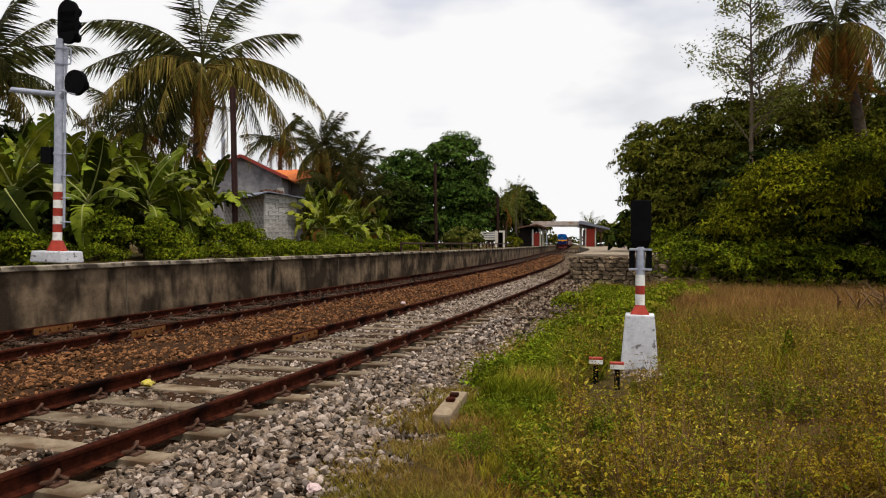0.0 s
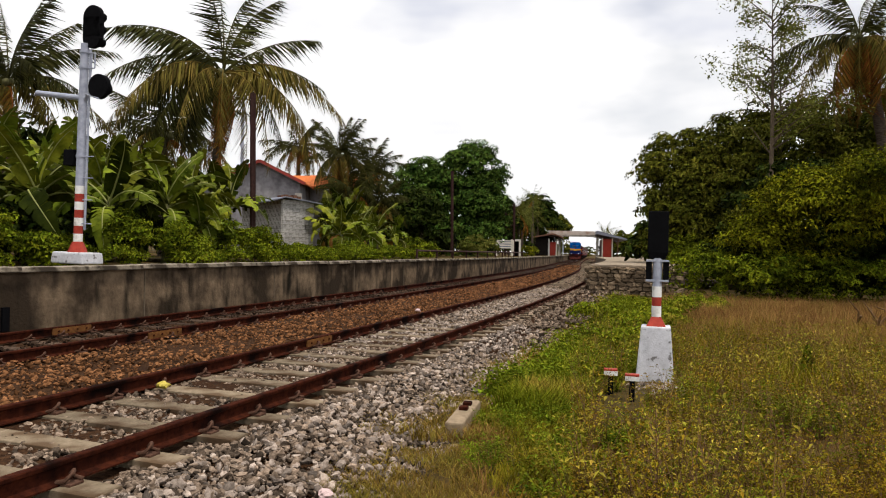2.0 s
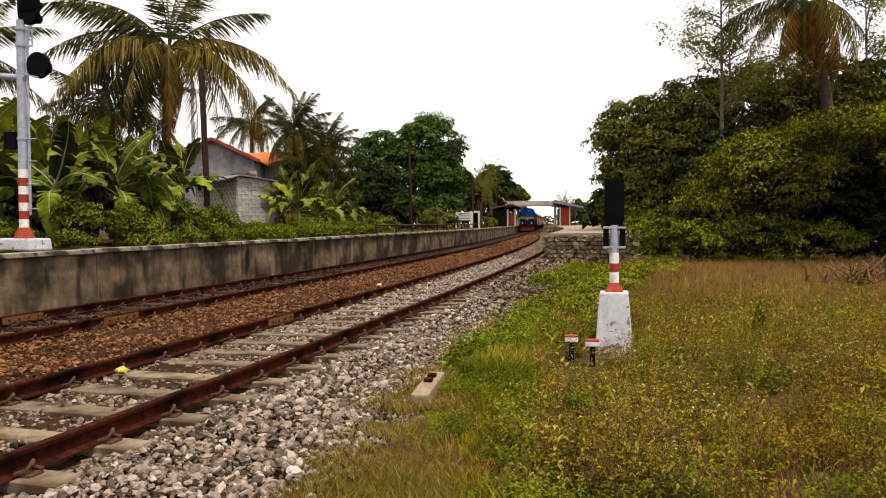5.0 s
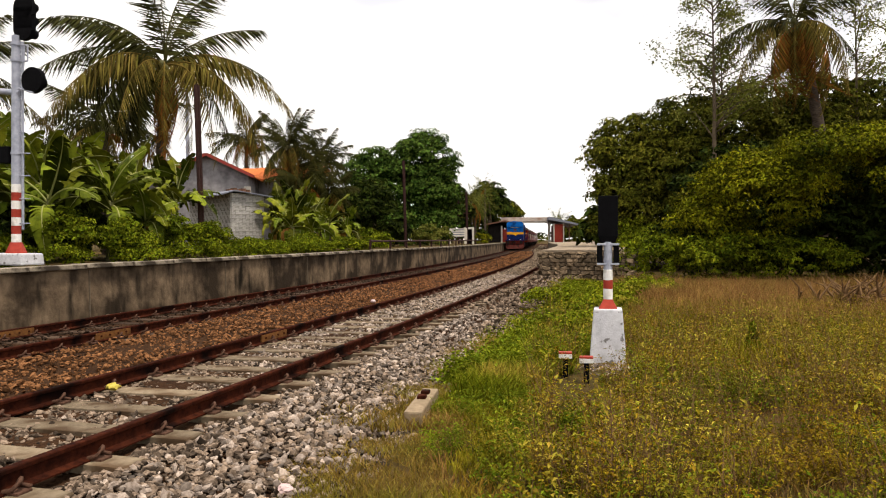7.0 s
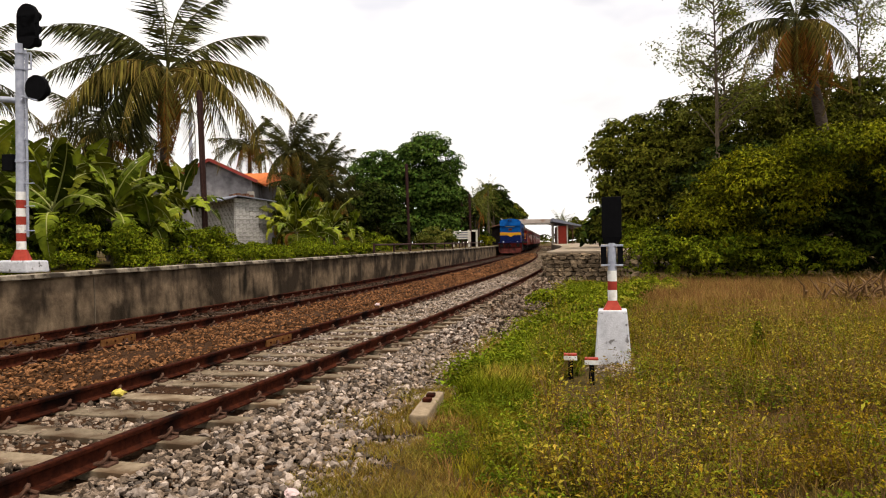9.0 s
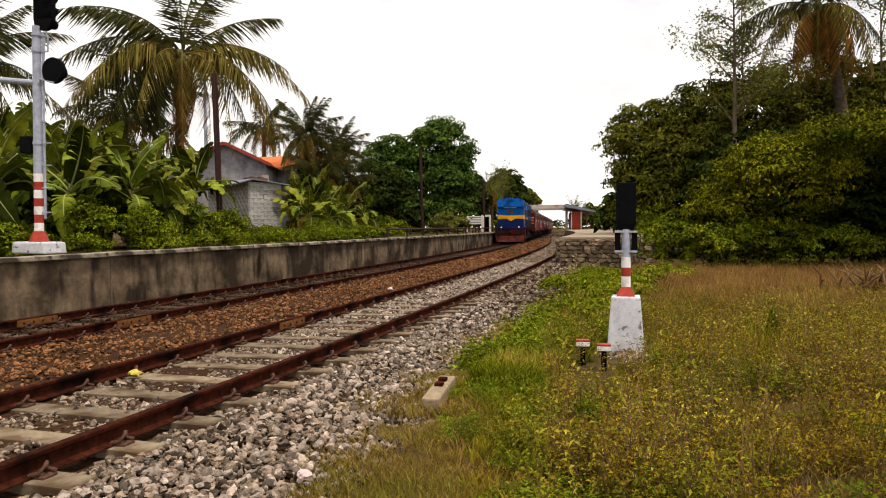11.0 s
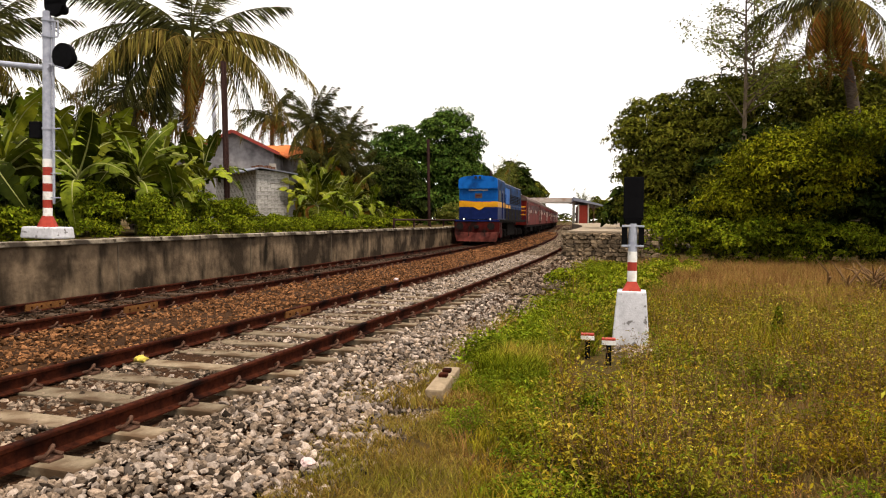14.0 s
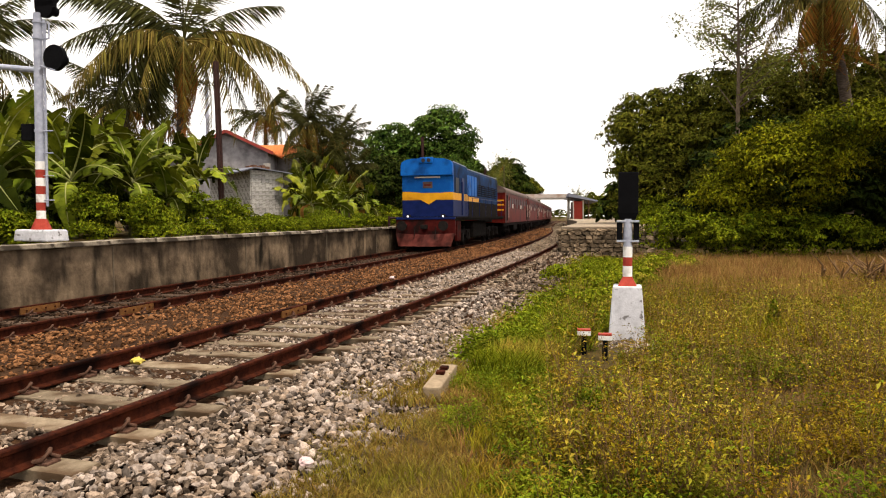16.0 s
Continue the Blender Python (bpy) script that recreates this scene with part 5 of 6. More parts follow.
# low blobs added behind the bananas, dark to stand for shaded gaps
big("broadleaf_tree", (-24, 40, 1.0), (-24, 40, 6), 0.3, [(-24, 40, 4.5, 5, 4, 3.6), (-14.5, 31, 2.0, 3.4, 1.0, 1.5), (-19, 28, 2.2, 3.4, 1.0, 1.7), (-13, 24, 1.6, 2.2, .8, 1.0), (-17, 21.5, 2.0, 2.6, .8, 1.5), (-23, 46, 4.5, 4, 4, 3.6), (-30, 38, 5, 5, 4, 4)], 9000, 0.6, "dark_and_shaded_leaf", "dark trees closing the grove", 48, clump=0.9)
# far side beyond the station
for k, (x, y, z, rx, rz, m) in enumerate(((35, 150, 3.0, 3.5, 3.4, "olive_leaf"), (41, 170, 2.6, 4.0, 3.0, "dark_and_shaded_leaf"), (38, 136, 3.4, 4.5, 4.0, "olive_leaf"), (30.6, 112, 2.3, 1.6, 1.5, "olive_leaf"), (24.0, 210, 3.0, 4.0, 3.6, "dark_and_shaded_leaf"), (58, 235, 2.4, 8.0, 3.0, "dark_and_shaded_leaf"), (44, 330, 2.6, 7.0, 3.0, "olive_leaf"), (78, 360, 3, 14.0, 3.4, "dark_and_shaded_leaf"), (63, 390, 2.2, 12.0, 2.6, "olive_leaf"), (46, 300, 3.0, 4.5, 3.6, "olive_leaf"))):
    big("broadleaf_tree", (x, y, -0.1), (x, y, z), 0.15, [(x, y, z, rx, rx, rz), (x + rx * 0.6, y, z * 0.8, rx * 0.7, rx, rz * 0.7)], 3200, 0.8, m, "distant greenery beyond the station", 80 + k, clump=0.9)

# right-hand wood -----------------------------------------------------------
# lit cap of the bush; its brightness is put into the leaf colour
big("thicket_bush", (14.5, 27.5, -0.15), (14.5, 27.5, 2.0), 0, [(13.0, 25.6, 3.1, 2.3, 2.3, 1.65), (16.2, 24.4, 4.25, 3.3, 3.2, 1.25), (19.8, 23.8, 4.45, 3.4, 3.2, 1.3), (11.5, 26.6, 2.0, 1.4, 1.6, 1.3)], 84000, 0.13, "bright_leaf",
    "big yellow-green bush with a rounded top at the field's edge", 51, clump=0.5, per=70, category="bush")
# shaded lower half and interior of the bush, darkened by leaf colour
big("thicket_bush", (17, 30, -0.15), (17, 30, 2), 0.15, [(16.6, 26.4, 2.1, 2.8, 1.5, 2.0), (20.6, 26.0, 2.1, 3.2, 1.5, 2.1), (13.5, 29.5, 1.6, 3.0, 1.2, 2.2), (18, 29.5, 1.8, 3.6, 1.2, 2.6), (23, 29, 1.8, 3.6, 1.2, 2.8), (17, 28.6, 0.6, 5.0, 0.8, 1.2), (14.6, 27.0, 1.0, 2.6, 0.9, 1.5), (18.6, 26.4, 1.1, 2.8, 0.9, 1.6), (12.0, 28.0, 0.8, 2.0, 0.8, 1.3), (15.5, 30.2, 3.6, 4.2, 1.0, 2.2), (21.5, 30, 4.0, 4.2, 1.0, 2.3)], 44000, 0.26, "dark_and_shaded_leaf",
    "big bush's shaded underside and backing, shade put into leaf colour", 59, clump=0.5, per=40, category="bush", shell=0.9)
big("thicket_bush", (9.6, 27.5, -0.15), (9.6, 27.5, 1), 0, [(9.8, 27.4, 0.75, 1.6, 1.3, 0.95), (12.6, 25.4, 0.8, 2.0, 1.2, 1.0), (10.7, 29.6, 0.9, 1.3, 1.2, 1.2), (12.2, 30.5, 0.8, 1.6, 1.0, 1.2), (12.6, 27.0, 0.4, 1.8, 0.9, 0.8), (14.4, 24.6, 0.55, 1.7, 1.0, 0.95), (10.9, 25.4, 0.75, 1.5, 1.2, 1.05), (12.4, 38, 1.1, 1.8, 1.0, 1.5), (15.5, 36, 1.1, 2.4, 1.0, 1.5)], 32000, 0.13, "bush_leaf",
    "low green scrub in front of the wood", 52, clump=0.3, per=40, category="bush")
big("broadleaf_tree", (12.5, 42, -0.15), (12.6, 42, 6), 0.3, [(13.2, 42, 6.0, 2.4, 2.8, 2.9), (12.7, 41, 3.4, 2.0, 2.6, 2.8), (15.4, 42, 5.8, 2.8, 3.0, 3.4), (14.6, 40, 2.4, 2.8, 2.4, 2.4)], 44000, 0.22, "wood_leaf",
    "dense dark broadleaf tree at the edge of the wood", 53, clump=0.62, per=70)
big("broadleaf_tree", (17.5, 40, -0.15), (17.5, 40, 6), 0.3, [(16.8, 41, 7.6, 2.6, 2.6, 2.6), (19.0, 40, 7.4, 3.2, 3.0, 3.2), (17.0, 38, 4.4, 3.4, 2.8, 3.2), (22.5, 39, 6.6, 3.6, 3.2, 4.2)], 46000, 0.22, "olive_leaf",
    "olive green tree in the wood", 54, clump=0.62, per=70)
big("broadleaf_tree", (26, 40, -0.15), (26, 40, 6), 0.3, [(26, 41, 6.6, 4.2, 3, 4.6), (31, 42, 6, 4.5, 3, 5), (24, 36, 3.0, 4, 2.6, 3.0)], 11000, 0.48, "olive_leaf", "olive green trees deep in the wood", 55, clump=0.8)
big("broadleaf_tree", (40, 44, -0.15), (40, 44, 5), 0.3, [(40, 46, 5, 9, 5, 5.5), (56, 40, 5, 9, 6, 5.5)], 6000, 0.9, "olive_leaf", "trees closing the field", 56, clump=1.0)

# leaf walls added to block sky light; shade is in their dark colour
big("broadleaf_tree", (20, 47, -0.15), (20, 47, 5), 0.3, [(17, 47, 4.2, 3.6, 2, 4.6), (22, 46, 1.4, 7.5, 1.5, 1.7), (34, 44, 1.4, 8, 1.5, 1.7), (21, 47, 4.6, 5, 2, 5.0), (28, 46, 4.6, 5, 2, 5.0), (36, 45, 4.6, 6, 2, 5.0)], 9000, 1.0, "dark_and_shaded_leaf", "leaf backing added to block sky light, shade in its colour", 57, clump=1.1, shell=0.9)
big("broadleaf_tree", (-14, 58, 1.0), (-14, 58, 5), 0.3, [(-12, 60, 3.6, 6, 2, 3.2), (-4, 66, 2.2, 5, 1.5, 1.6), (0, 108, 2.6, 8, 1.5, 2.6), (-22, 56, 4, 7, 2, 3.6), (-34, 50, 4, 8, 2, 4)], 8000, 0.9, "dark_and_shaded_leaf", "dark trees beyond the house", 58, clump=1.1, shell=0.9)

# filler for bright gaps under the trees, dark in place of shade
big("thicket_bush", (15.5, 44, -0.15), (15.5, 44, 2), 0.1, [(13.9, 44, 1.7, 2.0, 0.8, 1.8), (17.5, 44, 2.0, 3.0, 0.8, 2.2), (22, 43, 2.0, 3.5, 0.8, 2.2)], 5000, 0.42, "dark_and_shaded_leaf", "filler leaves under the wood's edge, shade in their dark colour", 61, clump=0.5, per=40, category="bush", shell=0.9)

# row added behind the wood to block sky, coloured for shade
big("thicket_bush", (26, 52, -0.15), (26, 52, 2), 0.1, [(16, 52, 1.6, 4, 1.0, 2.4), (24, 52, 1.6, 5, 1.0, 2.4), (34, 51, 1.6, 6, 1.0, 2.4), (46, 50, 1.8, 7, 1.0, 2.6)], 9000, 0.7, "dark_and_shaded_leaf", "added dark hedge whose leaf colour stands for the wood's shade", 62, clump=0.7, per=40, category="bush", shell=0.9)

big("thicket_bush", (3, 101, 0.95), (3, 101, 2), 0.1, [(-3, 100, 1.9, 4, 1.0, 1.7), (3.0, 102, 1.9, 4, 1.0, 1.7), (8.6, 107, 2.0, 3.4, 1.0, 1.8)], 4200, 0.5, "dark_and_shaded_leaf", "dark hedge beyond the platform fence", 63, clump=0.5, per=40, category="bush", shell=0.8)

def thin_tree(x, y, h, seed, boughs=34):
    g = np.random.default_rng(seed)
    t = thing("slender_tree", Matrix.Translation((x, y, -0.15)), "tall slender tree with sparse pale leaves against the sky", "tree", "slender trees")
    pts = [(0.15 * math.sin(3 * s), 0, h * s) for s in np.linspace(0, 1, 9)]
    v, f = sweep(pts, [0.15 * (1.05 - s) + 0.01 for s in np.linspace(0, 1, 9)], 8)
    link("trunk", v, f, M["bark"], t, smooth=True)
    cl, nrm = [], []
    for k in range(boughs):
        s = 0.46 + 0.54 * g.random()
        a = g.uniform(0, 6.28)
        ln = g.uniform(1.4, 3.9) * (1.25 - 0.7 * (s - 0.5))
        p0 = np.array([0.15 * math.sin(3 * s), 0, h * s])
        e = p0 + np.array([math.cos(a) * ln, math.sin(a) * ln * 0.7, ln * g.uniform(0.15, 0.6)])
        mid = (p0 + e) / 2 + np.array([0, 0, 0.15 * ln])
        v, f = sweep([tuple(p0), tuple(mid), tuple(e)], [0.04, 0.025, 0.008], 5)
        link("branch", v, f, M["bark"], t)
        for q in range(20):
            u = g.uniform(0.25, 1.08)
            c = p0 + (e - p0) * u + np.array([0, 0, 0.25 * ln * u * (1 - u)])
            cl.append(c + g.normal(0, 0.26, (9, 3)))
            nrm.append(np.tile([0, 0, 1.0], (9, 1)))
    v, f = leaves(np.concatenate(cl), np.concatenate(nrm), 0.17, g, 0.5)
    link("foliage", v, f, M["pale_leaf"], t)
thin_tree(15.2, 34.7, 14.6, 1)
thin_tree(24.8, 38.0, 14.6, 2, 20)
thin_tree(17.4, 38.6, 13.4, 3, 20)
thin_tree(27.6, 38.5, 13.6, 4, 18)

# ---- grass and weeds of the field ----
def blades(spots, hgt, width, g, lean=0.35):
    n = len(spots)
    a = g.uniform(0, 2 * math.pi, n)
    side = np.stack([np.cos(a), np.sin(a), np.zeros(n)], 1) * (width * g.uniform(0.6, 1.4, n))[:, None]
    b = g.uniform(0, 2 * math.pi, n)
    L = hgt * g.uniform(0.5, 1.3, n)
    bend = np.stack([np.cos(b), np.sin(b), np.zeros(n)], 1) * (L * lean * g.uniform(0.2, 1.6, n))[:, None]
    up = np.array([0, 0, 1.0])
    m = spots + bend * 0.35 + up * (L * 0.6)[:, None]
    e = spots + bend + up * L[:, None]
    v = np.stack([spots - side, spots + side, m + side * 0.7, m - side * 0.7, e], 1).reshape(-1, 3)
    k = 5 * np.arange(n)
    f = [[i, i + 1, i + 2, i + 3] for i in k.tolist()] + [[i + 3, i + 2, i + 4] for i in k.tolist()]
    return v, f

def field(n, y0, y1, g, power, left, right):
    """Spots on the field, denser near the viewer; left and right are functions of y."""
    y = y0 + (y1 - y0) * g.random(n) ** power
    l, r = left(y), right(y)
    x = l + (r - l) * g.random(n)
    clear = ((np.abs(x - 0.233 * y) < 0.30) & (y > 7.0) & (y < 8.85)) | ((np.abs(x - 0.283 * y) < 0.40) & (y > 8.6) & (y < 10.2))
    return np.stack([x, y, np.full(n, -0.17)], 1)[~clear]

def bank(y):
    """x of the ballast's edge on the grass side."""
    return np.interp(y, [2, 4.7, 7.0, 8.2, 12.5, 18, 24, 31], [-1.6, -0.85, -0.95, -0.35, 1.2, 2.9, 4.2, 6.2])

def mask(p, f):
    return np.array([f(x, y) for x, y, _ in p])

def patchy(p, scale, z):
    return mask(p, lambda x, y: noise.noise((x * scale, y * scale, z)))

gg = np.random.default_rng(17)
# short dry grass creeping into the stones
p = field(58000, 3.4, 24, gg, 1.6, lambda y: bank(y) - 0.15, lambda y: bank(y) + np.interp(y, [2, 5, 9, 14], [1.25, 1.15, 0.8, 0.7]))
v, f = blades(p[patchy(p, 1.6, 8.0) > -0.25], 0.06, 0.0034, gg, 1.0)
tagged(link("edge_grass", v, f, M["edge_grass"]), "short dry olive-brown grass creeping into the ballast", "grass", kind="stuff")
p = field(34000, 6.5, 30, gg, 1.2, lambda y: bank(y) - 0.1, lambda y: bank(y) + 1.3 + 0.02 * y)
v, f = blades(p[patchy(p, 1.1, 24.0) > -0.22], 0.11, 0.006, gg, 0.9)
tagged(link("bank_grass", v, f, M["edge_grass"]), "thin dry tan grass along the bank", "grass", kind="stuff")
# meadow: fresh in the middle, brown and thin in patches
p = field(84000, 2.6, 15, gg, 1.4, lambda y: bank(y) + np.interp(y, [2, 5, 9, 14], [1.15, 1.05, 0.95, 0.7]), lambda y: 0.75 * y + 1.5)
dens = patchy(p, 0.7, 0.0) + 0.5 * patchy(p, 2.1, 5.0) - 1.3 * (p[:, 0] / p[:, 1] - 0.22)
v, f = blades(p[dens > 0.0], 0.125, 0.005, gg, 0.7)
tagged(link("grass", v, f, M["grass"]), "rough yellow-green meadow grass beside the track", "grass", kind="stuff")
thin = p[dens <= 0.0]
v, f = blades(thin[::2], 0.14, 0.0042, gg, 0.8)
tagged(link("dry_grass", v, f, M["dry_grass"]), "dry straw-coloured grass patches", "grass", kind="stuff")
# lush strip between signal and ballast
p = field(30000, 7.5, 25, gg, 1.2, lambda y: bank(y) + 1.1, lambda y: bank(y) + 1.3 + 0.09 * y)
p = p[patchy(p, 0.9, 2.0) + 0.4 * patchy(p, 2.6, 3.0) > -0.18]
v, f = blades(p, 0.30, 0.008, gg, 0.6)
tagged(link("lush_grass", v, f, M["lush_grass"]), "lush green grass below the stone platform", "grass", kind="stuff")
# tall brown grass across the back of the field
p = field(70000, 9.0, 26, gg, 0.8, lambda y: 0.25 * y + 0.9, lambda y: 0.85 * y + 1)
p = p[patchy(p, 0.45, 3.0) + 0.4 * patchy(p, 1.7, 6.0) + (p[:, 1] - 13.5) * 0.09 > 0.0]
v, f = blades(p, 0.42, 0.0045, gg, 0.5)
tagged(link("brown_grass", v, f, M["dry_grass"]), "tall brown seeding grass across the field", "grass", kind="stuff")
p = field(13000, 8, 17, gg, 1.0, lambda y: 0.25 * y + 0.4, lambda y: 0.85 * y + 1)
p = p[patchy(p, 0.8, 9.0) > 0.0]
v, f = blades(p, 0.36, 0.008, gg, 0.5)
tagged(link("field_grass", v, f, M["grass"]), "green tufts of grass mixed into the brown field", "grass", kind="stuff")

def weeds(spots, hgt, g, n_leaf, size, flower=0.055, tiers=3):
    """Branching herbs: thin stems with level leaves in tiers and a few yellow flower heads."""
    lp, fp, st = [], [], []
    for s in spots:
        h = hgt * g.uniform(0.5, 1.2) * (0.95 + 0.9 * noise.noise((s[0] * 1.3, s[1] * 1.3, 30.0)))
        for b in range(3):
            a = g.uniform(0, 6.28)
            e = s + np.array([math.cos(a) * h * 0.35, math.sin(a) * h * 0.35, h * g.uniform(0.7, 1.0)])
            st.append((s, e))
            u = (0.35 + 0.65 * g.integers(0, tiers + 1, n_leaf) / tiers)[:, None]
            lp.append(s + (e - s) * u + g.normal(0, 1, (n_leaf, 3)) * np.array([0.05, 0.05, 0.012]) * (size / 0.045))
            if g.random() < flower:
                fp.append(e + g.normal(0, 0.03, (3, 3)))
    lp = np.concatenate(lp)
    lv = leaves(lp, np.tile([0, 0, 1.0], (len(lp), 1)), size, g, 0.5, jitter=0.35)
    fp = np.concatenate(fp)
    fv = leaves(fp, np.tile([0, 0, 1.0], (len(fp), 1)), size * 0.6, g, 0.7, jitter=0.25)
    w = np.array([0.0028, 0, 0])
    sv = np.array([q for a, b in st for q in (a - w, a + w, b + w * 0.5, b - w * 0.5)])
    return lv, fv, (sv, np.arange(len(sv)).reshape(-1, 4))

p = field(4400, 3.9, 14.5, gg, 1.35, lambda y: np.maximum(0.20 * y - 0.15, bank(y) + 0.9), lambda y: 0.72 * y + 1.2)
p = p[patchy(p, 1.5, 12.0) + 0.5 * patchy(p, 4.0, 13.0) > -0.06]
lv, fv, sv = weeds(p, 0.52, gg, 14, 0.031, 0.022)
tagged(link("weeds", lv[0], lv[1], M["weed_leaf"]), "yellowish flowering weeds spread over the field", "weeds", kind="stuff")
tagged(link("weed_flowers", fv[0], fv[1], M["weed_flower"]), "tiny yellow flower heads on the weeds", "weeds", kind="stuff")
tagged(link("weed_stems", sv[0], sv[1], M["twig"]), "thin brown weed stems", "weeds", kind="stuff")
p = field(620, 4.2, 13, gg, 1.2, lambda y: 0.18 * y - 0.1, lambda y: 0.66 * y + 0.8)
p = p[patchy(p, 0.8, 27.0) > -0.1]
lv, fv, sv = weeds(p, 0.60, gg, 11, 0.048, 0.03, 4)
tagged(link("tall_weeds", lv[0], lv[1], M["tall_weed"]), "taller pale green weeds with tiers of level leaves", "weeds", kind="stuff")
tagged(link("tall_weed_stems", sv[0], sv[1], M["twig"]), "brown stems of the taller weeds", "weeds", kind="stuff")
p = field(2600, 3.9, 13, gg, 1.2, lambda y: 0.10 * y + 0.2, lambda y: 0.70 * y + 1.0)
p = p[patchy(p, 1.2, 15.0) > 0.10]
lv, fv, sv = weeds(p, 0.40, gg, 14, 0.036, 0.02)
tagged(link("field_herbs", lv[0], lv[1], M["herb_leaf"]), "green leafy herbs between the yellow weeds", "herbs", kind="stuff")
p = field(2200, 2.8, 9, gg, 1.1, lambda y: bank(y) + 1.0, lambda y: 0.22 * y + 0.6)
p = p[patchy(p, 1.3, 18.0) > 0.02]
lv, fv, sv = weeds(p, 0.17, gg, 14, 0.026)
tagged(link("low_herbs", lv[0], lv[1], M["herb_leaf"]), "low yellow-green leafy herbs among the grass", "herbs", kind="stuff")
p = field(260, 2.8, 6.5, gg, 1.1, lambda y: 0.06 * y + 0.2, lambda y: 0.2 * y + 0.9)
lv, fv, sv = weeds(p, 0.24, gg, 14, 0.038)
tagged(link("leafy_herbs", lv[0], lv[1], M["herb_leaf"]), "green leafy herbs at the viewer's feet", "herbs", kind="stuff")
p = field(1300, 8.5, 26, gg, 1.2, lambda y: bank(y) + 0.6, lambda y: bank(y) + 1.1 + 0.09 * y)
lv, fv, sv = weeds(p[patchy(p, 0.8, 21.0) > -0.1], 0.32, gg, 14, 0.07)
tagged(link("lush_herbs", lv[0], lv[1], M["herb_leaf"]), "fresh green herbs below the stone platform", "herbs", kind="stuff")

def dead_herb(x, y, h, seed):
    g = np.random.default_rng(seed)
    t = thing("dry_herb", Matrix.Translation((x, y, -0.17)), "upright dry brown herb with many fine side twigs", "dead plant")
    v, f = sweep([(0, 0, 0), (0.01, 0, h * 0.5), (-0.01, 0, h)], [0.006, 0.005, 0.002], 5)
    link("stem", v, f, M["twig"], t)
    for k in range(34):
        s = 0.12 + 0.86 * k / 34
        a = 2.4 * k
        ln = 0.17 * (1.1 - s) + 0.03
        v, f = sweep([(0, 0, h * s), (math.cos(a) * ln * .6, math.sin(a) * ln * .6, h * s + ln * 0.35), (math.cos(a) * ln, math.sin(a) * ln, h * s + ln * 0.75)], [0.0032, 0.0025, 0.001], 4)
        link("twig", v, f, M["twig"], t)
dead_herb(1.28, 4.45, 0.82, 1)
dead_herb(1.75, 4.9, 0.5, 2)

# stones round the plinth, a heap of dead branches, an upright green weed
stones("foot_rubble", "pale rubble stones at the foot of the plinth", M["pale_ballast"], [(2.75 + gg.normal(0, 0.22), 9.1 + gg.normal(0, 0.25), -0.13) for _ in range(170)], 0.035, 21)

def brush_pile(x, y):
    g = np.random.default_rng(4)
    t = thing("brush_pile", Matrix.Translation((x, y, -0.17)), "heap of dry dark dead branches in the field", "brush pile")
    for k in range(110):
        a, ln = g.uniform(0, 6.28), g.uniform(0.25, 0.65)
        p = np.array([g.normal(0, 0.45), g.normal(0, 0.3), g.uniform(0.02, 0.45)])
        e = p + np.array([math.cos(a) * ln, math.sin(a) * ln, g.uniform(0.0, 0.6)])
        m = (p + e) / 2 + g.normal(0, 0.05, 3)
        v, f = sweep([tuple(p), tuple(m), tuple(e)], [0.032, 0.024, 0.008], 5)
        link("branch", v, f, M["twig"], t)
brush_pile(10.58, 16.22)

def upright_weed(x, y, h):
    g = np.random.default_rng(6)
    t = thing("upright_weed", Matrix.Translation((x, y, -0.17)), "upright bushy green weed standing in the brown field", "weed")
    v, f = sweep([(0, 0, 0), (0.01, 0, h * 0.5), (0, 0.01, h)], [0.008, 0.006, 0.002], 5)
    link("stem", v, f, M["twig"], t)
    s = g.random(420)
    r = 0.11 * (1.05 - s) + 0.015
    a = g.uniform(0, 6.28, 420)
    pts = np.stack([np.cos(a) * r, np.sin(a) * r, h * (0.08 + 0.92 * s)], 1)
    v, f = leaves(pts, np.stack([np.cos(a), np.sin(a), np.full(420, 0.8)], 1), 0.06, g, 0.35)
    tagged(link("foliage", v, f, M["bush_leaf"], t), kind="stuff")
upright_weed(5.24, 10.5, 0.5)
upright_weed(5.24 - 0.7, 10.5 + 1.2, 0.38)

# thinner grass round the viewer's own place
p = field(8000, -7, 2.7, gg, 1.0, lambda y: np.where(y > 2, -1.4, -1.6 + 0.33 * (y - 2)), lambda y: 6 + 0 * y)
v, f = blades(p, 0.13, 0.006, gg, 0.7)
tagged(link("near_grass", v, f, M["grass"]), "short rough grass round the viewer's place", "grass", kind="stuff")
p = field(500, -5, 3.0, gg, 1.0, lambda y: -0.6 + 0 * y, lambda y: 5 + 0 * y)
lv, fv, sv = weeds(p, 0.18, gg, 9, 0.04)
tagged(link("near_herbs", lv[0], lv[1], M["herb_leaf"]), "low herbs round the viewer's place", "herbs", kind="stuff")

# ---- the train: a diesel locomotive and maroon carriages ----
def loft(bm, prof, y0, y1):
    a = [bm.verts.new((x, y0, z)) for x, z in prof]
    c = [bm.verts.new((x, y1, z)) for x, z in prof]
    bm.faces.new(a[::-1]), bm.faces.new(c)
    n = len(prof)
    for k in range(n):
        bm.faces.new([a[k], a[(k + 1) % n], c[(k + 1) % n], c[k]])
    return bm

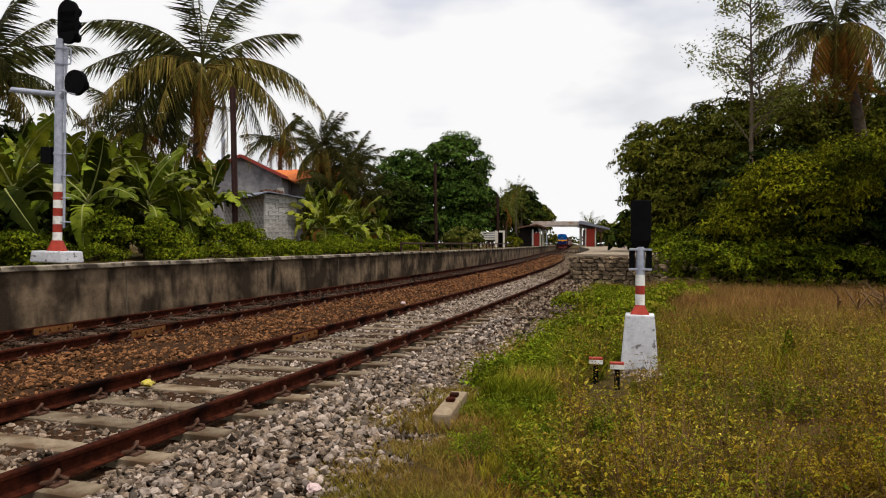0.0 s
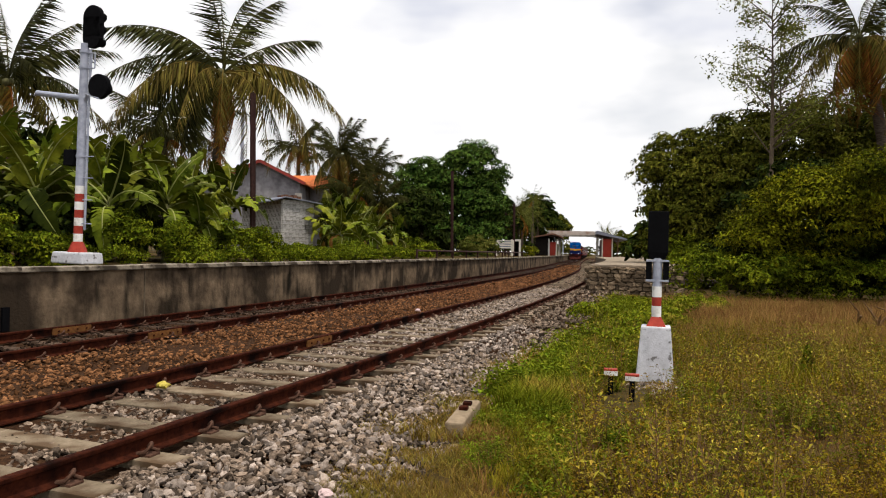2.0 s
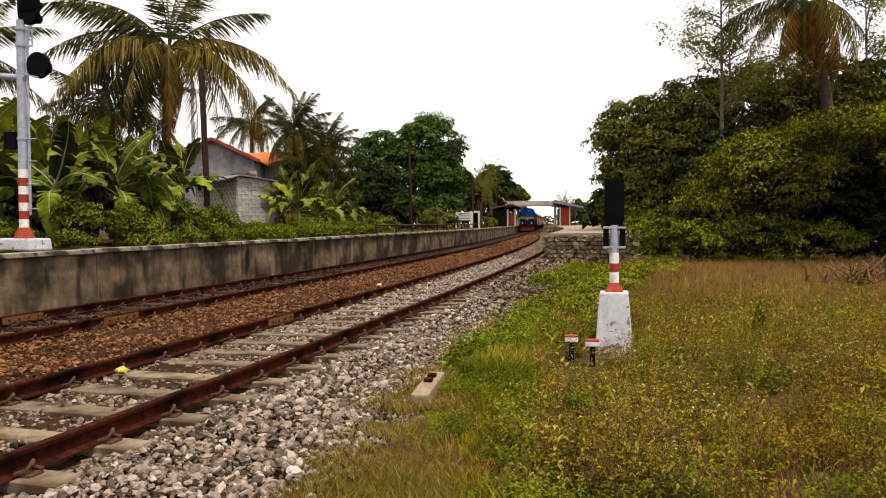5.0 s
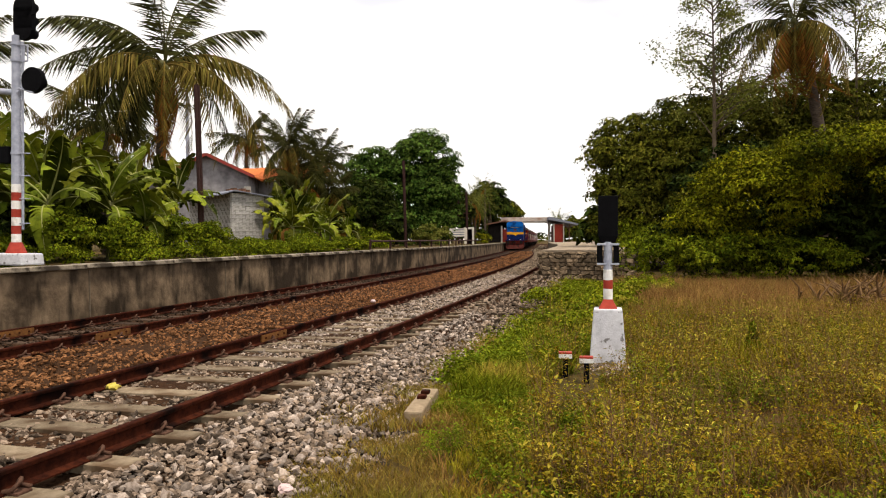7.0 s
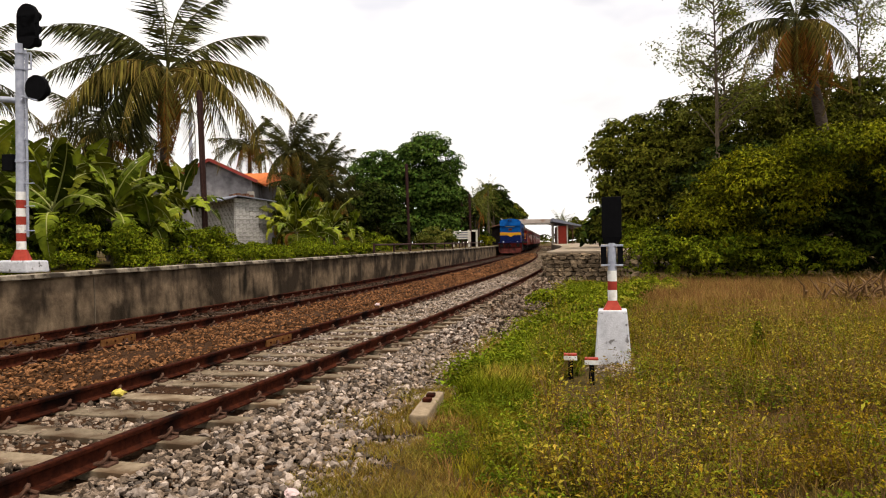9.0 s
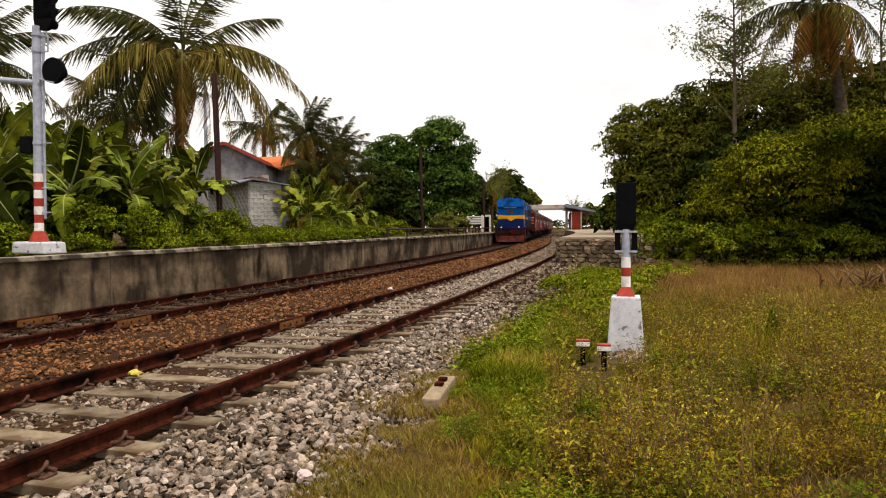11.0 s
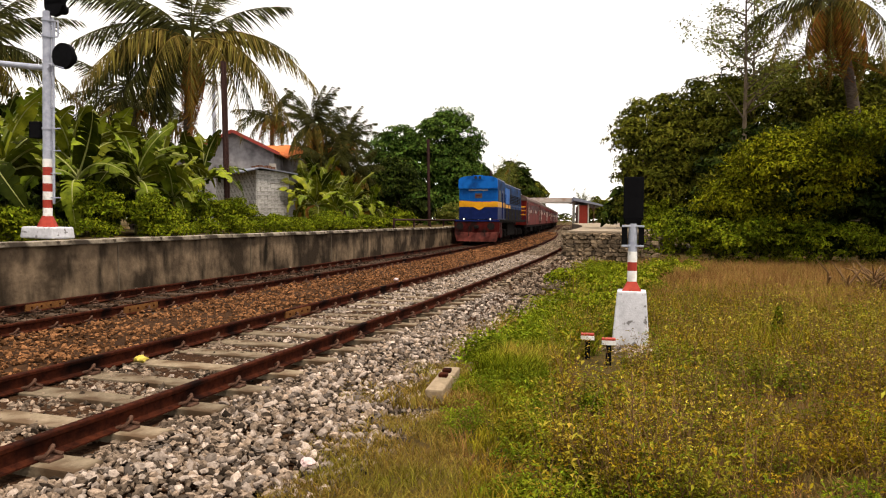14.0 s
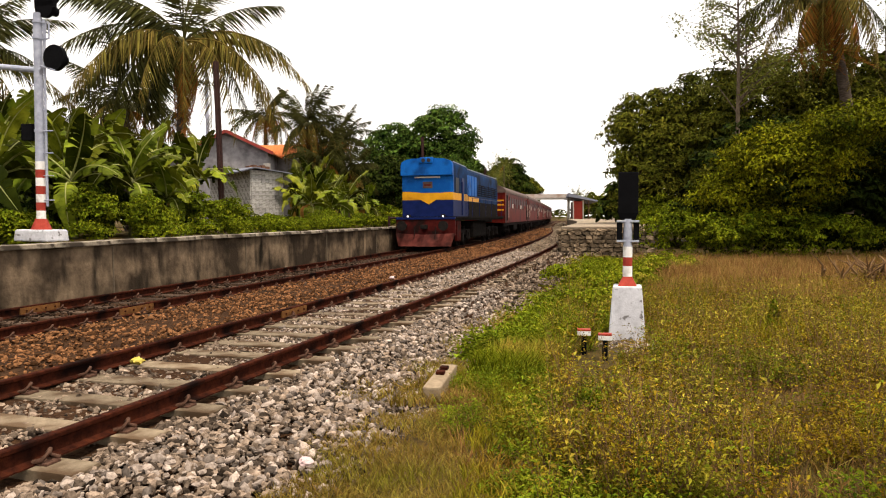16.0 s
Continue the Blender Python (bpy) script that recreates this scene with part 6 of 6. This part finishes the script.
def body_profile(hw, z0, z1, crown, n=8, square=1.0):
    right = [(hw, z0), (hw, z1)]
    arc = [(hw * math.cos(a) ** square, z1 + crown * math.sin(a) ** square) for a in [math.pi / 2 * k / n for k in range(1, n)]]
    pts = right + arc + [(0, z1 + crown)] + [(-x, z) for x, z in reversed(arc)] + [(-hw, z1), (-hw, z0)]
    return pts

WHEELS = []
def bogie(parent, y, axles, r, gap, spin):
    b = part("bogie_frame", boxm(-1.12, 1.12, y - gap * (axles - 1) / 2 - 0.75, y + gap * (axles - 1) / 2 + 0.75, 0.55, 0.85, bevel=0.04), M["under"], parent, "black bogie frame")
    for k in range(axles):
        yy = y + gap * (k - (axles - 1) / 2)
        w = part("wheelset", tubem((-0.8, 0, 0), (0.8, 0, 0), 0.08, seg=10), M["under"], parent, "dark steel wheelset")
        w.location = (0, yy, r)
        for s in (-1, 1):
            bm = tubem((s * 0.80, 0, 0), (s * 0.93, 0, 0), r, seg=24)
            tube(bm, (s * 0.77, 0, 0), (s * 0.80, 0, 0), r + 0.03, seg=24)
            for q in range(4):
                a = q * math.pi / 4
                tube(bm, (s * 0.94, -r * 0.75 * math.cos(a), -r * 0.75 * math.sin(a)), (s * 0.94, r * 0.75 * math.cos(a), r * 0.75 * math.sin(a)), 0.03, seg=6)
            part("wheel", bm, M["under"], w)
        for s in (-1, 1):
            part("axle_box", boxm(s * 1.13 - 0.1, s * 1.13 + 0.1, yy - 0.17, yy + 0.17, r - 0.2, r + 0.2, bevel=0.03), M["under"], parent)
            part("spring", tubem((s * 1.12, yy + 0.45, 0.42), (s * 1.12, yy + 0.45, 0.8), 0.09, seg=10), M["under"], parent)
        if spin:
            WHEELS.append((w, yy, r))

LOCO_L = 16.0
def locomotive():
    t = thing("diesel_locomotive", Matrix(), "blue diesel locomotive with yellow chevron and dark red buffer beam", "locomotive")
    F, B = LOCO_L / 2, -LOCO_L / 2
    HW = 1.24
    # body in painted bands: navy below, yellow waist, blue above
    def band(name, prof, mat, y0=B + 0.6, y1=F - 0.75, label=""):
        return part(name, loft(bmesh.new(), prof, y0, y1), mat, t, label)
    band("lower_body", [(HW, 1.5), (HW, 2.28), (-HW, 2.28), (-HW, 1.5)], M["loco_navy"], F - 4.2, label="navy blue lower cab body")
    band("waist_band", [(HW + 0.002, 2.28), (HW + 0.002, 2.62), (-HW - 0.002, 2.62), (-HW - 0.002, 2.28)], M["loco_yellow"], F - 4.2, label="yellow waist band")
    # sides take a darker blue than the front, shade put into the colour
    up = body_profile(HW, 2.62, 3.80, 0.40, square=0.6)
    band("upper_body", up, M["side_shade_blue"], F - 4.2, F - 0.85, label="cab upper body in blue darkened for side shade")
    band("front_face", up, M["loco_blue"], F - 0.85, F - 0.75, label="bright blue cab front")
    # hood sides coloured dark so that they look recessed and shaded
    HH = HW - 0.14
    band("hood_base", [(HH, 1.5), (HH, 2.28), (-HH, 2.28), (-HH, 1.5)], M["under"], B + 0.6, F - 4.2, label="lower hood in near-black, darkened for side shade")
    band("hood_band", [(HH, 2.28), (HH, 2.56), (-HH, 2.56), (-HH, 2.28)], M["side_shade_blue"], B + 0.6, F - 4.2, label="hood stripe in blue darkened for side shade")
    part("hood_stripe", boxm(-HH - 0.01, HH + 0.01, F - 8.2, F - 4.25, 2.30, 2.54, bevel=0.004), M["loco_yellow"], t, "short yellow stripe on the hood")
    band("hood", body_profile(HH, 2.56, 3.72, 0.40, square=0.7), M["side_shade_blue"], B + 0.6, F - 4.2, label="engine hood in blue darkened for side shade")
    for k in range(4):
        part("hood_panel", boxm(-HH - 0.025, HH + 0.025, F - 5.15 - k * 0.78, F - 4.5 - k * 0.78, 2.60, 3.68, bevel=0.02), M["loco_blue"], t, "bright blue hood panel")
    for s in (-1, 1):
        part("roof_edge", tubem((s * (HW - 0.04), F - 0.9, 4.08), (s * (HW - 0.10), F - 4.2, 4.06), 0.022, seg=6), M["galvanised"], t, "pale roof edge")
        part("hood_edge", tubem((s * (HH - 0.05), F - 4.2, 4.0), (s * (HH - 0.05), B + 0.7, 4.0), 0.02, seg=6), M["galvanised"], t, "pale hood edge")
    # front: overhanging brow, chevron, lamp box
    br = body_profile(HW + 0.01, 3.44, 3.82, 0.42, square=0.6)
    brow = part("brow", loft(bmesh.new(), br, F - 0.78, F - 0.52), M["loco_blue"], t, "overhanging blue brow panel")
    bm = bmesh.new()
    top = [(-1.235, 2.64), (-0.9, 2.64), (-0.45, 2.58), (0, 2.58), (0.45, 2.64), (0.9, 2.68), (1.235, 2.68)]
    low = [(-1.235, 2.38), (-0.85, 2.38), (-0.45, 2.30), (-0.05, 2.08), (0.40, 2.32), (0.85, 2.42), (1.235, 2.42)]
    va, vb = [bm.verts.new((x, F - 0.735, z)) for x, z in top], [bm.verts.new((x, F - 0.735, z)) for x, z in low]
    for k in range(6):
        bm.faces.new([vb[k], vb[k + 1], va[k + 1], va[k]])
    r = bmesh.ops.extrude_face_region(bm, geom=bm.faces[:])
    bmesh.ops.translate(bm, verts=[v for v in r["geom"] if isinstance(v, bmesh.types.BMVert)], vec=(0, 0.01, 0))
    part("chevron", bm, M["loco_yellow"], t, "yellow V-shaped chevron")
    part("front_bar", boxm(-0.62, 0.62, F - 0.74, F - 0.66, 3.32, 3.38, bevel=0.01), M["cream"], t, "pale grab bar")
    part("emblem_plate", boxm(-0.24, 0.22, F - 0.745, F - 0.715, 2.84, 3.14, bevel=0.01), M["coach_roof"], t, "worn metal emblem plate")
    part("number_bar", boxm(-0.18, 0.16, F - 0.716, F - 0.708, 2.95, 3.02), M["maroon"], t)
    lb = part("headlamp_box", boxm(-0.32, 0.32, F - 0.78, F - 0.47, 3.98, 4.28, bevel=0.04), M["loco_blue"], t)
    for x in (-0.13, 0.13):
        part("headlamp", tubem((x, F - 0.48, 4.13), (x, F - 0.45, 4.13), 0.09, seg=16), M["lens"], lb)
    for s in (-1, 1):
        part("front_hatch", boxm(s * 0.85 - 0.28, s * 0.85 + 0.28, F - 0.752, F - 0.738, 2.78, 3.22, bevel=0.004), M["loco_blue"], t)
        # cab side: window, door, grilles, handrails
        X = s * (HW + 0.004)
        part("cab_window", boxm(X - 0.008, X + 0.008, F - 2.0, F - 1.25, 2.66, 3.35, bevel=0.003), M["glass"], t, "dark cab side window")
        part("cab_door", boxm(X - 0.008, X + 0.010, F - 3.3, F - 2.65, 1.6, 3.4, bevel=0.003), M["loco_navy"], t, "dark blue cab door")
        part("door_window", boxm(X - 0.006, X + 0.014, F - 3.2, F - 2.75, 2.68, 3.3, bevel=0.003), M["glass"], t, "dark door window")
        for y in (F - 2.4, F - 2.55, F - 3.45, F - 4.0):
            part("handrail", tubem((s * (HW + 0.07), y, 1.55), (s * (HW + 0.07), y, 3.2), 0.018, seg=6), M["loco_navy"], t)
        for k in range(6):
            y = F - 7.9 - k * 1.2
            g = part("grille", boxm(s * (HH + 0.006) - 0.012, s * (HH + 0.006) + 0.012, y - 1.0, y, 2.66, 3.30, bevel=0.003), M["under"], t, "dark louvred grille")
            for q in range(5):
                part("slat", boxm(s * (HH + 0.02) - 0.01, s * (HH + 0.02) + 0.01, y - 0.97, y - 0.03, 2.72 + q * 0.12, 2.76 + q * 0.12), M["side_shade_blue"], g)
        part("walkway", boxm(s * 1.38 - 0.10, s * 1.38 + 0.10, B + 0.4, F - 0.5, 1.42, 1.50, bevel=0.01), M["under"], t, "black side walkway")
        part("walkway_rail", tubem((s * 1.44, B + 1, 2.45), (s * 1.44, F - 4.4, 2.45), 0.016, seg=6), M["loco_navy"], t)
        for k in range(6):
            part("stanchion", tubem((s * 1.44, B + 1 + k * 2.1, 1.5), (s * 1.44, B + 1 + k * 2.1, 2.45), 0.014, seg=6), M["loco_navy"], t)
        part("buffer", tubem((s * 0.98, F - 0.25, 1.08), (s * 0.98, F + 0.30, 1.08), 0.10, seg=16), M["under"], t, "dark buffer")
        part("buffer_head", tubem((s * 0.98, F + 0.28, 1.08), (s * 0.98, F + 0.33, 1.08), 0.23, seg=24), M["under"], t)
        lp = part("marker_lamp", boxm(s * 0.84 - 0.10, s * 0.84 + 0.10, F - 0.42, F - 0.26, 1.42, 1.60, bevel=0.02), M["under"], t)
        part("lamp_glass", tubem((s * 0.84, F - 0.27, 1.51), (s * 0.84, F - 0.235, 1.51), 0.036, seg=16), M["lamp"], lp, "lit white lamp glass")
        st = part("steps", boxm(s * 1.33 - 0.06, s * 1.33 + 0.06, F - 1.7, F - 0.9, 0.35, 1.42, bevel=0.01), M["loco_red"], t, "dark red side steps")
    part("roof_vent", boxm(-0.5, 0.5, F - 7, F - 5.2, 3.85, 4.10, bevel=0.05), M["loco_navy"], t)
    part("exhaust", tubem((0, F - 8, 3.8), (0, F - 8, 4.45), 0.16, seg=12), M["under"], t, "sooty exhaust stack")
    part("horn", tubem((0.5, F - 1.5, 4.22), (0.5, F - 1.1, 4.22), 0.03, 0.08, seg=10), M["under"], t)
    part("deck", boxm(-1.44, 1.44, B + 0.3, F - 0.3, 1.30, 1.42, bevel=0.02), M["under"], t, "black deck frame")
    part("front_deck", boxm(-1.42, 1.42, F - 0.6, F - 0.22, 1.36, 1.46, bevel=0.02), M["loco_navy"], t)
    part("buffer_beam", boxm(-1.42, 1.42, F - 0.50, F - 0.25, 0.62, 1.36, bevel=0.03), M["loco_red"], t, "dark red buffer beam")
    bm = bmesh.new()
    q = [bm.verts.new(p) for p in ((-1.42, F - 0.22, 0.72), (0, F - 0.02, 0.66), (1.42, F - 0.22, 0.72), (1.26, F - 0.05, 0.12), (0, F + 0.25, 0.12), (-1.26, F - 0.05, 0.12))]
    bm.faces.new([q[0], q[1], q[4], q[5]]), bm.faces.new([q[1], q[2], q[3], q[4]])
    r = bmesh.ops.extrude_face_region(bm, geom=bm.faces[:])
    bmesh.ops.translate(bm, verts=[v for v in r["geom"] if isinstance(v, bmesh.types.BMVert)], vec=(0, -0.05, 0))
    part("cow_catcher", bm, M["plough_red"], t, "dull red rail guard plate")
    part("coupler", boxm(-0.12, 0.12, F - 0.3, F + 0.25, 0.92, 1.12, bevel=0.03), M["under"], t)
    for x in (-0.55, 0.45):
        part("brake_hose", tubem((x, F - 0.1, 1.05), (x + 0.04, F + 0.02, 0.45), 0.017, seg=8), M["under"], t, "hanging brake hose")
    part("fuel_tank", boxm(-1.2, 1.2, -2.2, 2.0, 0.35, 1.25, bevel=0.12), M["under"], t, "dark fuel tank")
    bogie(t, 4.9, 3, 0.5, 1.7, True)
    bogie(t, -4.9, 3, 0.5, 1.7, True)
    return t

COACH_L = 18.6
def carriage(van=False):
    t = thing("railway_carriage", Matrix(), "maroon passenger carriage with a row of side windows and pale roof", "railway carriage", "carriages of the train")
    F, B, HW = COACH_L / 2 - 0.35, -COACH_L / 2 + 0.35, 1.42
    bm = loft(bmesh.new(), [(HW, 1.05), (HW, 3.15), (-HW, 3.15), (-HW, 1.05)], B, F)
    part("body", bm, M["maroon"], t, "maroon painted steel body")
    part("roof", loft(bmesh.new(), body_profile(HW + 0.04, 3.15, 3.25, 0.52), B - 0.05, F + 0.05), M["coach_roof"], t, "dusty pale roof")
    for s in (-1, 1):
        for k in range(9):
            y = F - 2.6 - k * 1.62
            w = part("window_frame", boxm(s * HW - 0.015, s * HW + 0.02, y - 1.0, y, 2.05, 2.92, bevel=0.008), M["maroon"], t)
            part("pane", boxm(s * (HW + 0.02) - 0.004, s * (HW + 0.02) + 0.004, y - 0.92, y - 0.08, 2.42 if k % 3 else 2.12, 2.85), M["glass"], w, "dark window pane")
            if k % 3:
                part("shutter", boxm(s * (HW + 0.02) - 0.006, s * (HW + 0.02) + 0.006, y - 0.92, y - 0.08, 2.12, 2.42), M["cream" if (k + van) % 4 == 1 else "maroon"], w)
        for y in (F - 1.6, B + 0.75):
            d = part("door", boxm(s * HW - 0.01, s * HW + 0.012, y, y + 0.85, 1.2, 3.0, bevel=0.005), M["under"], t, "dark open side door")
            part("grab_rail", tubem((s * (HW + 0.06), y - 0.12, 1.4), (s * (HW + 0.06), y - 0.12, 2.6), 0.018, seg=6), M["cream"], t)
        part("sole_bar", boxm(s * 1.3 - 0.06, s * 1.3 + 0.06, B, F, 0.85, 1.06, bevel=0.01), M["under"], t, "black sole bar")
        part("foot_board", boxm(s * 1.4 - 0.12, s * 1.4 + 0.12, F - 1.8, F - 0.6, 0.5, 0.55), M["under"], t)
    for y in (F, B):
        for z in (1.9, 2.25, 2.55):
            part("end_stripe", boxm(-HW + 0.1, HW - 0.1, y - 0.012, y + 0.012, z, z + 0.10), M["loco_yellow"], t, "yellow end stripe")
        part("gangway", boxm(-0.5, 0.5, y - 0.32 if y < 0 else y, y if y < 0 else y + 0.32, 1.1, 3.1, bevel=0.03), M["under"], t, "black gangway bellows")
    part("battery_box", boxm(-1.2, 1.2, -1.6, 1.4, 0.4, 0.86, bevel=0.04), M["under"], t)
    bogie(t, F - 2.9, 2, 0.46, 2.3, False)
    bogie(t, B + 2.9, 2, 0.46, 2.3, False)
    return t

loco = locomotive()
coach = carriage()
coaches = [coach] + [copy_thing(coach, Matrix()) for _ in range(5)]

# ---- movement: the train rolls along the main line towards the viewer, slowing down ----
def front_at(t):
    """Metres along the main line at which the train's front stands: 16 m/s at first, 5 m/s at the end."""
    left = 16.0 - t
    return 30.6 + 5.1 * left + 0.34 * left * left

def stand_at(v_front, length):
    """The pose of a vehicle whose front is v_front metres along the main line; it heads down the line."""
    a, b = Vector(beside(2, v_front + length * 0.2, 0)), Vector(beside(2, v_front + length * 0.8, 0))
    mid, d = (a + b) / 2, a - b
    return Matrix.Translation((mid.x, mid.y, RAIL)) @ Matrix.Rotation(math.atan2(-d.x, d.y), 4, "Z")

def motions():
    times = [0.5 * k for k in range(33)]
    walk(loco, [(t, stand_at(front_at(t), LOCO_L)) for t in times])
    for k, c in enumerate(coaches):
        walk(c, [(t, stand_at(front_at(t) + LOCO_L + 0.5 + COACH_L * k, COACH_L)) for t in times])
    start = front_at(0)
    fine = [k / 30 for k in range(481)]
    for w, y, r in WHEELS:
        walk(w, [(t, Matrix.Translation((0, y, r)) @ Matrix.Rotation(-(start - front_at(t)) / r, 4, "X")) for t in fine])

motions()
